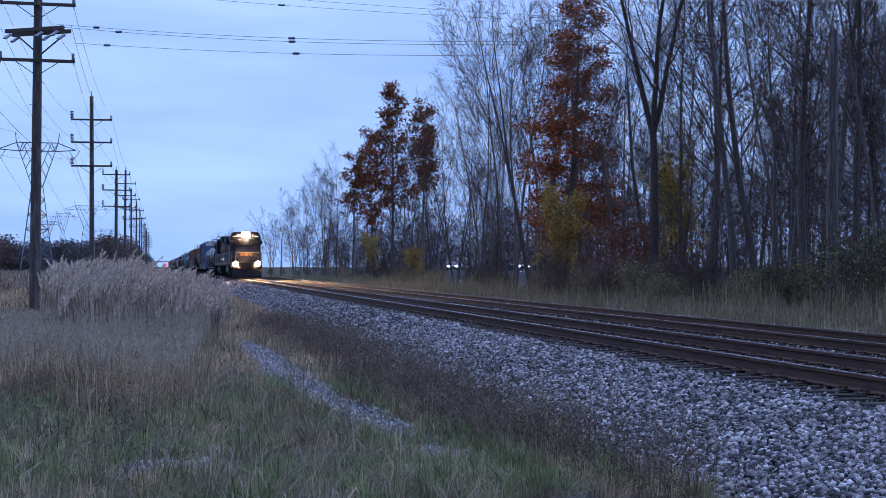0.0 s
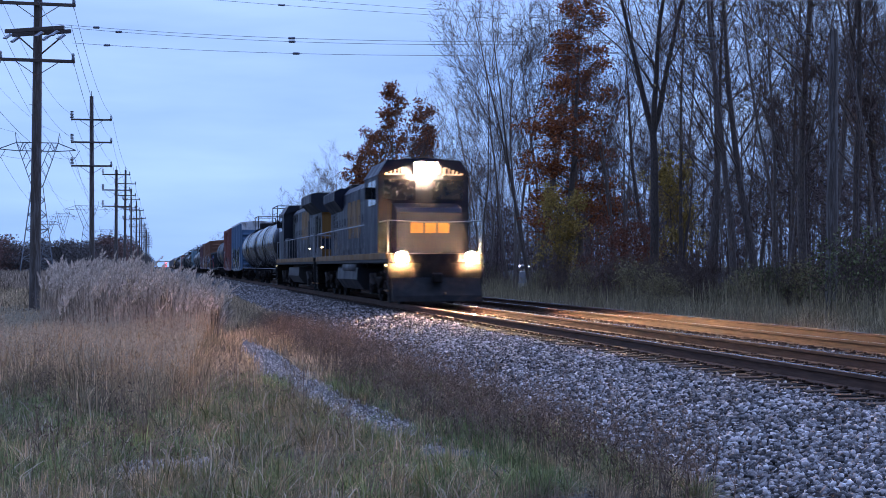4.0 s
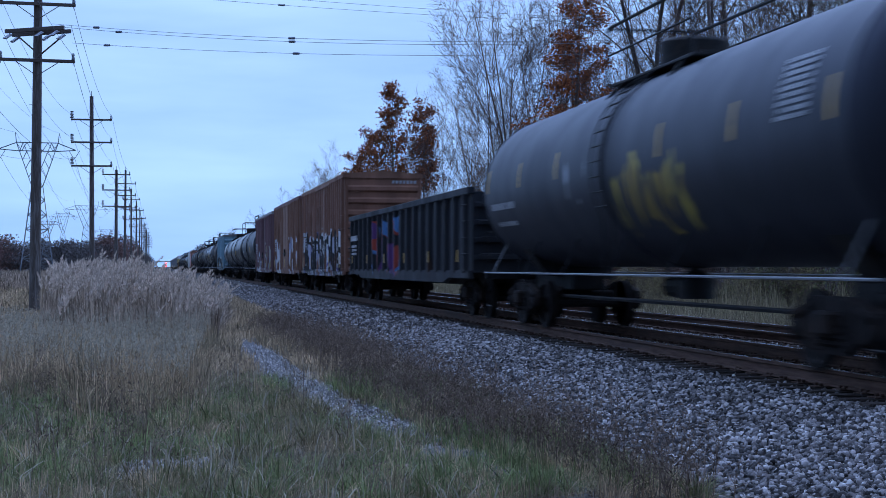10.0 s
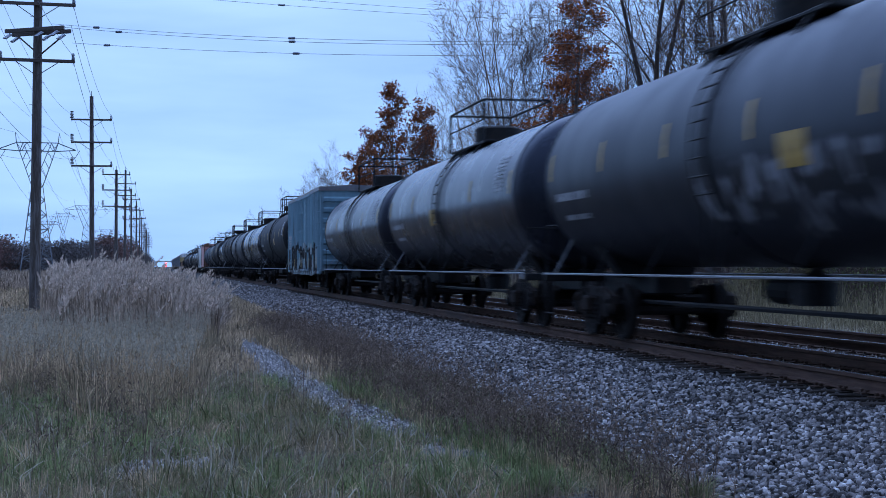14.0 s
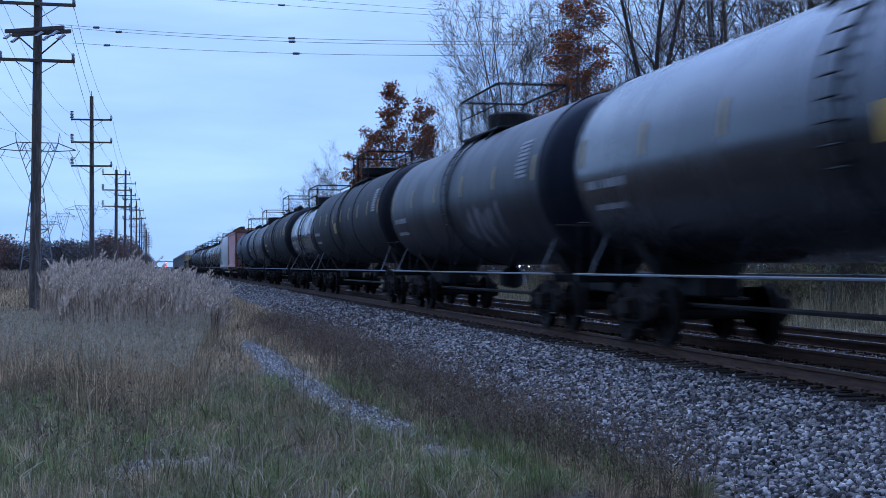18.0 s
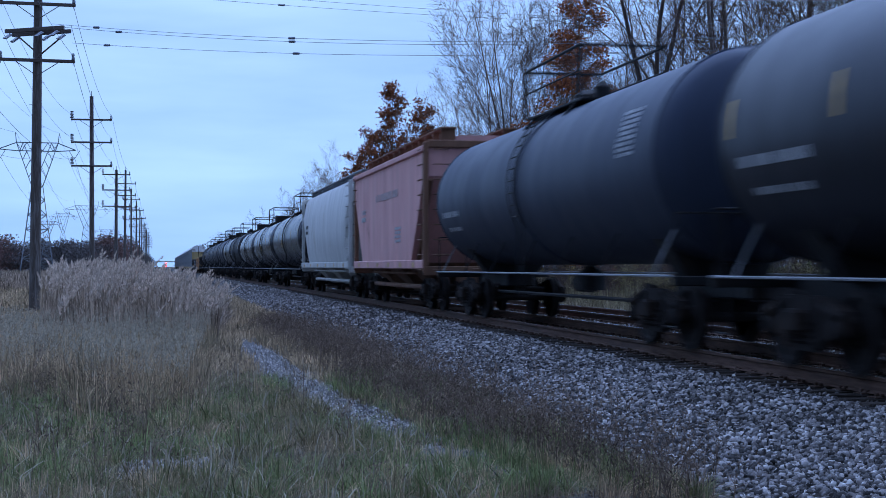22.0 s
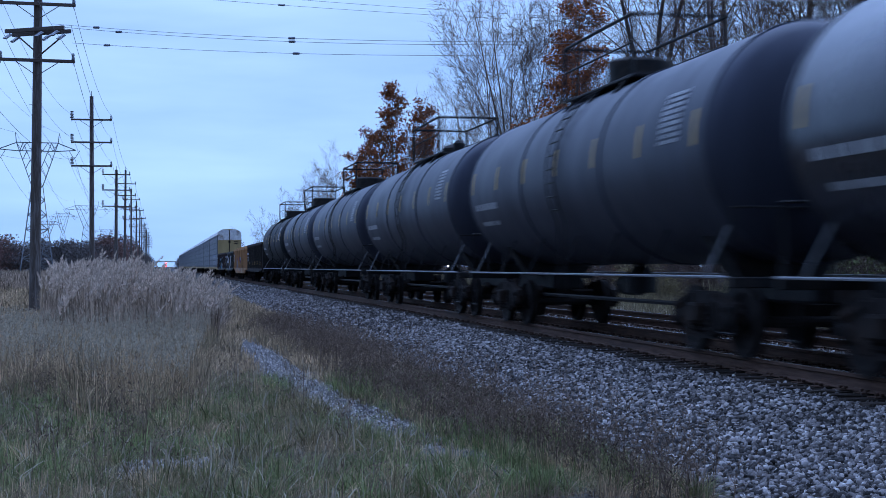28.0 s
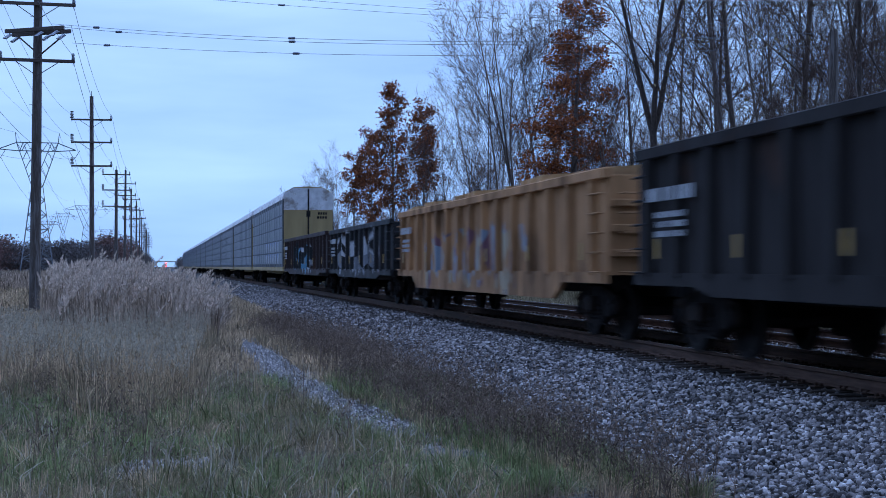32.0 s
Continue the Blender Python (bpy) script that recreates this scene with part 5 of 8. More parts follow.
def freight_paint(name, base, rough=0.55, rust=(0.10, 0.045, 0.025), rust_at=(0.58, 0.75), streak=0.25, grime=0.5, tags=(), metal=0.0, spec=0.3, relief=0.08, soil=(0.045, 0.039, 0.034), wear=0.25, sheen=(1, 1, 1)):
    """Weathered paint: streaks that run down, rust blooms, road grime towards the trucks, and sprayed lettering-like
    blotches. tags: (y0, y1, z0, z1, scale, seed, colours)."""
    m = bpy.data.materials.new(name)
    m.use_nodes = True
    nt = m.node_tree
    p = nt.nodes["Principled BSDF"]
    p.inputs["Metallic"].default_value = metal
    p.inputs["Specular IOR Level"].default_value = spec
    p.inputs["Specular Tint"].default_value = (*sheen, 1)
    tc = nt.nodes.new("ShaderNodeTexCoord")
    sep = nt.nodes.new("ShaderNodeSeparateXYZ")
    links(nt, tc.outputs["Object"], sep.inputs[0])

    def noise_node(scale, stretch, detail=6.0, shift=0.0):
        mp = nt.nodes.new("ShaderNodeMapping")
        mp.inputs["Scale"].default_value = stretch
        mp.inputs["Location"].default_value = (shift, shift * 1.7, 0)
        links(nt, tc.outputs["Object"], mp.inputs[0])
        n = nt.nodes.new("ShaderNodeTexNoise")
        n.inputs["Scale"].default_value, n.inputs["Detail"].default_value = scale, detail
        links(nt, mp.outputs[0], n.inputs["Vector"])
        return n

    def mix(fac, a, b):
        x = nt.nodes.new("ShaderNodeMix")
        x.data_type = "RGBA"
        links(nt, fac, x.inputs["Factor"])
        for v, s in ((a, "A"), (b, "B")):
            if isinstance(v, tuple):
                x.inputs[s].default_value = (*v[:3], 1)
            else:
                links(nt, v, x.inputs[s])
        return x.outputs["Result"]

    def ramp(src, lo, hi, a=0.0, b=1.0):
        r = nt.nodes.new("ShaderNodeMapRange")
        r.inputs["From Min"].default_value, r.inputs["From Max"].default_value = lo, hi
        r.inputs["To Min"].default_value, r.inputs["To Max"].default_value = a, b
        links(nt, src, r.inputs["Value"])
        return r.outputs[0]

    def times(a, b):
        x = nt.nodes.new("ShaderNodeMath")
        x.operation = "MULTIPLY"
        links(nt, a, x.inputs[0])
        links(nt, b, x.inputs[1])
        return x.outputs[0]

    down = noise_node(2.2, (1, 1.6, 0.16))
    colour = mix(ramp(down.outputs["Fac"], 0.3, 0.7), scaled(base, 1 - streak), scaled(base, 1 + streak))
    for y0, y1, z0, z1, scale, seed, colours in tags:
        wob = noise_node(1.1, (1, 1, 1), 3.0, seed * 3.1)
        edge = ramp(wob.outputs["Fac"], 0.25, 0.75, -0.35, 0.35)

        def inside(axis, lo, hi, soft):
            s = nt.nodes.new("ShaderNodeMath")
            s.operation = "ADD"
            links(nt, sep.outputs[axis], s.inputs[0])
            links(nt, edge, s.inputs[1])
            c = (lo + hi) / 2
            return zone_mask(nt, s.outputs[0], float(c), (hi - lo) / 2, soft)

        mask = times(inside("Y", y0, y1, 0.08), inside("Z", z0, z1, 0.08))
        body = noise_node(scale * 0.55, (0.2, 1.0, 0.6), 1.5, seed)
        cr = nt.nodes.new("ShaderNodeValToRGB")
        cr.color_ramp.interpolation = "CONSTANT"
        els = cr.color_ramp.elements
        stops = [0.0] + [0.38 + 0.26 * i / max(1, len(colours) - 1) for i in range(len(colours) - 1)]
        while len(els) < len(colours):
            els.new(0.5)
        for e, s, c in zip(els, stops, colours):
            e.position, e.color = s, (*c, 1)
        links(nt, body.outputs["Fac"], cr.inputs[0])
        # swelling letter shapes: bent cells with a dark outline, cut by a few inner strokes
        mp = nt.nodes.new("ShaderNodeMapping")
        mp.inputs["Scale"].default_value = (0.02, 1.0, 0.62)
        mp.inputs["Location"].default_value = (0, seed * 0.7, seed * 1.3)
        links(nt, tc.outputs["Object"], mp.inputs[0])
        bent = nt.nodes.new("ShaderNodeTexNoise")
        bent.inputs["Scale"].default_value, bent.inputs["Detail"].default_value = 1.4, 1.0
        links(nt, mp.outputs[0], bent.inputs["Vector"])
        push = nt.nodes.new("ShaderNodeMix")
        push.data_type, push.blend_type = "RGBA", "ADD"
        push.inputs["Factor"].default_value = 0.45
        links(nt, mp.outputs[0], push.inputs["A"])
        links(nt, bent.outputs["Color"], push.inputs["B"])
        cells = nt.nodes.new("ShaderNodeTexVoronoi")
        cells.feature = "DISTANCE_TO_EDGE"
        cells.inputs["Scale"].default_value = 0.62 * scale
        links(nt, push.outputs["Result"], cells.inputs["Vector"])
        waves = nt.nodes.new("ShaderNodeTexWave")
        waves.bands_direction = "Y"
        waves.inputs["Scale"].default_value, waves.inputs["Distortion"].default_value = 0.42 * scale, 9.0
        waves.inputs["Detail"].default_value, waves.inputs["Detail Scale"].default_value = 1.0, 0.9
        links(nt, mp.outputs[0], waves.inputs["Vector"])
        ink = times(ramp(cells.outputs["Distance"], 0.075, 0.105), ramp(waves.outputs["Fac"], 0.10, 0.16))
        holes = ramp(noise_node(scale * 0.5, (0.2, 1, 0.8), 1.0, seed + 4).outputs["Fac"], 0.36, 0.39)
        if min(min(c) for c in colours) < 0.03:
            colour = mix(times(mask, holes), colour, mix(ink, (0.018, 0.018, 0.02), cr.outputs[0]))
        else:
            colour = mix(times(times(mask, holes), ink), colour, cr.outputs[0])
    bloom = noise_node(1.3, (1, 1, 0.5), 9.0, 2.0)
    colour = mix(ramp(bloom.outputs["Fac"], *rust_at, 0, 0.85), colour, rust)
    dirt_n = noise_node(3.0, (1, 1, 0.4), 5.0, 5.0)
    height = ramp(sep.outputs["Z"], 0.6, 2.4, grime, 0.0)
    colour = mix(times(height, ramp(dirt_n.outputs["Fac"], 0.3, 0.7)), colour, soil)
    links(nt, colour, p.inputs["Base Color"])
    links(nt, ramp(bloom.outputs["Fac"], 0.4, 0.7, rough, min(1.0, rough + wear)), p.inputs["Roughness"])
    b = nt.nodes.new("ShaderNodeBump")
    b.inputs["Strength"].default_value, b.inputs["Distance"].default_value = relief, 0.02
    links(nt, dirt_n.outputs["Fac"], b.inputs["Height"])
    links(nt, b.outputs[0], p.inputs["Normal"])
    return m


TRUCK_STEEL = surf("grimy_truck_steel", (0.017, 0.014, 0.013), 0.85, spec=0.1, var=0.4, scale=5, bump=0.3, second=(0.032, 0.022, 0.017), scale2=2)
WHEEL_STEEL = surf("dark_wheel", (0.016, 0.013, 0.012), 0.75, spec=0.1, var=0.3, scale=8, bump=0.1)
TREAD = surf("bright_tread", (0.35, 0.34, 0.33), 0.35, metal=0.9, var=0.1, bump=0)
BLACK_STEEL = surf("black_painted_steel", (0.012, 0.012, 0.013), 0.65, spec=0.18, var=0.4, scale=4, bump=0.1, second=(0.028, 0.023, 0.02), scale2=1.2)
RAIL_PAINT = surf("dark_handrail", (0.016, 0.016, 0.018), 0.7, spec=0.2, var=0.2, bump=0)
BRIGHT_BAR = surf("worn_bright_bar", (0.22, 0.225, 0.24), 0.6, spec=0.3, var=0.2, bump=0)
YELLOW_MARK = surf("yellow_reflector", (0.38, 0.225, 0.04), 0.5, var=0.3, scale=10, bump=0)
WHITE_MARK = surf("white_stencil", (0.33, 0.33, 0.34), 0.6, var=0.25, scale=14, bump=0)
FADED_MARK = surf("faded_stencil", (0.40, 0.29, 0.28), 0.7, var=0.4, scale=8, bump=0)
GLASS_DARK = surf("dark_cab_glass", (0.012, 0.014, 0.017), 0.08, var=0.1, bump=0)
SIDE_X = -1.5


def truck_mesh():
    s = Shape()
    s.box(-1.25, 1.25, -0.19, 0.19, 0.42, 0.70, 0.04)
    s.box(-0.35, 0.35, -0.3, 0.3, 0.66, 0.80, 0.03)
    return s.mesh("truck_bolster")


def side_frame_mesh(wb=1.78):
    prof = [(-wb / 2 - 0.24, 0.58), (-wb / 2 - 0.18, 0.70), (-0.42, 0.86), (0.42, 0.86), (wb / 2 + 0.18, 0.70), (wb / 2 + 0.24, 0.58), (wb / 2 + 0.2, 0.42),
            (wb / 2 - 0.18, 0.40), (wb / 2 - 0.3, 0.36), (0.42, 0.22), (-0.42, 0.22), (-wb / 2 + 0.3, 0.36), (-wb / 2 + 0.18, 0.40), (-wb / 2 - 0.2, 0.42)]
    s = Shape().prism(prof, -0.06, 0.06, "x")
    for sy in (-1, 1):
        s.box(-0.1, 0.1, sy * 0.40 - 0.06, sy * 0.40 + 0.06, 0.25, 0.84, 0.02)
        s.bar((-0.07, sy * 0.55, 0.74), (-0.07, sy * (wb / 2 + 0.1), 0.62), 0.05, 6)
    return s.mesh("side_frame")


def wheel_mesh():
    s = Shape().lathe([(-0.07, 0.455), (0.045, 0.46), (0.05, 0.485), (0.075, 0.485), (0.075, 0.40), (0.03, 0.36), (0.02, 0.18), (0.09, 0.14), (0.09, 0.09),
                       (-0.11, 0.09), (-0.03, 0.18), (-0.02, 0.37), (-0.07, 0.40)], axis="x", n=18)
    return s.mesh("wheel", 35)


def spring_mesh():
    s = Shape()
    for sy in (-0.22, -0.05, 0.12):
        for k in range(4):
            s.lathe([(0, 0.06), (0.035, 0.085), (0.07, 0.06)], (0, sy + 0.05, 0.30 + 0.072 * k), "z", 6)
    return s.mesh("spring_set", 40)


def cap_mesh():
    return Shape().lathe([(-0.14, 0.10), (-0.05, 0.13), (0.04, 0.13), (0.08, 0.10), (0.10, 0.06)], axis="x", n=12).mesh("bearing_cap", 40)


def add_truck(car, y, wb=1.78):
    """A two-axle freight truck under a car at y."""
    b = part("truck", once("truck", truck_mesh), TRUCK_STEEL, car, "grimy cast-steel truck", at=(0, y, 0))
    for sx in (-1, 1):
        turn = 0 if sx < 0 else 180
        part("side_frame", once(("side_frame", wb), lambda: side_frame_mesh(wb)), TRUCK_STEEL, b, at=(sx * 1.03, 0, 0))
        tagged(part("spring_set", once("spring", spring_mesh), TRUCK_STEEL, b, at=(sx * 1.07, 0, 0)), kind="stuff")
        for ya in (-wb / 2, wb / 2):
            part("wheel", once("wheel", wheel_mesh), WHEEL_STEEL, b, at=pose(sx * 0.79, ya, 0.457, 0, 0, turn + 180))
            part("bearing_cap", once("cap", cap_mesh), TRUCK_STEEL, b, at=pose(sx * 1.06, ya, 0.47, 0, 0, turn + 180))
    for ya in (-wb / 2, wb / 2):
        part("axle", once("axle", lambda: Shape().lathe([(-1.0, 0.075), (1.0, 0.075)], axis="x", n=10).mesh("axle")), WHEEL_STEEL, b, at=(0, ya, 0.457))
    return b


def add_couplers(car, half):
    for sy in (-1, 1):
        s = Shape().box(-0.12, 0.12, sy * (half - 1.0), sy * (half - 0.18), 0.72, 0.96, 0.03)
        s.box(-0.16, 0.16, sy * (half - 0.25) - 0.13, sy * (half - 0.25) + 0.13, 0.68, 1.0, 0.05)
        s.pipe([(0.3, sy * (half - 0.8), 0.75), (0.33, sy * (half - 0.4), 0.45), (0.2, sy * (half - 0.1), 0.35)], 0.025, 6)
        part("coupler", s, TRUCK_STEEL, car, "rusty knuckle coupler and air hose")


def grab_irons(car, material, x, y, z0, z1, n, axis="y"):
    """A ladder of single bent rungs up a car's side (axis y) or end (axis x)."""
    def rung():
        h = 0.21
        if axis == "y":
            pts = [(0.05, -h, 0), (-0.05, -h, 0), (-0.05, h, 0), (0.05, h, 0)]
        else:
            pts = [(-h, 0.06, 0), (-h, -0.05, 0), (h, -0.05, 0), (h, 0.06, 0)]
        return Shape().pipe(pts, 0.016, 4).mesh("grab_iron")

    for i in range(n):
        part("grab_iron", once(("grab iron", axis), rung), material, car, at=(x, y, z0 + (z1 - z0) * i / (n - 1)))


def stencil(car, material, y, z, w, h, rows, x, name="stencil", label="", curve=None):
    """Lettering too small to read, as rows of bars on the near side; curve: (centre height, radius) of a round shell."""
    s = Shape()
    rng = random.Random(int(abs(y * 100) + z * 10))
    for i in range(rows):
        zz = z + h * (rows - 1 - i) / rows
        hh = h / rows * 0.62
        yy = y - w / 2
        while yy < y + w / 2 - 0.04:
            ln = min(hh * rng.uniform(0.45, 0.85), y + w / 2 - yy)
            if curve:
                zc, rad = curve
                f = lambda q: -math.sqrt(max(0.01, (rad + 0.006) ** 2 - (q - zc) ** 2))
                x0, x1 = f(zz), f(zz + hh)
            else:
                x0 = x1 = x
            s.add([(x0, yy, zz), (x0, yy + ln, zz), (x1, yy + ln, zz + hh), (x1, yy, zz + hh), (x0 - 0.004, yy, zz), (x0 - 0.004, yy + ln, zz), (x1 - 0.004, yy + ln, zz + hh), (x1 - 0.004, yy, zz + hh)],
                  [(4, 7, 6, 5), (0, 1, 5, 4), (1, 2, 6, 5), (2, 3, 7, 6), (3, 0, 4, 7)])
            yy += ln + hh * (0.22 if rng.random() < 0.8 else 0.9)
    tagged(part(name, s, material, car, label), kind="stuff")


def curved_patch(y0, y1, z0, z1, zc, rad, n=4):
    """A thin patch that hugs a round shell's near side."""
    vs, fs = [], []
    for i in range(n + 1):
        z = z0 + (z1 - z0) * i / n
        for rr in (rad + 0.003, rad + 0.008):
            x = -math.sqrt(max(0.01, rr * rr - (z - zc) ** 2))
            vs += [(x, y0, z), (x, y1, z)]
    for i in range(n):
        a = i * 4
        fs += [(a + 2, a + 3, a + 7, a + 6), (a, a + 2, a + 6, a + 4), (a + 1, a + 5, a + 7, a + 3)]
    return Shape().add(vs, fs)


# ---- tank cars ----


def tank_car(length, paint, top=4.3, dia=2.95, stripes=6, dome="box", text=WHITE_MARK, rail="full", rings=1, label="", mark_at=None, end_paint=None, jacket=True):
    car = new("tank_car")
    half = length / 2
    dia += 0.17
    rad = dia / 2
    zc = top - rad
    body = half - 0.62
    prof = [(-body, 0.02), (-body + 0.03, rad * 0.35), (-body + 0.14, rad * 0.68), (-body + 0.33, rad * 0.90), (-body + 0.56, rad * 0.99), (-body + 0.7, rad)]
    prof += [(body * k, rad) for k in (-0.5, 0, 0.5)] + [(-a, r) for a, r in prof[::-1]]
    shell = once(("shell", length, top, dia), lambda: Shape().lathe(prof, (0, 0, zc), "y", 40).mesh("tank", 40))
    part("tank", shell, paint, car)
    ring_r = rad + 0.022
    spots = [0.0] if rings == 1 else ([-body * 0.33, body * 0.33] if rings == 2 else [-body * 0.55, 0.0, body * 0.55])
    for y in spots:
        part("tank_band", once(("band", round(y, 2), top, dia), lambda: Shape().lathe([(-0.10, rad), (-0.09, ring_r), (0.09, ring_r), (0.10, rad)], (0, y, zc), "y", 40).mesh("tank_band", 40)), paint, car)
    for sy in (-1, 1):
        y = sy * (body - 0.62)
        part("head_seam", once(("seam", length, sy, top, dia), lambda: Shape().lathe([(-0.03, rad), (-0.02, rad + 0.014), (0.02, rad + 0.014), (0.03, rad)], (0, y, zc), "y", 40).mesh("head_seam", 40)), paint, car)
    ty = half - 2.55
    for sy in (-1, 1):
        s = Shape()
        s.box(-0.32, 0.32, sy * (half - 3.6) - 0.0 if sy > 0 else -half + 0.7, sy * (half - 0.7) if sy > 0 else -half + 3.6, 0.72, 1.05, 0.03)
        s.prism([(-0.6, 1.0), (0.6, 1.0), (rad * 0.7, zc - rad * 0.68), (-rad * 0.7, zc - rad * 0.68)], sy * ty - 0.25, sy * ty + 0.25)
        part("stub_sill", s, BLACK_STEEL, car)
        e = Shape()
        ye = sy * (half - 0.72)
        e.box(-1.45, 1.45, ye - 0.06, ye + 0.06, 0.92, 1.06, 0.015)
        platform = part("end_platform", e, BLACK_STEEL, car, "narrow end platform")
        part("grab_rail", Shape().pipe([(-1.4, ye, 1.05), (-1.4, ye, 1.93), (1.4, ye, 1.93), (1.4, ye, 1.05)], 0.022, 6), BLACK_STEEL, platform)
        for sx in (-1.4, 1.4):
            part("railing_post", Shape().bar((sx * 0.5, ye, 1.05), (sx * 0.5, ye, 1.93), 0.018, 6), BLACK_STEEL, platform)
            part("stirrup_step", Shape().pipe([(sx, ye, 0.95), (sx, ye, 0.35), (sx, ye - sy * 0.4, 0.35), (sx, ye - sy * 0.4, 0.95)], 0.022, 5), BLACK_STEEL, platform)
        add_truck(car, sy * ty)
    add_couplers(car, half)
    for sx in (-1, 1):
        s = Shape().bar((sx * 1.47, -half + 0.75, 1.06), (sx * 1.47, half - 0.75, 1.06), 0.019, 6)
        sr = part("side_rail", s, BRIGHT_BAR, car, "worn bright side handrail")
        for k in range(-3, 4):
            y = k * (half - 1.0) / 3.2
            part("rail_bracket", Shape().bar((sx * 1.47, y, 1.06), (sx * rad * 0.72, y, zc - rad * 0.68), 0.018, 5), BRIGHT_BAR if abs(k) == 3 else BLACK_STEEL, sr)
    pipes = Shape().bar((-0.55, -ty + 1.2, 0.62), (-0.55, ty - 1.2, 0.62), 0.035, 6).bar((0.6, -ty + 0.8, 0.55), (0.6, ty - 0.8, 0.55), 0.03, 6)
    pipes.lathe([(0, 0.30), (0.3, 0.30), (0.45, 0.12), (0.6, 0.12)], (0, 0, zc - rad - 0.5), "z", 12)
    pipes.lathe([(-0.45, 0.2), (0.45, 0.2)], (0.45, 1.8, 0.85), "y", 12)
    part("bottom_piping", pipes, BLACK_STEEL, car, "brake pipe and bottom outlet valve")
    # the walkway on top, its railing and the dome
    w = Shape()
    n = 2.0
    w.box(-0.80, -0.42, -n, n, top - 0.10, top - 0.05, 0.01).box(0.42, 0.80, -n, n, top - 0.10, top - 0.05, 0.01)
    w.box(-0.80, 0.80, -n, -n + 0.55, top - 0.09, top - 0.04, 0.01).box(-0.80, 0.80, n - 0.55, n, top - 0.09, top - 0.04, 0.01)
    for sx in (-1, 1):
        for y in (-1.5, 0, 1.5):
            w.bar((sx * 0.76, y, top - 0.1), (sx * 0.98, y, zc + math.sqrt(max(0.01, rad * rad - 0.98 ** 2))), 0.03, 5)
    part("walkway", w, BLACK_STEEL, car, "black grating walkway round the dome")
    hi = top + 0.92
    loop = once(("loop", top), lambda: Shape().pipe([(-0.82, -2.0, hi), (0.82, -2.0, hi), (0.82, 2.0, hi), (-0.82, 2.0, hi), (-0.82, -2.0, hi)], 0.03, 6).mesh("safety_railing"))
    railing = part("safety_railing", loop, RAIL_PAINT, car, "dark tube safety railing")
    for sx in (-0.82, 0.82):
        for y in (-2.0, -0.7, 0.7, 2.0) if rail != "low" else (-2.0, 2.0):
            part("railing_post", once(("rail post",), lambda: Shape().bar((0, 0, -0.07), (0, 0, 0.92), 0.03, 6).mesh("railing_post")), RAIL_PAINT, railing, "", (sx, y, top))
        part("middle_rail", once(("mid rail",), lambda: Shape().bar((0, -2.0, 0.45), (0, 2.0, 0.45), 0.018, 5).mesh("middle_rail")), RAIL_PAINT, railing, "", (sx, 0, top))
    d = Shape()
    if dome == "box":
        d.lathe([(0, 0.58), (0.55, 0.58), (0.60, 0.52)], (0, 0, top - 0.15), "z", 16)
        d.lathe([(0, 0.28), (0.3, 0.28), (0.34, 0.22)], (0, 1.05, top - 0.1), "z", 12)
    elif dome == "pan":
        d.lathe([(0, 0.45), (0.2, 0.45), (0.28, 0.75), (0.55, 0.8), (0.57, 0.7)], (0, 0, top - 0.15), "z", 16)
    else:
        d.lathe([(0, 0.34), (0.32, 0.34), (0.42, 0.2), (0.44, 0.05)], (0, 0, top - 0.1), "z", 14)
        d.lathe([(0, 0.18), (0.4, 0.18), (0.5, 0.08)], (0, -0.8, top - 0.1), "z", 10)
    part("dome", d.mesh("dome", 40), BLACK_STEEL, car, "black manway and valve housing")
    lad = Shape()
    for sx in (-1,):
        for i in range(9):
            a = radians(8 + i * 8.2) - radians(30)
            x, z = math.cos(a) * (rad + 0.10), zc + math.sin(a) * (rad + 0.10)
            lad.bar((sx * x, -0.24, z), (sx * x, 0.24, z), 0.016, 5)
        for y in (-0.24, 0.24):
            pts = [(sx * math.cos(radians(q)) * (rad + 0.10), y, zc + math.sin(radians(q)) * (rad + 0.10)) for q in range(-30, 70, 12)]
            lad.pipe([(sx * 1.45, y, 0.6), *pts], 0.018, 5)
    part("ladder", lad, BLACK_STEEL, car, "side ladder up to the walkway")
    for i in range(stripes):
        y = -body + 0.95 + (2 * body - 1.9) * i / max(1, stripes - 1)
        part("reflector", curved_patch(y - 0.055, y + 0.055, zc - 0.05, zc + 0.42, zc, rad), YELLOW_MARK, car, "faded yellow reflector strip")
    if text:
        stencil(car, text, body - 2.1, zc - 0.42, 1.9, 0.21, 1, 0, "reporting_mark", "row of stencilled marks", (zc, rad))
        stencil(car, text, body - 2.1, zc - 0.75, 1.5, 0.14, 1, 0, "reporting_mark", "", (zc, rad))
        stencil(car, text, -body + 1.9, zc + 0.05, 0.8, 0.75, 9, 0, "data_block", "block of small stencil lines", (zc, rad))
    if mark_at is not None:
        part("placard", curved_patch(mark_at - 0.35, mark_at + 0.35, zc - 0.45, zc - 0.05, zc, rad), YELLOW_MARK, car, "yellow hazard panel")
    return tagged(car, label, "tank car", "cars of the freight train")


# ---- boxcars ----


def side_post(sx, x, y, h0, h1, depth, half):
    """A hat-shaped post standing out of a car's side."""
    x0, x1 = sx * x, sx * (x + depth)
    vs = [(q, y + b, h) for h in (h0, h1) for q, b in ((x0, -half), (x1, -half * 0.55), (x1, half * 0.55), (x0, half))]
    return Shape().add(vs, [(0, 1, 5, 4), (1, 2, 6, 5), (2, 3, 7, 6), (0, 3, 2, 1), (4, 5, 6, 7)])



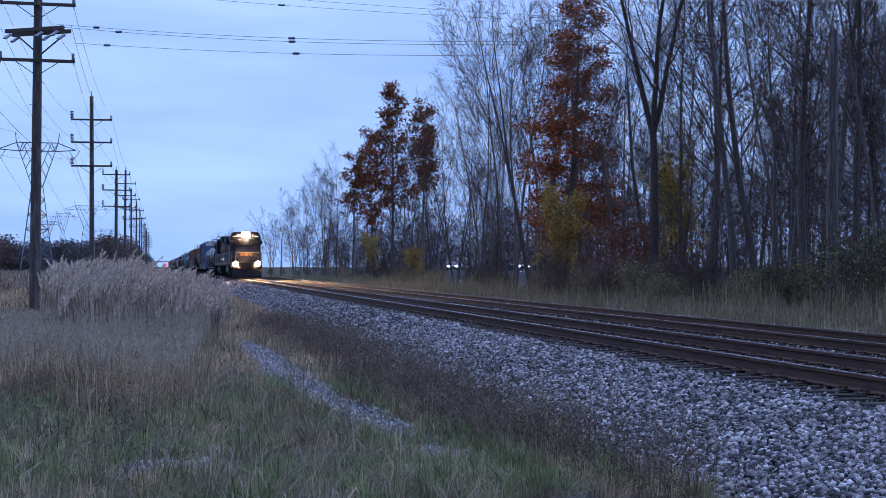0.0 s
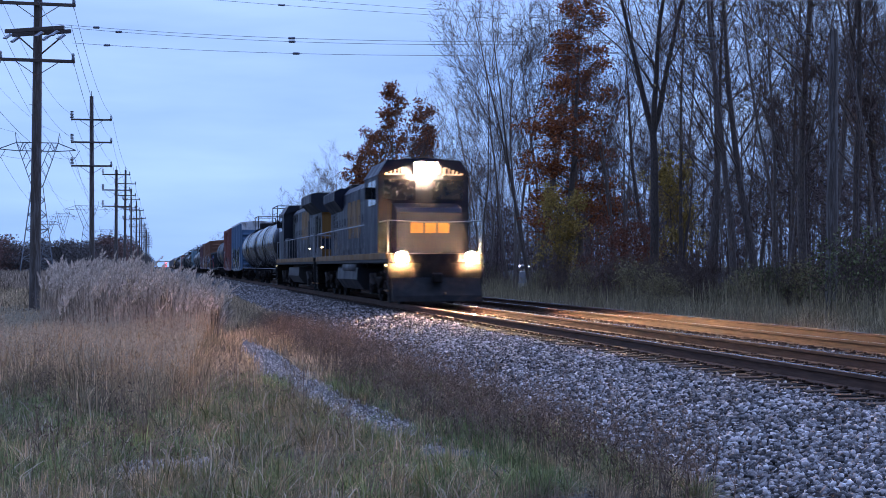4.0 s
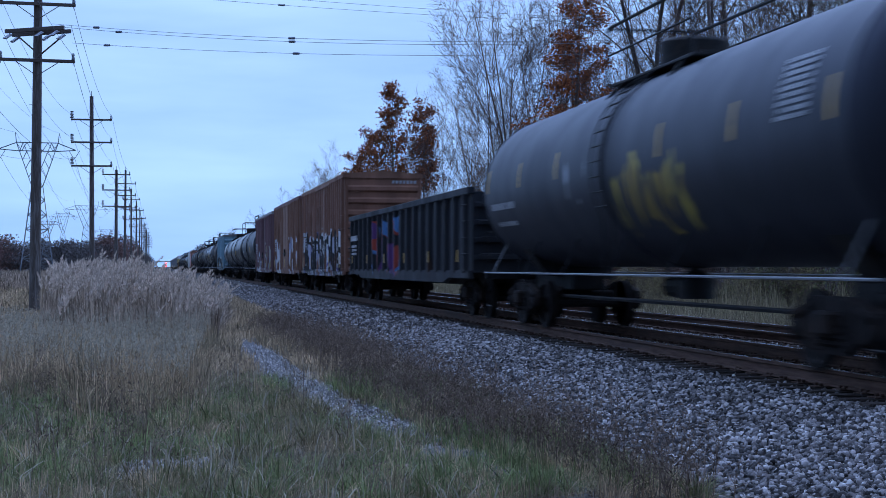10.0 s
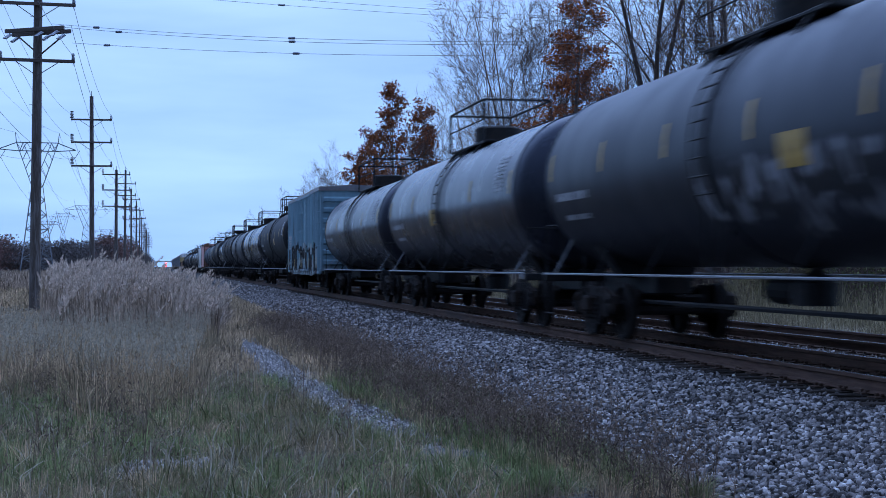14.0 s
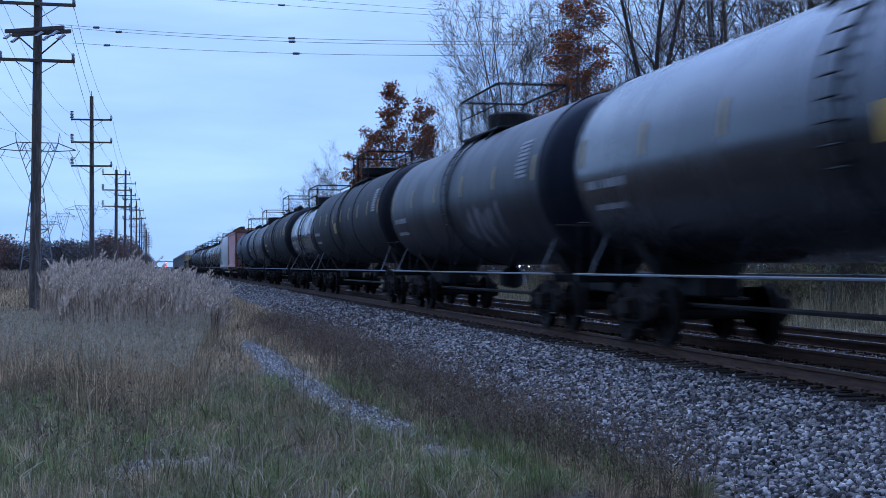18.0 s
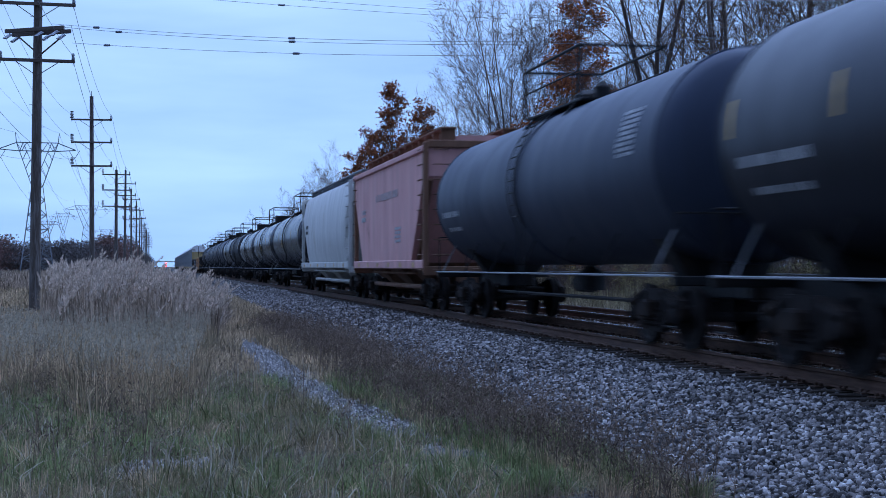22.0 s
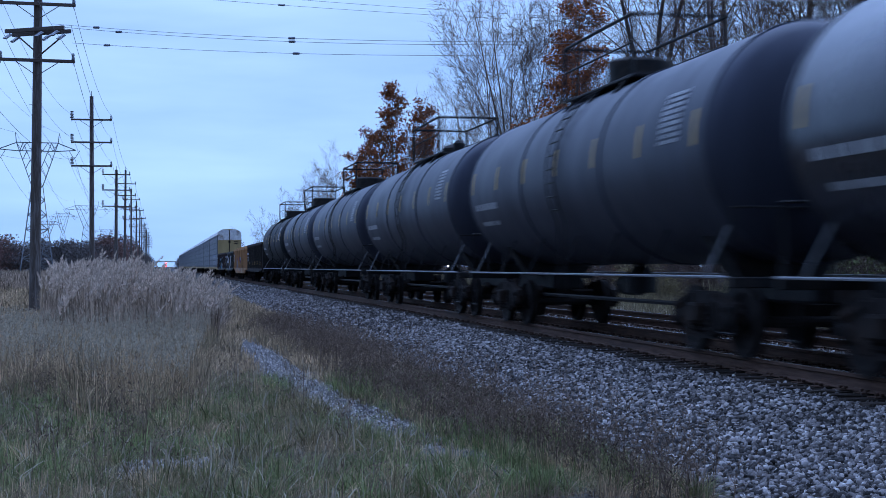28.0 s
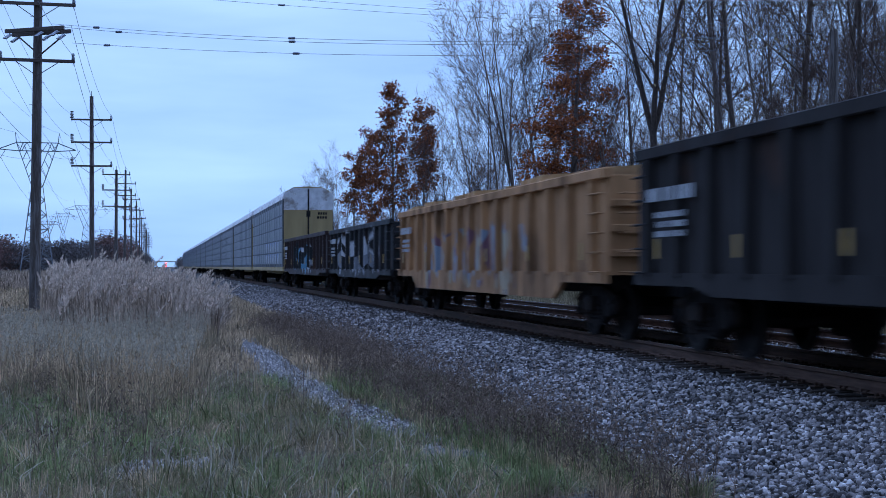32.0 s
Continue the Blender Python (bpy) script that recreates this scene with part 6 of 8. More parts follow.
def box_car(length, paint, roof_paint, top=5.1, ribs=9, door="plug", white_end=False, label="", marks=True, lip=True):
    car = new("boxcar")
    half = length / 2
    body = half - 0.85
    w = 1.46
    z0 = 0.98
    s = Shape().box(-w, w, -body, body, z0, top - 0.12, 0.02)
    part("body", s, paint, car)
    dw = 1.55
    side_ribs = []
    for sx in (-1, 1):
        for sy in (-1, 1):
            for i in range(ribs):
                y = sy * (dw + 0.25 + (body - dw - 0.4) * (i + 0.5) / ribs)
                side_ribs.append((sx, y))
    for sx, y in side_ribs:
        part("side_post", side_post(sx, w - 0.002, y, z0 + 0.02, top - 0.24, 0.11, 0.15), paint, car)
    sill = Shape()
    for sx in (-1, 1):
        sill.prism([(-body, z0 + 0.05), (body, z0 + 0.05), (body, 0.88), (body - 2.2, 0.88), (body - 2.8, 0.80), (-body + 2.8, 0.80), (-body + 2.2, 0.88), (-body, 0.88)], sx * (w - 0.03), sx * (w + 0.06), "x")
    sill.box(-0.3, 0.3, -half + 0.5, half - 0.5, 0.66, 0.98, 0.02)
    part("side_sill", sill, paint, car)
    for sx in (-1, 1):
        d = Shape().box(*sorted((sx * (w + 0.0), sx * (w + 0.075))), -dw, dw, z0 + 0.12, top - 0.32, 0.015)
        dr = part("door", d, paint, car, "sliding boxcar door")
        x = sx * (w + 0.09)
        if door == "plug":
            for y in (-1.0, -0.35, 0.35, 1.0):
                part("lock_rod", Shape().bar((x, y, z0 + 0.1), (x, y, top - 0.35), 0.03, 6), paint, dr)
            for z in (1.9, 2.9, 3.8):
                part("door_bar", Shape().box(*sorted((sx * (w + 0.07), x)), -dw + 0.05, dw - 0.05, z - 0.05, z + 0.05, 0.01), paint, dr)
        else:
            for i in range(16):
                z = z0 + 0.3 + (top - z0 - 0.8) * i / 15
                part("door_rib", Shape().box(*sorted((sx * (w + 0.07), x)), -dw + 0.05, 0.05, z - 0.04, z + 0.04, 0.012), paint, dr)
            for z in (1.9, 2.6, 3.4, 4.1):
                part("door_bar", Shape().box(*sorted((sx * (w + 0.07), x)), 0.1, dw - 0.05, z - 0.03, z + 0.03, 0.01), paint, dr)
        # raised black strips put the shade of the door's side gaps into colour
        for y in (-dw - 0.07, dw + 0.07):
            part("door_gap", Shape().box(*sorted((sx * w, sx * (w + 0.02))), y - 0.07, y + 0.07, z0 + 0.1, top - 0.3), BLACK_STEEL, dr, "black strip as the shade of the gap beside the door")
        part("lock_box", Shape().box(*sorted((sx * (w + 0.07), sx * (w + 0.16))), -0.16, 0.12, 1.75, 2.15, 0.02).bar((sx * (w + 0.13), -0.9, 1.9), (sx * (w + 0.13), 0.9, 1.9), 0.03, 6), BLACK_STEEL, dr, "dark door lock gear")
        t = Shape().box(*sorted((sx * (w + 0.0), sx * (w + 0.13))), -dw - 2.2, dw + 0.2, z0 - 0.02, z0 + 0.09, 0.012)
        part("upper_door_track", Shape().box(*sorted((sx * (w + 0.0), sx * (w + 0.11))), -dw - 2.2, dw + 0.2, top - 0.33, top - 0.23, 0.012), paint, car)
        part("door_track", t, paint, car)
    rf = Shape().prism([(-w - 0.09, top - 0.26), (-w - 0.09, top - 0.11), (0, top), (w + 0.09, top - 0.11), (w + 0.09, top - 0.26), (w + 0.03, top - 0.28), (-w - 0.03, top - 0.28)], -body - 0.05, body + 0.05)
    for i in range(14):
        y = -body + 0.5 + (2 * body - 1.0) * i / 13
        rf.prism([(-w - 0.05, top - 0.10), (0, top + 0.025), (w + 0.05, top - 0.10), (0, top - 0.02)], y - 0.05, y + 0.05)
    part("roof", rf, roof_paint, car, "ribbed metal roof with a light rim")
    for sy in (-1, 1):
        ye = sy * body
        n = 7
        zz0, zz1 = z0 + 0.15, top - (0.95 if white_end else 0.45)
        for i in range(n):
            z = zz0 + (zz1 - zz0) * (i + 0.5) / n
            hh = (zz1 - zz0) / n * 0.30
            c = Shape().prism([(ye, z - hh), (ye + sy * 0.09, z - hh * 0.45), (ye + sy * 0.09, z + hh * 0.45), (ye, z + hh)], -w + 0.12, w - 0.12, "x")
            part("end_corrugation", c, paint, car)
        if not white_end:
            em = Shape()
            for k in range(7):
                em.box(0.35 + k * 0.14, 0.44 + k * 0.14, *sorted((ye + sy * 0.002, ye + sy * 0.012)), top - 0.48, top - 0.36)
            part("end_stencil", em, WHITE_MARK, car, "short row of white stencil bars")
        if white_end:
            part("end_panel", Shape().box(-w, w, *sorted((ye, ye + sy * 0.025)), top - 0.78, top - 0.27, 0.005), PALE_PAINT, car, "white-painted top of the end wall")
        grab_irons(car, paint, -w - 0.06, sy * (body - 0.38), 1.1, top - 0.7, 7)
        grab_irons(car, paint, -w + 0.4, ye + sy * 0.1, 1.1, top - 0.8, 7, "x")
        p = Shape().box(-1.3, 1.3, *sorted((ye, ye + sy * 0.55)), 1.00, 1.05)
        p.pipe([(-1.4, ye, 0.9), (-1.4, ye, 0.35), (-1.4, ye - sy * 0.4, 0.35), (-1.4, ye - sy * 0.4, 0.9)], 0.022, 5)
        part("crossover_step", p, TRUCK_STEEL, car)
        add_truck(car, sy * (half - 2.55))
    gear = Shape().lathe([(-0.5, 0.22), (0.5, 0.22)], (0.5, 1.5, 0.62), "y", 12).bar((-0.3, -5, 0.6), (-0.3, 5, 0.6), 0.04, 6).box(-0.9, -0.3, -1.8, -1.2, 0.5, 0.8, 0.02)
    part("brake_gear", gear, BLACK_STEEL, car, "underfloor brake cylinder and rigging")
    add_couplers(car, half)
    if marks:
        stencil(car, WHITE_MARK, body - 1.9, 2.6, 1.6, 0.32, 1, -w - 0.112, "reporting_mark", "white stencilled marks")
        stencil(car, WHITE_MARK, body - 1.9, 2.1, 1.3, 0.5, 4, -w - 0.112, "data_block", "small white stencil lines")
        for i in range(5):
            y = -body + 0.9 + (2 * body - 1.8) * i / 4
            part("reflector", Shape().box(-w - 0.118, -w - 0.108, y - 0.06, y + 0.06, 1.15, 1.6), YELLOW_MARK, car, "yellow reflector strip")
    return tagged(car, label, "boxcar", "cars of the freight train")


PALE_PAINT = surf("chalky_white_paint", (0.74, 0.74, 0.74), 0.7, var=0.2, scale=3, bump=0.05, second=(0.34, 0.30, 0.27), scale2=1.5)
ROOF_ZINC = surf("weathered_zinc_roof", (0.20, 0.20, 0.21), 0.5, metal=0.5, var=0.3, scale=2, bump=0.1, second=(0.15, 0.10, 0.08), scale2=1)

# ---- open gondolas and hoppers ----


def gondola(length, paint, top=3.6, ribs=15, label="", cover=None, drop=False, group="cars of the freight train"):
    car = new("gondola")
    half = length / 2
    body = half - 0.75
    w = 1.42
    z0 = 1.05
    for sx in (-1, 1):
        s = Shape().box(*sorted((sx * w, sx * (w - 0.04))), -body, body, z0, top, 0.005)
        sd = part("side", s, paint, car)
        part("top_chord", Shape().box(*sorted((sx * (w - 0.06), sx * (w + 0.10))), -body - 0.02, body + 0.02, top - 0.06, top + 0.11, 0.015), paint, sd)
        prof = [(-body, z0 + 0.05), (body, z0 + 0.05), (body, 0.92), (body - 2.4, 0.92), (body - 3.0, 0.62 if drop else 0.8), (-body + 3.0, 0.62 if drop else 0.8), (-body + 2.4, 0.92), (-body, 0.92)]
        part("side_sill", Shape().prism(prof, sx * (w - 0.02), sx * (w + 0.08), "x"), paint, sd)
        for i in range(ribs):
            y = -body + 2 * body * (i + 0.5) / ribs
            part("side_post", side_post(sx, w, y, z0, top - 0.06, 0.12, 0.13), paint, sd)
    for sy in (-1, 1):
        e = Shape().box(-w + 0.04, w - 0.04, *sorted((sy * body, sy * (body - 0.05))), z0, top, 0.005)
        for z in (1.4, 1.8, 2.2, 2.6, 3.0):
            if z < top - 0.1:
                e.box(-w + 0.06, w - 0.06, *sorted((sy * body, sy * (body + 0.09))), z - 0.06, z + 0.06, 0.015)
        part("end_wall", e, paint, car)
        grab_irons(car, paint, -w - 0.1, sy * (body - 0.35), 1.1, top - 0.3, 5)
        grab_irons(car, paint, -w + 0.4, sy * (body + 0.12), 1.1, top - 0.3, 5, "x")
        add_truck(car, sy * (half - 2.5))
    part("floor", Shape().box(-w + 0.05, w - 0.05, -body + 0.06, body - 0.06, 1.08, 1.16).box(-0.3, 0.3, -half + 0.5, half - 0.5, 0.7, 1.08, 0.02), BLACK_STEEL, car)
    if cover:
        c = Shape()
        rng = random.Random(4)
        for i in range(ribs * 2):
            y = -body + 0.2 + (2 * body - 0.4) * (i + 0.5) / (ribs * 2)
            z = top + 0.05 + rng.uniform(0.05, 0.22)
            c.prism([(-w + 0.05, top - 0.2), (-w + 0.05, z), (0, z + 0.1), (w - 0.05, z), (w - 0.05, top - 0.2)], y - 0.18, y + 0.19)
        part("load", c, cover, car, "ragged load standing above the rim")
    add_couplers(car, half)
    stencil(car, WHITE_MARK, body - 1.6, 2.1, 1.8, 0.3, 1, -w - 0.125, "reporting_mark", "white stencilled marks")
    stencil(car, WHITE_MARK, body - 1.6, 1.6, 1.2, 0.4, 3, -w - 0.125, "data_block", "")
    for i in range(6):
        y = -body + 1.1 + (2 * body - 2.2) * i / 5
        part("reflector", Shape().box(-w - 0.128, -w - 0.118, y - 0.05, y + 0.05, 1.3, 1.58), YELLOW_MARK, car, "yellow reflector patch")
    return tagged(car, label, "gondola car", group)


# ---- covered hoppers ----


def covered_hopper(length, paint, end_paint, round_side=True, top=4.6, label="", roof_paint=None):
    car = new("covered_hopper")
    half = length / 2
    body = half - 1.6
    w = 1.52
    z0 = 1.25
    if round_side:
        prof = [(-w * 0.90, z0), (-w * 0.97, z0 + 0.6), (-w, z0 + 1.4), (-w * 0.97, z0 + 2.2), (-w * 0.88, top - 0.35), (-w * 0.78, top - 0.12), (-0.5, top), (0.5, top),
                (w * 0.78, top - 0.12), (w * 0.88, top - 0.35), (w * 0.97, z0 + 2.2), (w, z0 + 1.4), (w * 0.97, z0 + 0.6), (w * 0.90, z0)]
    else:
        prof = [(-w, z0), (-w, top - 0.42), (-w * 0.86, top - 0.2), (-0.5, top), (0.5, top), (w * 0.86, top - 0.2), (w, top - 0.42), (w, z0)]
    n = len(prof)
    # the ends slope in towards the hoppers
    vs, rings = [], ((-body - 0.72, 1.0, 3.6), (-body + 1.25, 1.0, z0), (body - 1.25, 1.0, z0), (body + 0.72, 1.0, 3.6))
    for y, k, low in rings:
        vs += [(a * k, y, max(b, low + (0.0 if b < low else 0))) for a, b in prof]
    fs = [(j * n + i, j * n + (i + 1) % n, (j + 1) * n + (i + 1) % n, (j + 1) * n + i) for j in range(3) for i in range(n)]
    fs += [tuple(range(n))[::-1], tuple(range(3 * n, 4 * n))]
    part("body", Shape().add(vs, fs).mesh("body", 30), paint, car)
    s = Shape()
    for sx in (-1, 1):
        s.box(*sorted((sx * (w - 0.05), sx * (w + 0.05))), -half + 0.8, half - 0.8, z0 - 0.12, z0 + 0.12, 0.02)
    part("side_sill", s, paint, car)
    if not round_side:
        for sx in (-1, 1):
            part("top_rim", Shape().box(*sorted((sx * (w - 0.05), sx * (w + 0.07))), -body - 0.8, body + 0.8, top - 0.46, top - 0.30, 0.02), paint, car)
    for sy in (-1, 1):
        e = Shape()
        ye = sy * (half - 0.85)
        for sx in (-1, 1):
            e.box(*sorted((sx * (w - 0.12), sx * (w + 0.02))), ye - 0.09, ye + 0.09, 1.0, top - 0.2, 0.02)
            e.bar((sx * (w - 0.2), sy * (body - 1.1), z0 + 0.1), (sx * (w - 0.2), sy * (body + 0.7), 3.5), 0.06, 4)
        e.box(-w + 0.1, w - 0.1, ye - 0.07, ye + 0.07, top - 0.35, top - 0.15, 0.02).box(-w, w, ye - 0.1, ye + 0.1, 0.95, 1.2, 0.02)
        e.box(-0.3, 0.3, *sorted((sy * (body - 1), sy * (half - 0.5))), 0.75, 1.15, 0.02)
        part("end_frame", e, end_paint, car, "open end frame with corner posts")
        grab_irons(car, end_paint, -w - 0.03, ye - sy * 0.3, 1.1, top - 0.4, 9)
        grab_irons(car, end_paint, -w + 0.45, ye + sy * 0.12, 1.1, top - 0.4, 9, "x")
        add_truck(car, sy * (half - 2.55))
    for k in (-1, 0, 1):
        y = k * (body * 0.62)
        h = Shape().add([(-1.35, y - 1.5, z0 + 0.05), (1.35, y - 1.5, z0 + 0.05), (1.35, y + 1.5, z0 + 0.05), (-1.35, y + 1.5, z0 + 0.05),
                         (-0.45, y - 0.4, 0.42), (0.45, y - 0.4, 0.42), (0.45, y + 0.4, 0.42), (-0.45, y + 0.4, 0.42)],
                        [(0, 1, 5, 4), (1, 2, 6, 5), (2, 3, 7, 6), (3, 0, 4, 7), (4, 5, 6, 7), (0, 3, 2, 1)])
        part("discharge_hopper", h, end_paint, car, "sloped discharge hopper")
        part("outlet_gate", Shape().box(-0.7, 0.7, y - 0.45, y + 0.45, 0.33, 0.44, 0.02).bar((-1.3, y, 0.4), (1.3, y, 0.4), 0.03, 6), TRUCK_STEEL, car)
    part("outlet_pipe", Shape().bar((-1.1, -body * 0.75, 0.62), (-1.1, body * 0.75, 0.62), 0.07, 8).bar((-1.25, -body * 0.7, 1.0), (-1.25, body * 0.7, 1.0), 0.035, 6), end_paint, car)
    rw = Shape()
    for sx in (-0.85, 0.85):
        rw.box(sx - 0.22, sx + 0.22, -half + 0.75, half - 0.75, top + 0.16, top + 0.20)
        k = 12
        for i in range(k + 1):
            y = -half + 0.9 + (2 * half - 1.8) * i / k
            rw.box(sx - 0.2, sx + 0.2, y - 0.04, y + 0.04, top - 0.14, top + 0.17)
    part("running_board", rw, roof_paint or GALV, car, "grating running board along the roof")
    hatch = Shape().box(-0.35, 0.35, -body + 0.4, body - 0.4, top - 0.02, top + 0.10, 0.03)
    part("roof_hatch", hatch, end_paint, car, "long trough hatch")
    add_couplers(car, half)
    stencil(car, WHITE_MARK if not round_side else BLACK_STEEL, body - 1.5, 2.7, 1.0, 0.5, 2, -w - 0.012, "reporting_mark", "stencilled marks")
    if not round_side:
        stencil(car, FADED_MARK, -0.4, 3.25, 4.4, 0.36, 1, -w - 0.012, "faded_lettering", "broad faded white lettering shapes")
        stencil(car, WHITE_MARK, -2.6, 1.9, 1.0, 0.5, 4, -w - 0.012, "data_block", "")
    for i in range(6):
        y = -body + 0.6 + (2 * body - 1.2) * i / 5
        part("reflector", Shape().box(-w - 0.06, -w - 0.052, y - 0.14, y + 0.14, z0 - 0.08, z0 + 0.06), YELLOW_MARK, car, "small yellow reflector")
    return tagged(car, label, "covered hopper", "cars of the freight train")


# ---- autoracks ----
# dark colour that paints the shade seen between an autorack's panels
RACK_GAP_SHADE = surf("shadowed_rack", (0.07, 0.072, 0.078), 0.8, var=0.3, scale=2, bump=0)


def auto_rack(length, paint, end_paint, top=5.8, label="", tags=None):
    car = new("autorack")
    half = length / 2
    body = half - 0.75
    w = 1.45
    z0 = 1.15
    prof = [(-w, z0), (-w, top - 0.75), (-w * 0.93, top - 0.35), (-w * 0.6, top - 0.06), (0, top), (w * 0.6, top - 0.06), (w * 0.93, top - 0.35), (w, top - 0.75), (w, z0)]
    part("rack_shell", once(("rack", length), lambda: Shape().prism(prof, -body + 0.05, body - 0.05).mesh("rack_shell")), RACK_GAP_SHADE, car, "solid shell coloured dark as the shade behind the screens")
    n = 14
    zz = z0 + 0.15
    rows = 5
    panel = once(("rackpanel", length), lambda: rack_panel(2 * (body - 0.3) / n * 0.93, (top - 0.85 - zz) / rows * 0.86))
    for i in range(n):
        y = -body + 0.3 + 2 * (body - 0.3) * (i + 0.5) / n
        part("post", once("rackpost", lambda: Shape().box(-0.06, 0.0, -0.05, 0.05, z0, top - 0.75).mesh("post")), paint, car, at=(-w, y - (body - 0.3) / n, 0))
        for j in range(rows):
            part("screen_panel", panel, tags if tags and j < 2 and 1 <= i <= 6 else paint, car, at=(-w, y, zz + (top - 0.95 - zz) * (j + 0.5) / rows))
    part("roof", once(("rackroof", length), lambda: Shape().prism([(a * 1.012, b + 0.012) for a, b in prof[1:8]] + [(a * 0.9, b - 0.05) for a, b in prof[7:0:-1]], -body, body).mesh("roof")), PALE_PAINT, car, "pale curved roof")
    for sy in (-1, 1):
        e = Shape()
        ye = sy * (body - 0.02)
        lo = [(a * 0.97, max(b, z0)) for a, b in prof]
        e.prism([(a, b) for a, b in lo], *sorted((ye, ye + sy * 0.05)))
        dr = part("end_door", e, end_paint, car, "pair of tall clamshell end doors")
        top_band = [(-w * 0.975, top - 1.35), (-w * 0.975, top - 0.75), (-w * 0.905, top - 0.37), (-w * 0.58, top - 0.09), (w * 0.58, top - 0.09), (w * 0.905, top - 0.37), (w * 0.975, top - 0.75), (w * 0.975, top - 1.35)]
        part("door_top", Shape().prism(top_band, *sorted((ye + sy * 0.05, ye + sy * 0.06))), PALE_PAINT, dr, "white upper door panel")
        b = Shape().bar((0, ye + sy * 0.07, z0 + 0.1), (0, ye + sy * 0.07, top - 0.15), 0.045, 6)
        b.box(-0.12, 0.12, *sorted((ye + sy * 0.06, ye + sy * 0.1)), top - 1.75, top - 1.4, 0.01)
        part("lock_rod", b, BLACK_STEEL, dr)
        stencil_end = Shape()
        for k in range(4):
            stencil_end.box(0.55 + k * 0.14, 0.65 + k * 0.14, *sorted((ye + sy * 0.056, ye + sy * 0.062)), top - 1.62, top - 1.48)
            stencil_end.box(0.50 + k * 0.15, 0.61 + k * 0.15, *sorted((ye + sy * 0.056, ye + sy * 0.062)), top - 1.85, top - 1.71)
        part("stencil", stencil_end, BLACK_STEEL, dr, "small dark stencil marks")
        add_truck(car, sy * (half - 4.0))
    s = Shape().box(-w - 0.03, w + 0.03, -body, body, 0.92, z0 + 0.02, 0.02).box(-0.4, 0.4, -half + 0.5, half - 0.5, 0.7, 0.95, 0.02)
    part("flat_deck", s, end_paint, car, "long low flatcar deck")
    add_couplers(car, half)
    return tagged(car, label, "autorack car", "autoracks of the freight train")


def rack_panel(w, h):
    s = Shape().box(-0.03, 0.0, -w / 2, w / 2, -h / 2, h / 2, 0.006)
    for k in (-0.25, 0.0, 0.25):
        s.box(-0.045, -0.02, -w / 2 + 0.02, w / 2 - 0.02, k * h - 0.03, k * h + 0.03)
    return s.mesh("screen_panel")

# ---- locomotives ----
TANK_PALE = surf("grey_tank_paint", (0.05, 0.047, 0.046), 0.7, spec=0.25, var=0.25, scale=3, bump=0.05, second=(0.05, 0.048, 0.046), scale2=1.2)
LOCO_GREY = freight_paint("loco_grey", (0.016, 0.020, 0.029), 0.5, spec=0.3, rust=(0.03, 0.02, 0.016), soil=(0.025, 0.022, 0.02), rust_at=(0.66, 0.85), streak=0.18, grime=0.6)
LOCO_BLUE = freight_paint("loco_blue", (0.007, 0.010, 0.022), 0.5, spec=0.25, rust=(0.03, 0.02, 0.016), soil=(0.02, 0.018, 0.016), rust_at=(0.66, 0.85), streak=0.2, grime=0.5)
LOCO_YELLOW = freight_paint("loco_yellow", (0.175, 0.088, 0.022), 0.6, spec=0.25, rust_at=(0.64, 0.82), streak=0.2, grime=0.5)
LAMP_ON = glow("lit_headlight", (1.0, 0.60, 0.27), 17000.0)
DITCH_ON = glow("lit_ditch_light", (1.0, 0.58, 0.26), 7000.0)
MARKER_ON = glow("small_marker_light", (1.0, 0.72, 0.38), 7.0)
BOARD_ON = glow("lit_number_board", (1.0, 0.78, 0.62), 0.3)


def big_truck(car, y, paint):
    b = part("truck", once("ctruck", lambda: Shape().box(-1.2, 1.2, -2.0, 2.0, 0.62, 0.85, 0.04).box(-0.4, 0.4, -0.4, 0.4, 0.8, 1.0).mesh("truck")), paint, car, "three-axle locomotive truck", at=(0, y, 0))

    def frame_mesh():
        s = Shape().prism([(-2.5, 0.62), (-2.4, 0.95), (-1.2, 0.98), (-0.9, 0.82), (0.9, 0.82), (1.2, 0.98), (2.4, 0.95), (2.5, 0.62), (2.2, 0.5), (-2.2, 0.5)], -0.08, 0.08, "x")
        for ya in (-1.85, 0, 1.85):
            s.box(-0.16, 0.1, ya - 0.24, ya + 0.24, 0.28, 0.78, 0.04)
            for q in (-0.36, 0.36):
                s.lathe([(0, 0.10), (0.36, 0.10)], (-0.05, ya + q, 0.42), "z", 8)
        s.bar((-0.2, -1.4, 0.9), (-0.2, -0.5, 0.55), 0.08, 8).bar((-0.2, 1.4, 0.9), (-0.2, 0.5, 0.55), 0.08, 8)
        return s.mesh("side_frame")

    for sx in (-1, 1):
        part("side_frame", once("cframe", frame_mesh), paint, b, at=pose(sx * 1.08, 0, 0, 0, 0, 0 if sx < 0 else 180))
        for ya in (-1.85, 0, 1.85):
            part("wheel", once("wheel", wheel_mesh), WHEEL_STEEL, b, at=Matrix.Translation((sx * 0.79, ya, 0.515)) @ pose(0, 0, 0, 0, 0, 180 if sx < 0 else 0) @ Matrix.Scale(1.12, 4))
            part("bearing_cap", once("cap", cap_mesh), TRUCK_STEEL, b, at=pose(sx * 1.18, ya, 0.52, 0, 0, 180 if sx < 0 else 0))
    return b


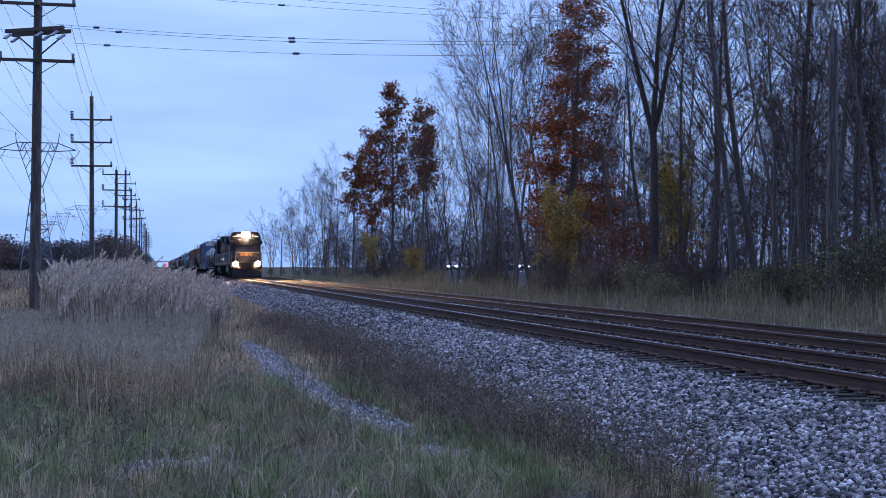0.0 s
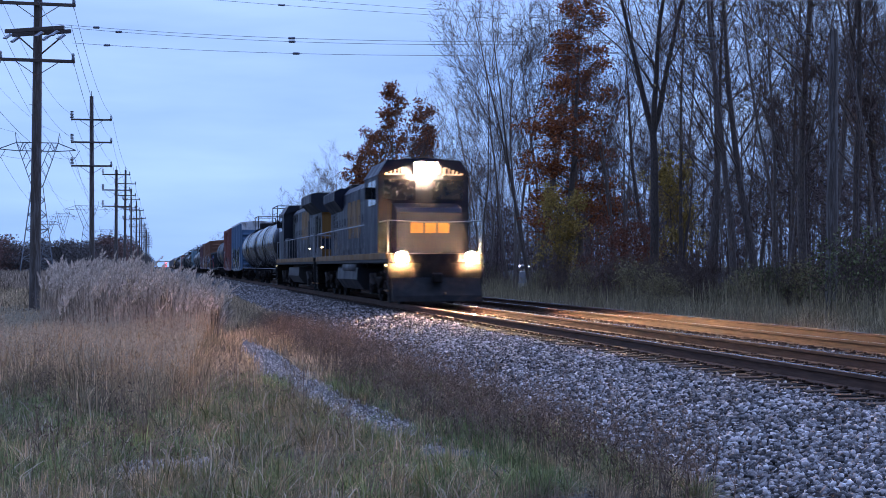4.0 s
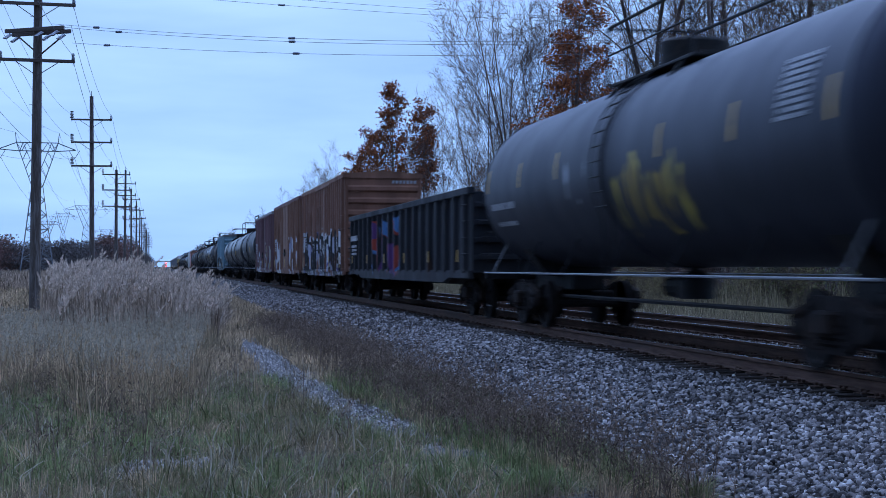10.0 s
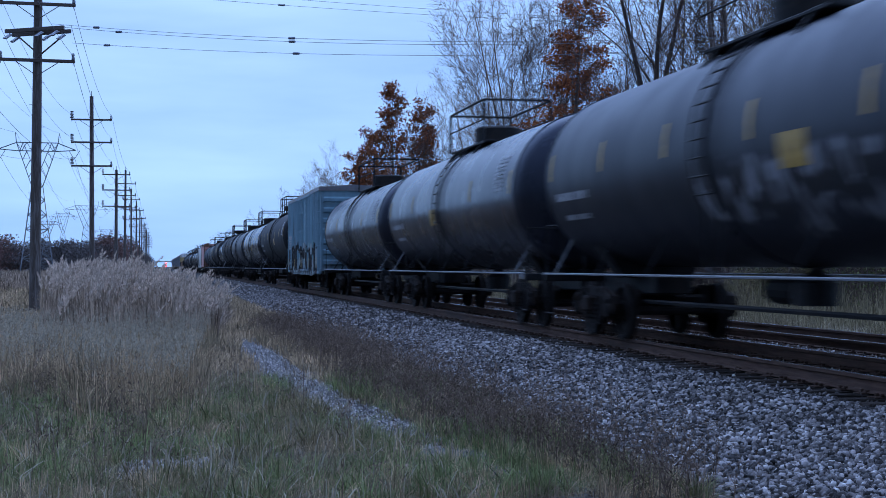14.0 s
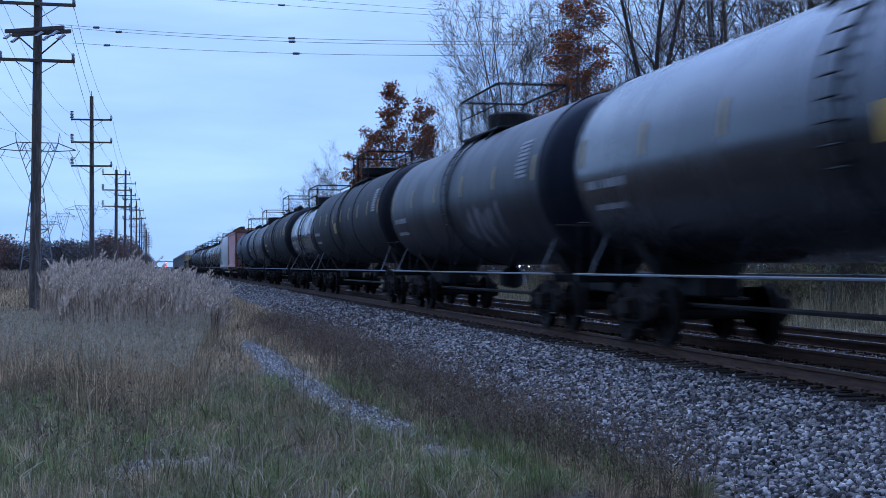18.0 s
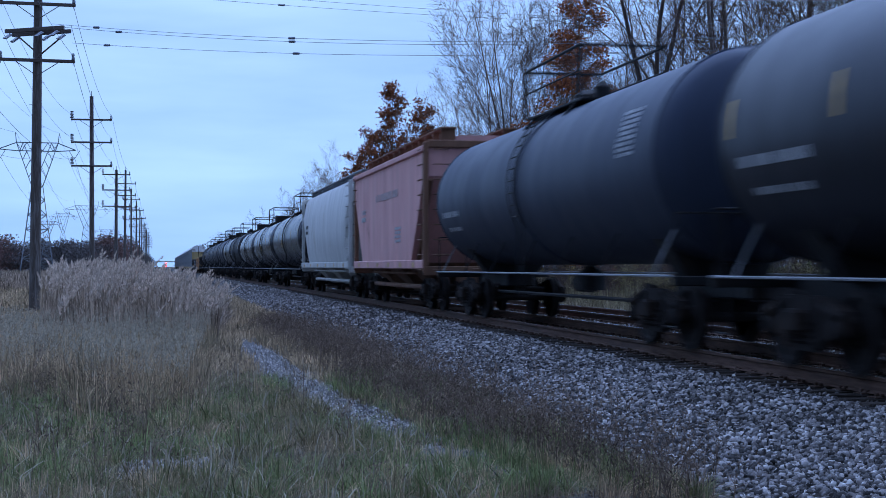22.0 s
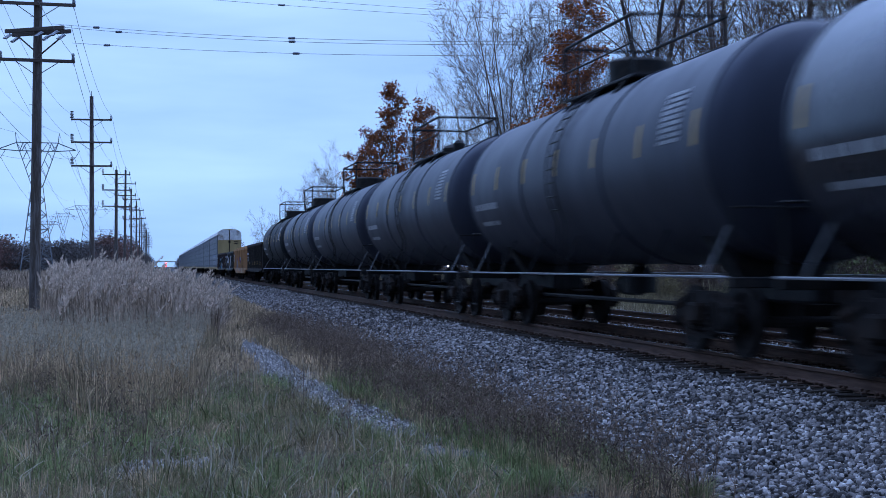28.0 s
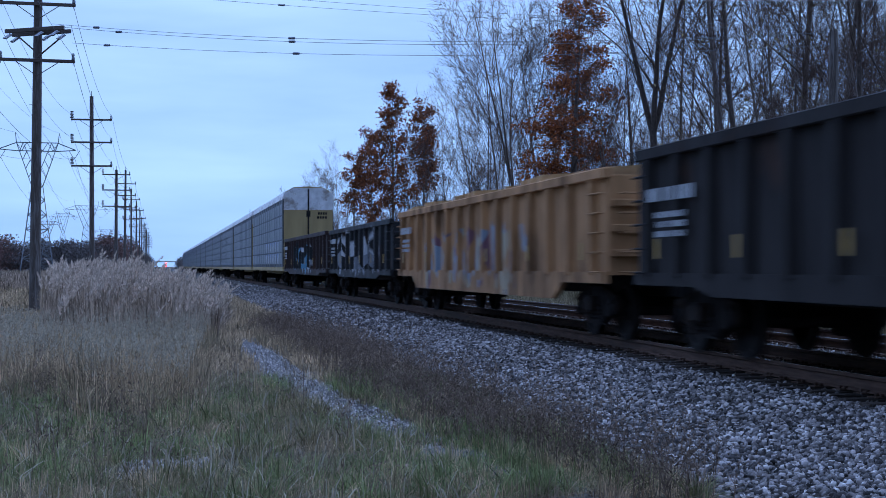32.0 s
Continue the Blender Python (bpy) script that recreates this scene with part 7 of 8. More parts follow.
def locomotive(length, hood_paint, cab_paint, wings, lit, letters, label):
    """Built with its cab towards -y."""
    car = new("locomotive")
    half = length / 2
    end = half - 0.55
    deck = 1.62
    part("underframe", Shape().box(-1.5, 1.5, -end, end, 1.30, deck - 0.02, 0.02).box(-0.5, 0.5, -end, end, 0.95, 1.32), BLACK_STEEL, car)
    for sx in (-1, 1):
        part("sill_stripe", Shape().box(*sorted((sx * 1.5, sx * 1.53)), -end + 0.1, end - 0.1, 1.42, deck, 0.005), LOCO_YELLOW, car, "dull yellow stripe along the frame")
    # fuel tank and air reservoirs
    ft = Shape().prism([(-1.42, 1.15), (-1.45, 0.72), (-1.18, 0.36), (1.18, 0.36), (1.45, 0.72), (1.42, 1.15)], -2.9, 2.9)
    part("fuel_tank", ft, TANK_PALE if wings else LOCO_GREY, car, "grey slab-sided fuel tank" if wings else "dark rounded fuel tank")
    if not wings:
        for sx in (-1, 1):
            part("air_reservoir", Shape().lathe([(-1.9, 0.05), (-1.85, 0.2), (-1.7, 0.26), (1.7, 0.26), (1.85, 0.2), (1.9, 0.05)], (sx * 1.22, -0.6, 1.16), "y", 16).mesh("air_reservoir", 40), LOCO_GREY, car, "long grey air reservoir")
    for sy in (-1, 1):
        big_truck(car, sy * (half - 4.1), TRUCK_STEEL if not wings else LOCO_TRUCK)
    # hood
    w = 0.98
    hood_top = 4.35
    y0, y1 = -end + 5.1, end - 1.25
    part("hood", Shape().prism([(-w, deck), (-w, hood_top - 0.25), (-w + 0.22, hood_top), (w - 0.22, hood_top), (w, hood_top - 0.25), (w, deck)], y0, y1), hood_paint, car)
    doors = 13
    dm = once(("hooddoor", doors, length), lambda: Shape().box(-0.03, 0.0, -0.44, 0.44, deck + 0.25, hood_top - 0.75, 0.008).box(-0.05, 0.0, 0.34, 0.39, deck + 1.2, deck + 1.5).mesh("hood_door"))
    for sx in (-1, 1):
        for i in range(doors):
            y = y0 + 0.6 + (y1 - y0 - 3.2) * (i + 0.5) / doors
            part("hood_door", dm, hood_paint, car, at=pose(sx * w, y, 0, 0, 0, 0 if sx < 0 else 180))
        for y, zz, ww, hh in ((y0 + 1.2, 3.75, 0.5, 0.55), (y0 + 2.6, 3.75, 0.4, 0.55), (y1 - 2.2, 2.9, 0.9, 1.2), (y1 - 1.0, 2.9, 0.7, 1.0)):
            g = Shape()
            for k in range(7):
                z = zz - hh / 2 + hh * (k + 0.5) / 7
                g.box(*sorted((sx * w, sx * (w + 0.03))), y - ww / 2, y + ww / 2, z - hh / 22, z + hh / 22)
            part("louvre_grille", g, BLACK_STEEL, car, "dark intake grille")
    if wings:
        prof = [(-1.0, hood_top - 0.62), (-1.5, hood_top - 0.18), (-1.5, hood_top + 0.22), (-1.2, hood_top + 0.28), (1.2, hood_top + 0.28), (1.5, hood_top + 0.22), (1.5, hood_top - 0.18), (1.0, hood_top - 0.62)]
        for sx in (-1, 1):
            for y, ww, z0, z1 in ((y1 - 1.0, 0.8, 2.1, 3.5), (y1 - 2.3, 0.9, 2.1, 3.6), (y1 - 5.6, 0.7, 2.0, 3.5), (y0 + 1.1, 1.1, 1.9, 3.9)):
                panel = Shape().box(*sorted((sx * w, sx * (w + 0.045))), y - ww / 2, y + ww / 2, z0, z1, 0.008)
                screen = part("intake_screen", panel, BLACK_STEEL, car, "tall dark intake screen")
                for k in range(7):
                    z = z0 + (z1 - z0) * (k + 0.5) / 7
                    part("slat", Shape().box(*sorted((sx * (w + 0.047), sx * (w + 0.065))), y - ww / 2 + 0.05, y + ww / 2 - 0.05, z - 0.02, z + 0.02), BLACK_STEEL, screen)
            part("cab_side_cabinet", Shape().box(*sorted((sx * 0.97, sx * 1.42)), y0 + 0.05, y0 + 1.9, deck, 2.75, 0.03), hood_paint, car, "low equipment cabinet on the walkway")
        part("radiator_wing", Shape().prism(prof, y1 - 4.6, y1 + 0.15), LOCO_GREY, car, "wide overhanging radiator housing")
    else:
        part("radiator_flare", Shape().prism([(-1.0, hood_top - 0.9), (-1.36, hood_top - 0.45), (-1.36, hood_top - 0.1), (-1.1, hood_top + 0.05), (1.1, hood_top + 0.05), (1.36, hood_top - 0.1), (1.36, hood_top - 0.45), (1.0, hood_top - 0.9)], y1 - 4.4, y1 - 0.4), hood_paint, car)
        for k in range(3):
            part("roof_fan", Shape().lathe([(0, 0.6), (0.18, 0.6), (0.2, 0.5)], (0, y1 - 3.7 + k * 1.4, hood_top + 0.04), "z", 18).mesh("roof_fan", 40), BLACK_STEEL, car)
    part("dynamic_brake_hatch", Shape().box(-0.8, 0.8, y0 + 2.0, y0 + 5.0, hood_top - 0.02, hood_top + 0.22, 0.06).lathe([(0, 0.3), (0.3, 0.22)], (0, y0 + 6.2, hood_top), "z", 12), hood_paint, car, "raised roof hatch and exhaust stack")
    rear = Shape().box(-w + 0.01, w - 0.01, y1, y1 + 0.03, deck, hood_top - 0.3, 0.01)
    rr = part("rear_wall", rear, LOCO_YELLOW, car, "yellow rear hood wall")
    part("rear_band", Shape().box(-w, w, y1 + 0.03, y1 + 0.04, 2.0, 2.5), LOCO_BLUE, rr, "dark blue band and badge shape")
    part("rear_headlight", Shape().lathe([(0, 0.14), (0.05, 0.14)], (-0.14, y1 + 0.03, 3.9), "y", 12).lathe([(0, 0.14), (0.05, 0.14)], (0.16, y1 + 0.03, 3.9), "y", 12), GLASS_DARK, rr, "unlit twin headlight")
    # cab and nose
    c0, c1 = -end + 2.0, -end + 5.1
    top = 4.66
    cab = Shape().prism([(-1.5, deck), (-1.5, top - 0.55), (-1.2, top - 0.08), (0, top), (1.2, top - 0.08), (1.5, top - 0.55), (1.5, deck)], c0, c1)
    part("cab", cab, cab_paint, car)
    part("cab_roof", Shape().prism([(-1.52, top - 0.52), (-1.22, top - 0.04), (0, top + 0.04), (1.22, top - 0.04), (1.52, top - 0.52), (1.4, top - 0.5), (0, top - 0.02), (-1.4, top - 0.5)], c0 - 0.12, c1 + 0.12), cab_paint, car)
    for sx in (-1, 1):
        for ya, yb in ((c0 + 0.45, c0 + 1.2), (c0 + 1.35, c0 + 2.1)):
            part("side_window", Shape().box(*sorted((sx * 1.49, sx * 1.515)), ya, yb, 3.2, 4.0, 0.006), GLASS_DARK, car, "dark cab side window")
        part("front_window", Shape().box(*sorted((sx * 0.28, sx * 1.3)), c0 - 0.03, c0 + 0.01, 3.35, 4.0, 0.006), GLASS_DARK, car, "dark windscreen")
        part("mirror", Shape().box(*sorted((sx * 1.52, sx * 1.75)), c0 + 1.2, c0 + 1.25, 3.4, 3.8, 0.01), BLACK_STEEL, car)
    nose = Shape().prism([(c0 + 0.05, deck), (c0 + 0.05, 3.25), (-end + 1.15, 3.05), (-end + 1.0, 2.9), (-end + 0.95, deck)], -1.05, 1.05, "x")
    part("nose", nose, LOCO_BLUE, car, "dark blue short nose")
    part("nose_badge", Shape().box(-0.62, -0.22, -end + 0.94, -end + 0.955, 2.25, 2.6, 0.005).box(-0.15, 0.2, -end + 0.94, -end + 0.955, 2.25, 2.6, 0.005).box(0.27, 0.62, -end + 0.94, -end + 0.955, 2.25, 2.6, 0.005), LOCO_YELLOW, car, "dull yellow badge shapes")
    lamp = LAMP_ON if lit else GLASS_DARK
    hb = part("headlight_housing", Shape().box(-0.38, 0.38, c0 - 0.12, c0 + 0.05, 4.18, 4.52, 0.03), BLACK_STEEL, car)
    for sx in (-0.18, 0.18):
        # plates added before flush lamps, only to keep their light off the nose
        part("headlight_shroud", Shape().box(sx - 0.2, sx + 0.2, c0 - 0.50, c0 - 0.12, 4.54, 4.56).box(sx - 0.21, sx - 0.19, c0 - 0.5, c0 - 0.12, 4.13, 4.55).box(sx + 0.19, sx + 0.21, c0 - 0.5, c0 - 0.12, 4.13, 4.55).box(sx - 0.2, sx + 0.2, c0 - 0.55, c0 - 0.12, 4.13, 4.15), BLACK_STEEL, hb)
        part("headlight", Shape().lathe([(-0.03, 0.17), (0, 0.20)], (sx, c0 - 0.13, 4.35), "y", 14), lamp, hb, "lit headlight" if lit else "unlit headlight")
    for sx in (-0.95, 0.95):
        nb = part("number_board", Shape().box(sx - 0.32, sx + 0.32, c0 - 0.06, c0 + 0.02, 4.15, 4.40, 0.01), BOARD_ON if lit else PALE_PAINT, car, "lit number board")
        bars = Shape()
        for k in range(4):
            bars.box(sx - 0.24 + k * 0.13, sx - 0.16 + k * 0.13, c0 - 0.067, c0 - 0.058, 4.19, 4.36)
        part("number_bars", bars, BLACK_STEEL, nb)
    pl = Shape().prism([(-1.45, 0.12), (-1.5, 1.3), (1.5, 1.3), (1.45, 0.12)], -end - 0.02, -end + 0.08)
    pl.prism([(-end - 0.45, 0.12), (-end - 0.40, 0.3), (-end - 0.05, 0.85), (-end, 0.85), (-end, 0.12)], -1.4, 1.4, "x")
    part("pilot", pl, BLACK_STEEL, car, "black pilot with snow plough")
    part("rear_pilot", Shape().prism([(-1.45, 0.2), (-1.5, 1.3), (1.5, 1.3), (1.45, 0.2)], end - 0.08, end + 0.02), BLACK_STEEL, car)
    for sx in (-1.1, 1.1):
        dh = part("ditch_light_housing", Shape().box(sx - 0.17, sx + 0.17, -end - 0.14, -end + 0.02, 1.32, 1.62, 0.03), BLACK_STEEL, car)
        # four plates added round the lamp to block its sideways light
        hood = Shape()
        for a in (-1, 1):
            hood.box(sx + a * 0.20 - 0.01, sx + a * 0.20 + 0.01, -end - 0.34, -end - 0.12, 1.26, 1.68)
            hood.box(sx - 0.21, sx + 0.21, -end - 0.34, -end - 0.12, 1.47 + a * 0.20 - 0.01, 1.47 + a * 0.20 + 0.01)
        part("light_hood", hood, BLACK_STEEL, dh)
        part("ditch_light", Shape().lathe([(-0.03, 0.15), (0, 0.18)], (sx, -end - 0.15, 1.47), "y", 14), DITCH_ON if lit else GLASS_DARK, dh, "lit ditch light" if lit else "unlit ditch light")
        part("marker_light", Shape().box(sx * 1.33 - 0.03, sx * 1.33 + 0.03, end - 2.2, end - 1.9, 2.0, 2.06), MARKER_ON, car, "small glowing step light")
        part("step_light", Shape().box(sx * 1.36 - 0.02, sx * 1.36 + 0.02, -end + 0.3, -end + 0.5, 1.2, 1.25), MARKER_ON, car, "small glowing step light")
    # handrails and steps
    for sx in (-1, 1):
        rail = Shape()
        k = 11
        zs = deck + 1.0
        for i in range(k):
            y = c1 + 0.2 + (end - 0.3 - c1 - 0.2) * i / (k - 1)
            rail.bar((sx * 1.46, y, deck), (sx * 1.46, y, zs), 0.02, 5)
        rail.bar((sx * 1.46, c1 + 0.2, zs), (sx * 1.46, end - 0.3, zs), 0.026, 6)
        rail.pipe([(sx * 1.46, -end + 0.2, deck), (sx * 1.46, -end + 0.2, zs), (sx * 1.46, c0 - 0.1, zs)], 0.022, 6)
        part("handrail", rail, BRIGHT_BAR, car, "worn grey walkway handrail")
        for sy in (-1, 1):
            st = Shape()
            for j in range(4):
                z = 0.42 + j * 0.29
                st.box(*sorted((sx * 1.05, sx * 1.5)), *sorted((sy * (end - 0.05), sy * (end - 0.55))), z, z + 0.04)
            st.box(*sorted((sx * 1.46, sx * 1.5)), *sorted((sy * (end - 0.55), sy * (end - 0.6))), 0.4, 1.4)
            part("step_well", st, TRUCK_STEEL, car, "dark step well")
            part("step_edge", Shape().box(*sorted((sx * 1.42, sx * 1.51)), *sorted((sy * (end - 0.05), sy * (end - 0.58))), 0.42, 0.47), LOCO_YELLOW, car, "dull yellow step edge")
    for sy in (-1, 1):
        part("end_railing", Shape().pipe([(-1.46, sy * (end - 0.1), deck), (-1.46, sy * (end - 0.1), deck + 1), (-0.4, sy * (end - 0.1), deck + 0.95), (0.4, sy * (end - 0.1), deck + 0.95), (1.46, sy * (end - 0.1), deck + 1), (1.46, sy * (end - 0.1), deck)], 0.022, 6), BRIGHT_BAR, car)
    add_couplers(car, half)
    part("horn", Shape().bar((0.3, c1 + 0.6, hood_top + 0.1), (0.3, c1 - 0.1, hood_top + 0.35), 0.03, 6, 0.1).box(0.2, 0.4, c1 + 0.5, c1 + 0.7, hood_top, hood_top + 0.15), BLACK_STEEL, car)
    # big badge on the hood: three plain yellow shapes
    for sx in (-1, 1):
        x0, x1 = sorted((sx * (w + 0.032), sx * (w + 0.04)))
        yc, zc = letters
        for a, b in ((-1.85, -0.72), (-0.55, 0.55), (0.72, 1.85)):
            part("badge_shape", Shape().prism([(yc + a + 0.18, zc - 0.72), (yc + b - 0.18, zc - 0.72), (yc + b, zc - 0.5), (yc + b, zc + 0.5), (yc + b - 0.18, zc + 0.72), (yc + a + 0.18, zc + 0.72), (yc + a, zc + 0.5), (yc + a, zc - 0.5)], x0, x1, "x"), LOCO_YELLOW, car, "plain yellow badge shape")
    return tagged(car, label, "locomotive", "locomotives of the freight train")


LOCO_TRUCK = surf("grey_loco_truck", (0.034, 0.030, 0.029), 0.85, spec=0.1, var=0.35, scale=5, bump=0.3, second=(0.03, 0.027, 0.025), scale2=2)



# ---- a back road with waiting cars, glimpsed through the wood, and small lineside things ----
CAR_PAINT = surf("dark_car_paint", (0.06, 0.065, 0.075), 0.3, var=0.1, bump=0)
CAR_LIGHT = glow("car_headlight", (0.9, 0.95, 1.0), 90.0)
SIGNAL_RED = glow("red_signal_lamp", (1.0, 0.05, 0.06), 22.0)
ROAD_GREY = surf("old_asphalt", (0.055, 0.055, 0.058), 0.9, var=0.3, scale=3, bump=0.2)


def parked_car(x, y, z, turn, tall, label):
    car = new("car")
    h = 1.75 if tall else 1.45
    part("body", Shape().prism([(-2.2, 0.32), (-2.25, 0.7), (-1.2, 0.92), (2.2, 0.95), (2.25, 0.35)], -0.88, 0.88, "x"), CAR_PAINT, car)
    part("cabin", Shape().prism([(-1.2, 0.9), (-0.4, h), (1.5, h), (2.1, 0.92)], -0.76, 0.76, "x"), GLASS_DARK, car, "dark glazed cabin")
    part("roof", Shape().box(-0.74, 0.74, -0.4, 1.5, h, h + 0.04, 0.01), CAR_PAINT, car)
    for sx in (-0.62, 0.62):
        part("headlight", Shape().box(sx - 0.16, sx + 0.16, -2.27, -2.2, 0.6, 0.74, 0.02), CAR_LIGHT, car, "lit white headlight")
        for sy in (-1.35, 1.35):
            part("wheel", Shape().lathe([(-0.1, 0.28), (-0.1, 0.33), (0.1, 0.33), (0.1, 0.28)], (sx * 1.25, sy, 0.33), "x", 14), BLACK_STEEL, car)
    car.matrix_world = pose(x, y, z, 0, 0, turn)
    tagged(car, label, "car", "cars on the back road")


def build_lineside():
    tagged(part("road_surface", Shape().prism([(43.5, -1.2), (44.5, 0.55), (51.5, 0.55), (52.5, -1.2)], 60, 420), ROAD_GREY, None), "raised back road of old asphalt behind the wood", "road", kind="structure")
    parked_car(46, lateral(46, 801 - 283), 0.55, -12, False, "dark car with lit headlights waiting on the back road")
    parked_car(47, lateral(47, 926 - 283), 0.55, -14, True, "dark tall car with lit headlights waiting on the back road")
    parked_car(48, lateral(48, 880 - 283), 0.55, 78, True, "dark car standing across the back road")
    mast = tagged(new("signal_mast"), "far railway signal mast showing two red lamps", "railway signal")
    part("mast", Shape().bar((0, 0, -0.7), (0, 0, 3.6), 0.09, 8), GALV, mast)
    for z in (1.3, 2.9):
        hd = part("signal_head", Shape().box(-0.45, 0.45, -0.15, 0.1, z - 0.6, z + 0.6, 0.03), BLACK_STEEL, mast)
        part("signal_lamp", Shape().lathe([(-0.18, 0.30), (-0.15, 0.32)], (0, 0, z), "y", 12), SIGNAL_RED, hd, "glowing red lamp")
    mast.matrix_world = pose(2.6, 640, 0)
    gantry = tagged(new("signal_bridge"), "distant pale footbridge-like gantry spanning the line", "gantry")
    part("beam", Shape().box(-6, 17, -0.5, 0.5, 5.6, 6.6, 0.05), GALV, gantry)
    for x in (-6, 17):
        part("post", Shape().box(x - 0.3, x + 0.3, -0.3, 0.3, -0.9, 5.6), GALV, gantry)
    gantry.matrix_world = pose(0, 1500, 0)
    for i, (x, y, turn) in enumerate(((4.5, 205, -1.0), (4.9, 214, -0.6))):
        spare = tagged(new("spare_rail", rail_shape(0, 0, 42).mesh("spare_rail")), "rusty spare rail lying on the ballast shoulder", "rail", "spare rails")
        spare.data.materials.append(RAIL_STEEL)
        spare.matrix_world = pose(x, y, bed_z(x) + 0.24, 0, 0, turn)


build_lineside()

# ---- the train, front to rear: each car is keyed along the near track ----
W, K_, G_ = (0.62, 0.62, 0.64), (0.02, 0.02, 0.022), (0.28, 0.29, 0.32)
TANK_BLACK = freight_paint("tank_black", (0.010, 0.0095, 0.011), 0.6, sheen=(0.72, 0.80, 1.0), rust_at=(0.64, 0.85), spec=0.2, relief=0.015, rust=(0.03, 0.02, 0.016), soil=(0.016, 0.014, 0.013), wear=0.08, streak=0.3, grime=0.4)
TANK_GREY = freight_paint("tank_faded_black", (0.012, 0.0125, 0.018), 0.26, sheen=(0.72, 0.80, 1.0), rust_at=(0.66, 0.85), spec=0.42, relief=0.015, rust=(0.03, 0.02, 0.016), soil=(0.016, 0.014, 0.013), wear=0.08, streak=0.3, grime=0.4)
TANK_SLATE = freight_paint("tank_slate", (0.028, 0.030, 0.042), 0.48, sheen=(0.72, 0.80, 1.0), rust_at=(0.66, 0.85), spec=0.3, relief=0.015, rust=(0.03, 0.02, 0.016), soil=(0.016, 0.014, 0.013), wear=0.08, streak=0.22, grime=0.4)
TANK_BLUEGREY = freight_paint("tank_bluegrey", (0.030, 0.037, 0.056), 0.5, sheen=(0.72, 0.80, 1.0), spec=0.2, relief=0.015, rust=(0.03, 0.02, 0.016), soil=(0.02, 0.018, 0.016), wear=0.08, rust_at=(0.66, 0.85), streak=0.15, grime=0.5)
TANK_SILVER = freight_paint("tank_silver", (0.022, 0.025, 0.032), 0.18, sheen=(0.72, 0.80, 1.0), spec=0.75, relief=0.015, rust=(0.03, 0.02, 0.016), soil=(0.02, 0.018, 0.016), wear=0.08, rust_at=(0.66, 0.85), streak=0.2, grime=0.7)
TANK_GLOSS = freight_paint("tank_glossy_black", (0.008, 0.0085, 0.013), 0.23, sheen=(0.72, 0.80, 1.0), rust_at=(0.68, 0.9), spec=0.6, relief=0.015, rust=(0.03, 0.02, 0.016), soil=(0.016, 0.014, 0.013), wear=0.08, streak=0.3, grime=0.5)
TANK_NAVY = freight_paint("tank_worn_black", (0.011, 0.0125, 0.019), 0.4, sheen=(0.72, 0.80, 1.0), rust_at=(0.66, 0.85), spec=0.2, relief=0.015, rust=(0.03, 0.02, 0.016), soil=(0.016, 0.014, 0.013), wear=0.08, streak=0.3, grime=0.4,
                          tags=[(-5.2, -1.2, 1.7, 2.5, 1.5, 13, ((0.10, 0.10, 0.12), (0.16, 0.16, 0.18)))])
TANK_YTAG = freight_paint("tank_yellow_tag", (0.022, 0.023, 0.030), 0.5, sheen=(0.72, 0.80, 1.0), rust_at=(0.66, 0.85), spec=0.32, relief=0.015, rust=(0.03, 0.02, 0.016), soil=(0.016, 0.014, 0.013), wear=0.08, streak=0.25, grime=0.4,
                          tags=[(-3.6, -0.4, 1.75, 2.6, 1.6, 3, ((0.30, 0.21, 0.03), (0.42, 0.32, 0.05), (0.25, 0.17, 0.03))), (1.0, 2.0, 2.3, 3.0, 1.8, 6, ((0.12, 0.12, 0.13), G_))])
TANK_WTAG = freight_paint("tank_white_tag", (0.014, 0.015, 0.020), 0.42, sheen=(0.72, 0.80, 1.0), rust_at=(0.66, 0.85), spec=0.25, relief=0.015, rust=(0.03, 0.02, 0.016), soil=(0.016, 0.014, 0.013), wear=0.08, streak=0.25, grime=0.4,
                          tags=[(-4.5, 0.5, 1.75, 2.4, 2.2, 9, (K_, (0.12, 0.12, 0.13), (0.24, 0.24, 0.26)))])
BOX_BLUE = freight_paint("boxcar_blue", (0.088, 0.162, 0.265), 0.5, rust_at=(0.66, 0.85), streak=0.22, grime=0.3,
                         tags=[(-7.2, 6.5, 0.62, 2.75, 2.0, 1, (W, K_, W, G_, (0.16, 0.26, 0.05), K_, W))])
BOX_RED = freight_paint("boxcar_red", (0.19, 0.056, 0.044), 0.6, rust_at=(0.60, 0.78), streak=0.25, grime=0.35,
                        tags=[(-6.8, 1.0, 0.62, 2.1, 1.6, 5, (G_, (0.22, 0.12, 0.12), (0.34, 0.3, 0.32))), (1.5, 7.0, 0.62, 2.0, 1.8, 7, ((0.14, 0.18, 0.34), G_, (0.3, 0.15, 0.15)))])
BOX_BROWN = freight_paint("boxcar_brown", (0.20, 0.094, 0.060), 0.65, rust_at=(0.55, 0.75), streak=0.25, grime=0.3,
                          tags=[(-7.4, 7.4, 0.62, 2.55, 1.7, 2, (W, K_, W, (0.16, 0.14, 0.33), W, K_, (0.4, 0.4, 0.5)))])
BOX_RUST = freight_paint("boxcar_rust", (0.20, 0.098, 0.062), 0.7, rust_at=(0.52, 0.72), streak=0.3, grime=0.3,
                         tags=[(-6.8, -2.4, 0.62, 2.6, 1.3, 12, (W, (0.3, 0.3, 0.4), W)), (3.0, 6.5, 0.62, 2.6, 1.3, 15, (G_, W))])
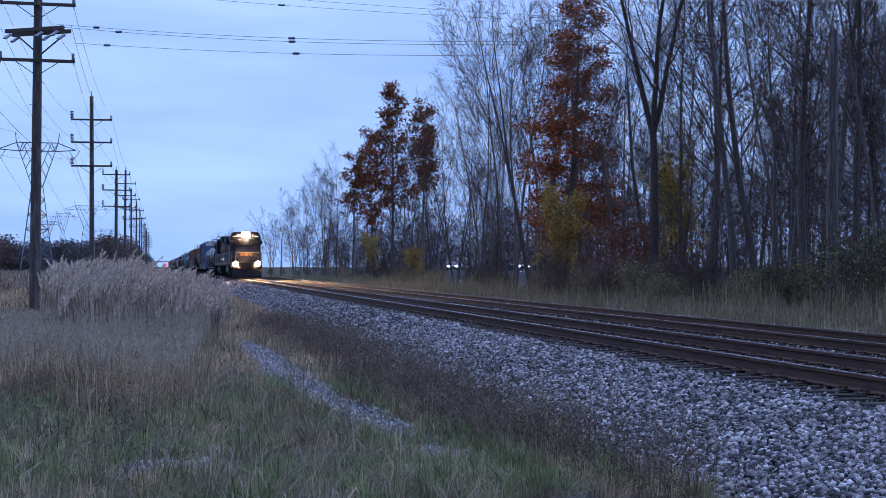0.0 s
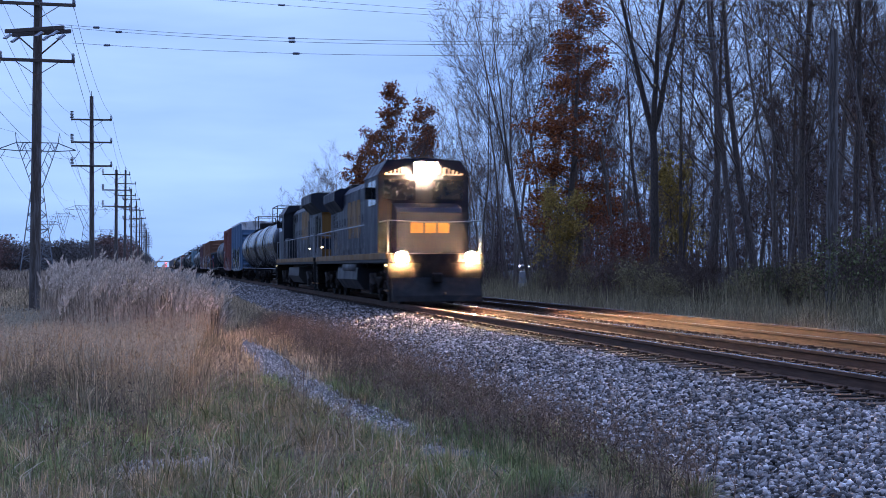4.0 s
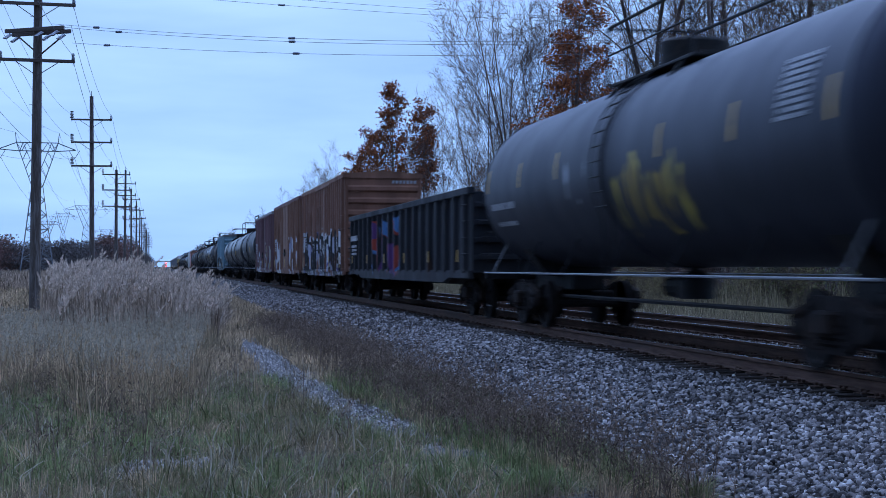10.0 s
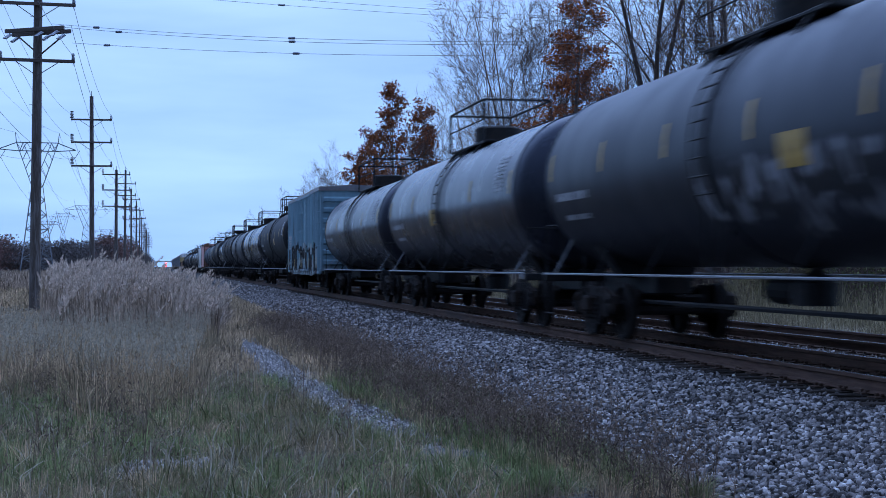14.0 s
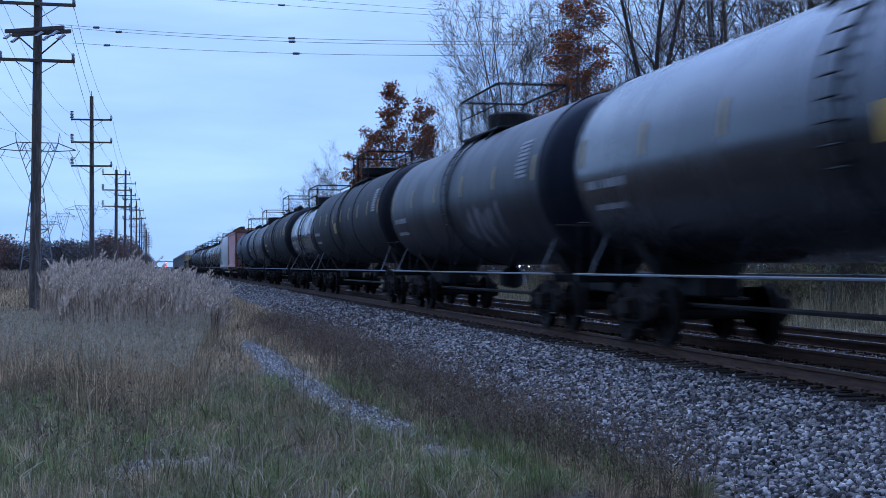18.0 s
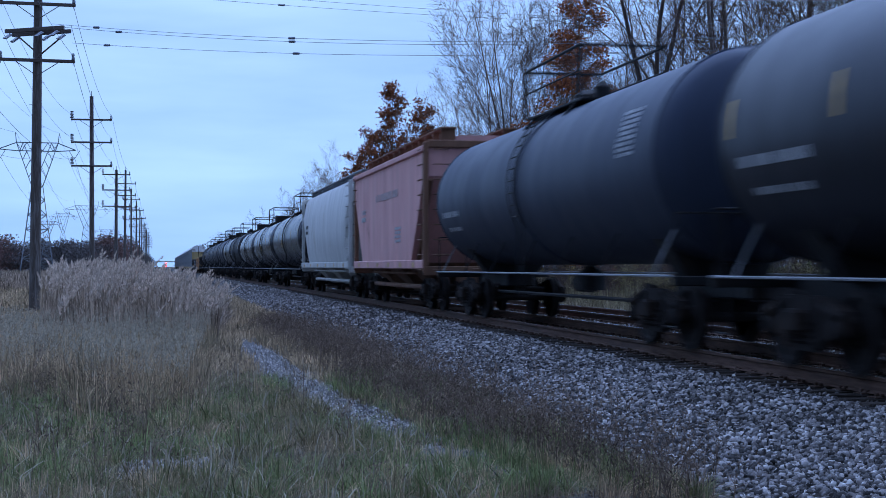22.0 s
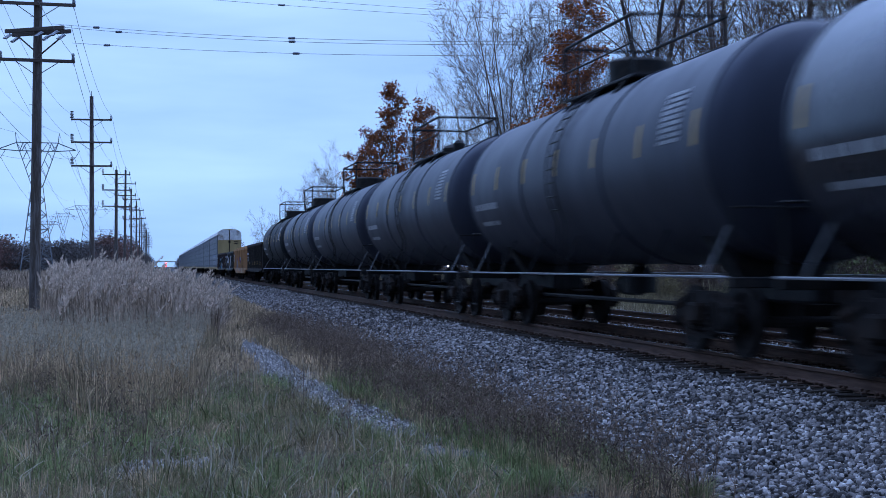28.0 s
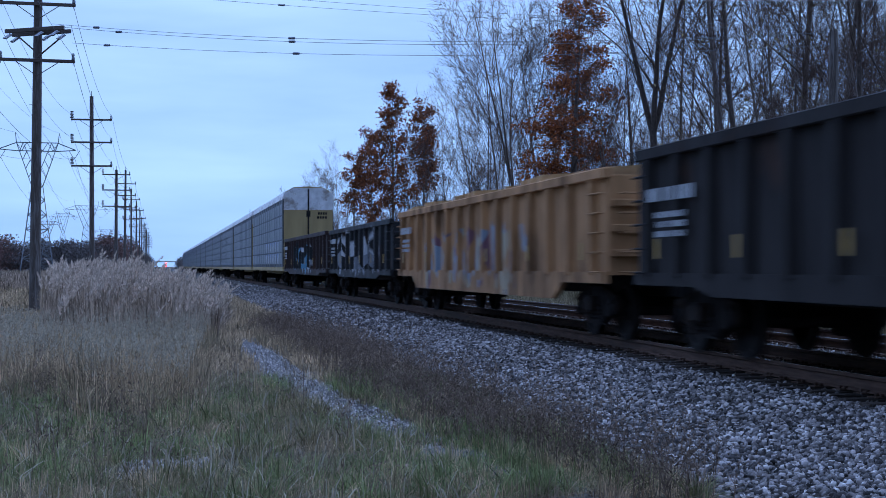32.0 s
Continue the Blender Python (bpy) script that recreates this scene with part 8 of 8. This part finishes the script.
BOX_PLUM = freight_paint("boxcar_plum", (0.145, 0.076, 0.080), 0.7, rust_at=(0.58, 0.78), streak=0.28, grime=0.3,
                         tags=[(-7.0, -1.8, 0.62, 2.5, 1.4, 18, ((0.3, 0.24, 0.14), G_, (0.36, 0.34, 0.3))), (2.0, 6.0, 0.62, 2.3, 1.5, 21, ((0.24, 0.34, 0.36), W, G_))])
BOX_TEAL = freight_paint("boxcar_pale_blue", (0.17, 0.28, 0.33), 0.6, rust_at=(0.60, 0.8), streak=0.22, grime=0.35,
                         tags=[(-7.0, 7.0, 0.62, 2.2, 1.8, 25, ((0.2, 0.36, 0.36), (0.4, 0.46, 0.46), K_, (0.3, 0.38, 0.4)))])
HOPPER_DARK = freight_paint("hopper_dark", (0.022, 0.023, 0.027), 0.65, spec=0.18, rust_at=(0.64, 0.82), streak=0.3, grime=0.4,
                            tags=[(-0.5, 4.6, 1.0, 2.6, 1.5, 28, ((0.35, 0.04, 0.03), (0.10, 0.22, 0.42), (0.35, 0.06, 0.04), (0.12, 0.05, 0.16)))])
HOPPER_WHITE = freight_paint("hopper_white", (0.49, 0.485, 0.46), 0.6, rust=(0.30, 0.25, 0.12), rust_at=(0.62, 0.85), streak=0.12, grime=0.35)
HOPPER_PINK = freight_paint("hopper_faded_red", (0.56, 0.29, 0.265), 0.65, rust_at=(0.64, 0.84), streak=0.12, grime=0.3)
HOPPER_RUST = freight_paint("hopper_rust", (0.20, 0.10, 0.06), 0.75, rust_at=(0.5, 0.7), streak=0.25, grime=0.4)
GON_BLACK = freight_paint("gondola_black", (0.026, 0.022, 0.021), 0.75, spec=0.12, rust_at=(0.64, 0.82), streak=0.3, grime=0.35)
GON_WTAG = freight_paint("gondola_black_tag", (0.015, 0.015, 0.016), 0.65, rust_at=(0.62, 0.82), streak=0.3, grime=0.35, tags=[(-5.5, 5.0, 1.0, 2.3, 1.5, 31, (W, K_, G_, W))])
GON_MAROON = freight_paint("gondola_maroon", (0.036, 0.019, 0.017), 0.7, rust_at=(0.6, 0.8), streak=0.3, grime=0.35, tags=[(-4.5, 4.5, 1.0, 2.2, 1.5, 34, (W, K_, (0.15, 0.35, 0.5), G_))])
GON_OCHRE = freight_paint("gondola_ochre", (0.40, 0.205, 0.09), 0.75, spec=0.15, rust=(0.13, 0.07, 0.035), rust_at=(0.48, 0.68), streak=0.35, grime=0.35, tags=[(-5.0, 5.5, 0.8, 2.0, 1.5, 38, ((0.10, 0.10, 0.16), (0.42, 0.36, 0.25), (0.25, 0.30, 0.36), (0.2, 0.1, 0.12)))])
LOAD_OCHRE = surf("ochre_bagged_load", (0.40, 0.23, 0.10), 0.85, var=0.4, scale=2.5, bump=0.3)
RACK_STEEL = freight_paint("rack_galvanised", (0.30, 0.315, 0.34), 0.5, rust=(0.2, 0.17, 0.13), rust_at=(0.66, 0.86), streak=0.15, grime=0.3, metal=0.4)
RACK_BLUETAG = freight_paint("rack_blue_tag", (0.30, 0.315, 0.34), 0.5, rust=(0.2, 0.17, 0.13), rust_at=(0.66, 0.86), streak=0.15, grime=0.3, metal=0.4, tags=[(-2, 2, -0.6, 0.6, 1.4, 41, ((0.10, 0.16, 0.5), W, (0.2, 0.3, 0.6)))])
RACK_YELLOW = freight_paint("rack_yellow", (0.42, 0.305, 0.14), 0.6, rust_at=(0.64, 0.84), streak=0.15, grime=0.3)


def build_train():
    """The consist with each car's place: (car, distance of its middle from the camera's abreast point at the start)."""
    consist = []
    state = {"s": 139.7 - 1.34}

    def couple(car, length, flip=False):
        consist.append((car, state["s"] + length / 2, flip))
        state["s"] += length

    couple(locomotive(21.7, LOCO_BLUE, LOCO_BLUE, False, True, (1.2, 3.0), "dark blue and yellow diesel locomotive leading with its lights on"), 21.7)
    couple(locomotive(22.3, LOCO_GREY, LOCO_GREY, True, False, (1.9, 3.3), "grey diesel locomotive with yellow ends running backwards"), 22.3, True)
    couple(tank_car(18.6, TANK_GLOSS, 4.25, 2.95, stripes=5, rail="low", rings=1, mark_at=1.5, label="glossy black tank car with a yellow panel and white stencils"), 18.6)
    couple(tank_car(18.4, TANK_GLOSS, 4.2, 2.9, stripes=5, rail="low", rings=1, mark_at=0.5, label="glossy black tank car with white stencils"), 18.4)
    couple(box_car(17.8, BOX_BLUE, PALE_PAINT, 5.15, 8, "plug", True, "blue boxcar with white and black graffiti and a white end top"), 17.8)
    couple(box_car(17.4, BOX_RED, BOX_RED, 5.1, 8, "plug", True, "dull red boxcar with faded graffiti along its foot"), 17.4)
    couple(tank_car(18.9, TANK_YTAG, 4.35, 3.0, stripes=7, rail="low", rings=1, label="dark grey tank car with a yellow graffiti scrawl"), 18.9)
    couple(gondola(22.4, HOPPER_DARK, 2.9, 19, "dark open-top hopper car with red and blue graffiti"), 22.4)
    couple(box_car(17.8, BOX_BROWN, BOX_RUST, 4.85, 9, "plug", False, "brown boxcar with bold white graffiti on its lower half"), 17.8)
    couple(box_car(17.6, BOX_RUST, BOX_PLUM, 4.85, 8, "slide", False, "rust-brown boxcar with a ribbed sliding door"), 17.6)
    couple(box_car(17.2, BOX_PLUM, ROOF_ZINC, 4.75, 8, "plug", False, "plum-brown boxcar with pale graffiti along its foot"), 17.2)
    couple(tank_car(17.7, TANK_WTAG, 4.3, 2.95, stripes=6, rail="low", rings=1, mark_at=-2.6, label="dark tank car with pale graffiti and stencils"), 17.7)
    couple(tank_car(18.1, TANK_GREY, 4.25, 2.95, stripes=5, rail="low", rings=1, mark_at=0.8, label="dark grey tank car with a bright side rail"), 18.1)
    couple(tank_car(17.6, TANK_GREY, 4.15, 2.85, stripes=5, rail="low", rings=1, label="dark grey tank car with white stencils"), 17.6)
    couple(box_car(17.3, BOX_TEAL, ROOF_ZINC, 4.8, 8, "plug", False, "pale blue boxcar with turquoise graffiti"), 17.3)
    couple(tank_car(21.0, TANK_BLACK, 4.55, 3.05, stripes=7, dome="pan", rings=1, mark_at=-2.2, label="long black tank car with yellow panels"), 21.0)
    couple(tank_car(21.1, TANK_GLOSS, 4.45, 3.05, stripes=7, dome="box", rings=1, mark_at=-1.2, label="long glossy black tank car with bright upper shell"), 21.1)
    couple(tank_car(19.4, TANK_NAVY, 4.45, 3.05, stripes=6, dome="box", rings=1, label="glossy black tank car with pale graffiti traces"), 19.4)
    couple(tank_car(22.2, TANK_BLACK, 4.55, 3.05, stripes=9, dome="pan", rings=2, mark_at=1.8, label="long black tank car with a pan-shaped housing"), 22.2)
    couple(tank_car(12.8, TANK_SILVER, 4.25, 2.75, stripes=4, dome="box", rail="low", rings=1, label="short silver-grey tank car with a black middle band"), 12.8)
    couple(tank_car(18.9, TANK_BLACK, 4.5, 3.0, stripes=7, dome="cap", rail="low", rings=1, text=YELLOW_MARK, label="black tank car with tall yellow strips and yellow lettering bars"), 18.9)
    couple(tank_car(17.3, TANK_WTAG, 4.35, 2.95, stripes=6, dome="box", rail="low", rings=1, label="dark tank car with white graffiti"), 17.3)
    couple(tank_car(18.5, TANK_BLUEGREY, 4.35, 2.95, stripes=0, dome="cap", rail="low", rings=1, label="plain slate-grey tank car"), 18.5)
    couple(covered_hopper(15.3, HOPPER_PINK, HOPPER_RUST, False, 4.7, "faded pink-red covered hopper with rusty ends", HOPPER_RUST), 15.3)
    couple(covered_hopper(19.3, HOPPER_WHITE, HOPPER_WHITE, True, 4.6, "pale grey covered hopper with rounded sides"), 19.3)
    tanks = [(18.8, TANK_GREY, 4.3, 2.95), (19.0, TANK_GLOSS, 4.25, 2.9), (18.5, TANK_GLOSS, 4.2, 2.9), (16.9, TANK_BLACK, 4.3, 2.95), (16.0, TANK_GREY, 4.3, 2.95),
             (16.5, TANK_SLATE, 4.4, 3.0), (16.6, TANK_SLATE, 4.4, 3.0), (17.4, TANK_SLATE, 4.35, 2.95), (15.7, TANK_SLATE, 4.3, 2.9), (16.5, TANK_BLACK, 4.25, 2.9)]
    for i, (ln, paint, top, dia) in enumerate(tanks):
        couple(tank_car(ln, paint, top, dia, stripes=5 if i < 4 else 7, dome=("box", "box", "box", "cap", "box", "box", "cap", "box", "box", "box")[i], rail="low", rings=1 if i < 5 else 2,
                        mark_at=(1.5, 0.8, None, None, 1.2, None, None, None, None, None)[i], label=("glossy dark tank car with a ringed shell" if i < 4 else "slate-grey tank car with yellow strips")), ln)
    couple(gondola(17.9, GON_BLACK, 2.78, 14, "black ribbed gondola car with white stencils"), 17.9)
    couple(gondola(21.4, GON_OCHRE, 2.65, 15, "ochre gondola car with a drop-centre sill and graffiti", LOAD_OCHRE, True), 21.4)
    couple(gondola(17.4, GON_WTAG, 2.55, 13, "black gondola car with white graffiti"), 17.4)
    couple(gondola(22.0, GON_MAROON, 2.6, 15, "dark maroon gondola car with graffiti"), 22.0)
    first = auto_rack(28.6, RACK_STEEL, RACK_YELLOW, label="tall galvanised autorack with blue graffiti and a yellow end", tags=RACK_BLUETAG)
    couple(first, 28.6)
    rack = auto_rack(28.6, RACK_STEEL, RACK_YELLOW, label="tall galvanised autorack car with yellow ends")
    couple(rack, 28.6)
    for _ in range(11):
        couple(copy_thing(rack, pose(0, 0, 0)), 28.6)
    return consist


TRAIN = build_train()


def run(t):
    """How far the train has come by t seconds."""
    return 24.286 * t - 0.01328 * (t - 16) ** 2


def motions():
    for car, s, flip in TRAIN:
        rows = [(t, pose(NEAR_TRACK, s - run(t), 0, 0, 0, 180 if flip else 0)) for t in range(0, 33, 4)]
        walk(car, rows)


motions()
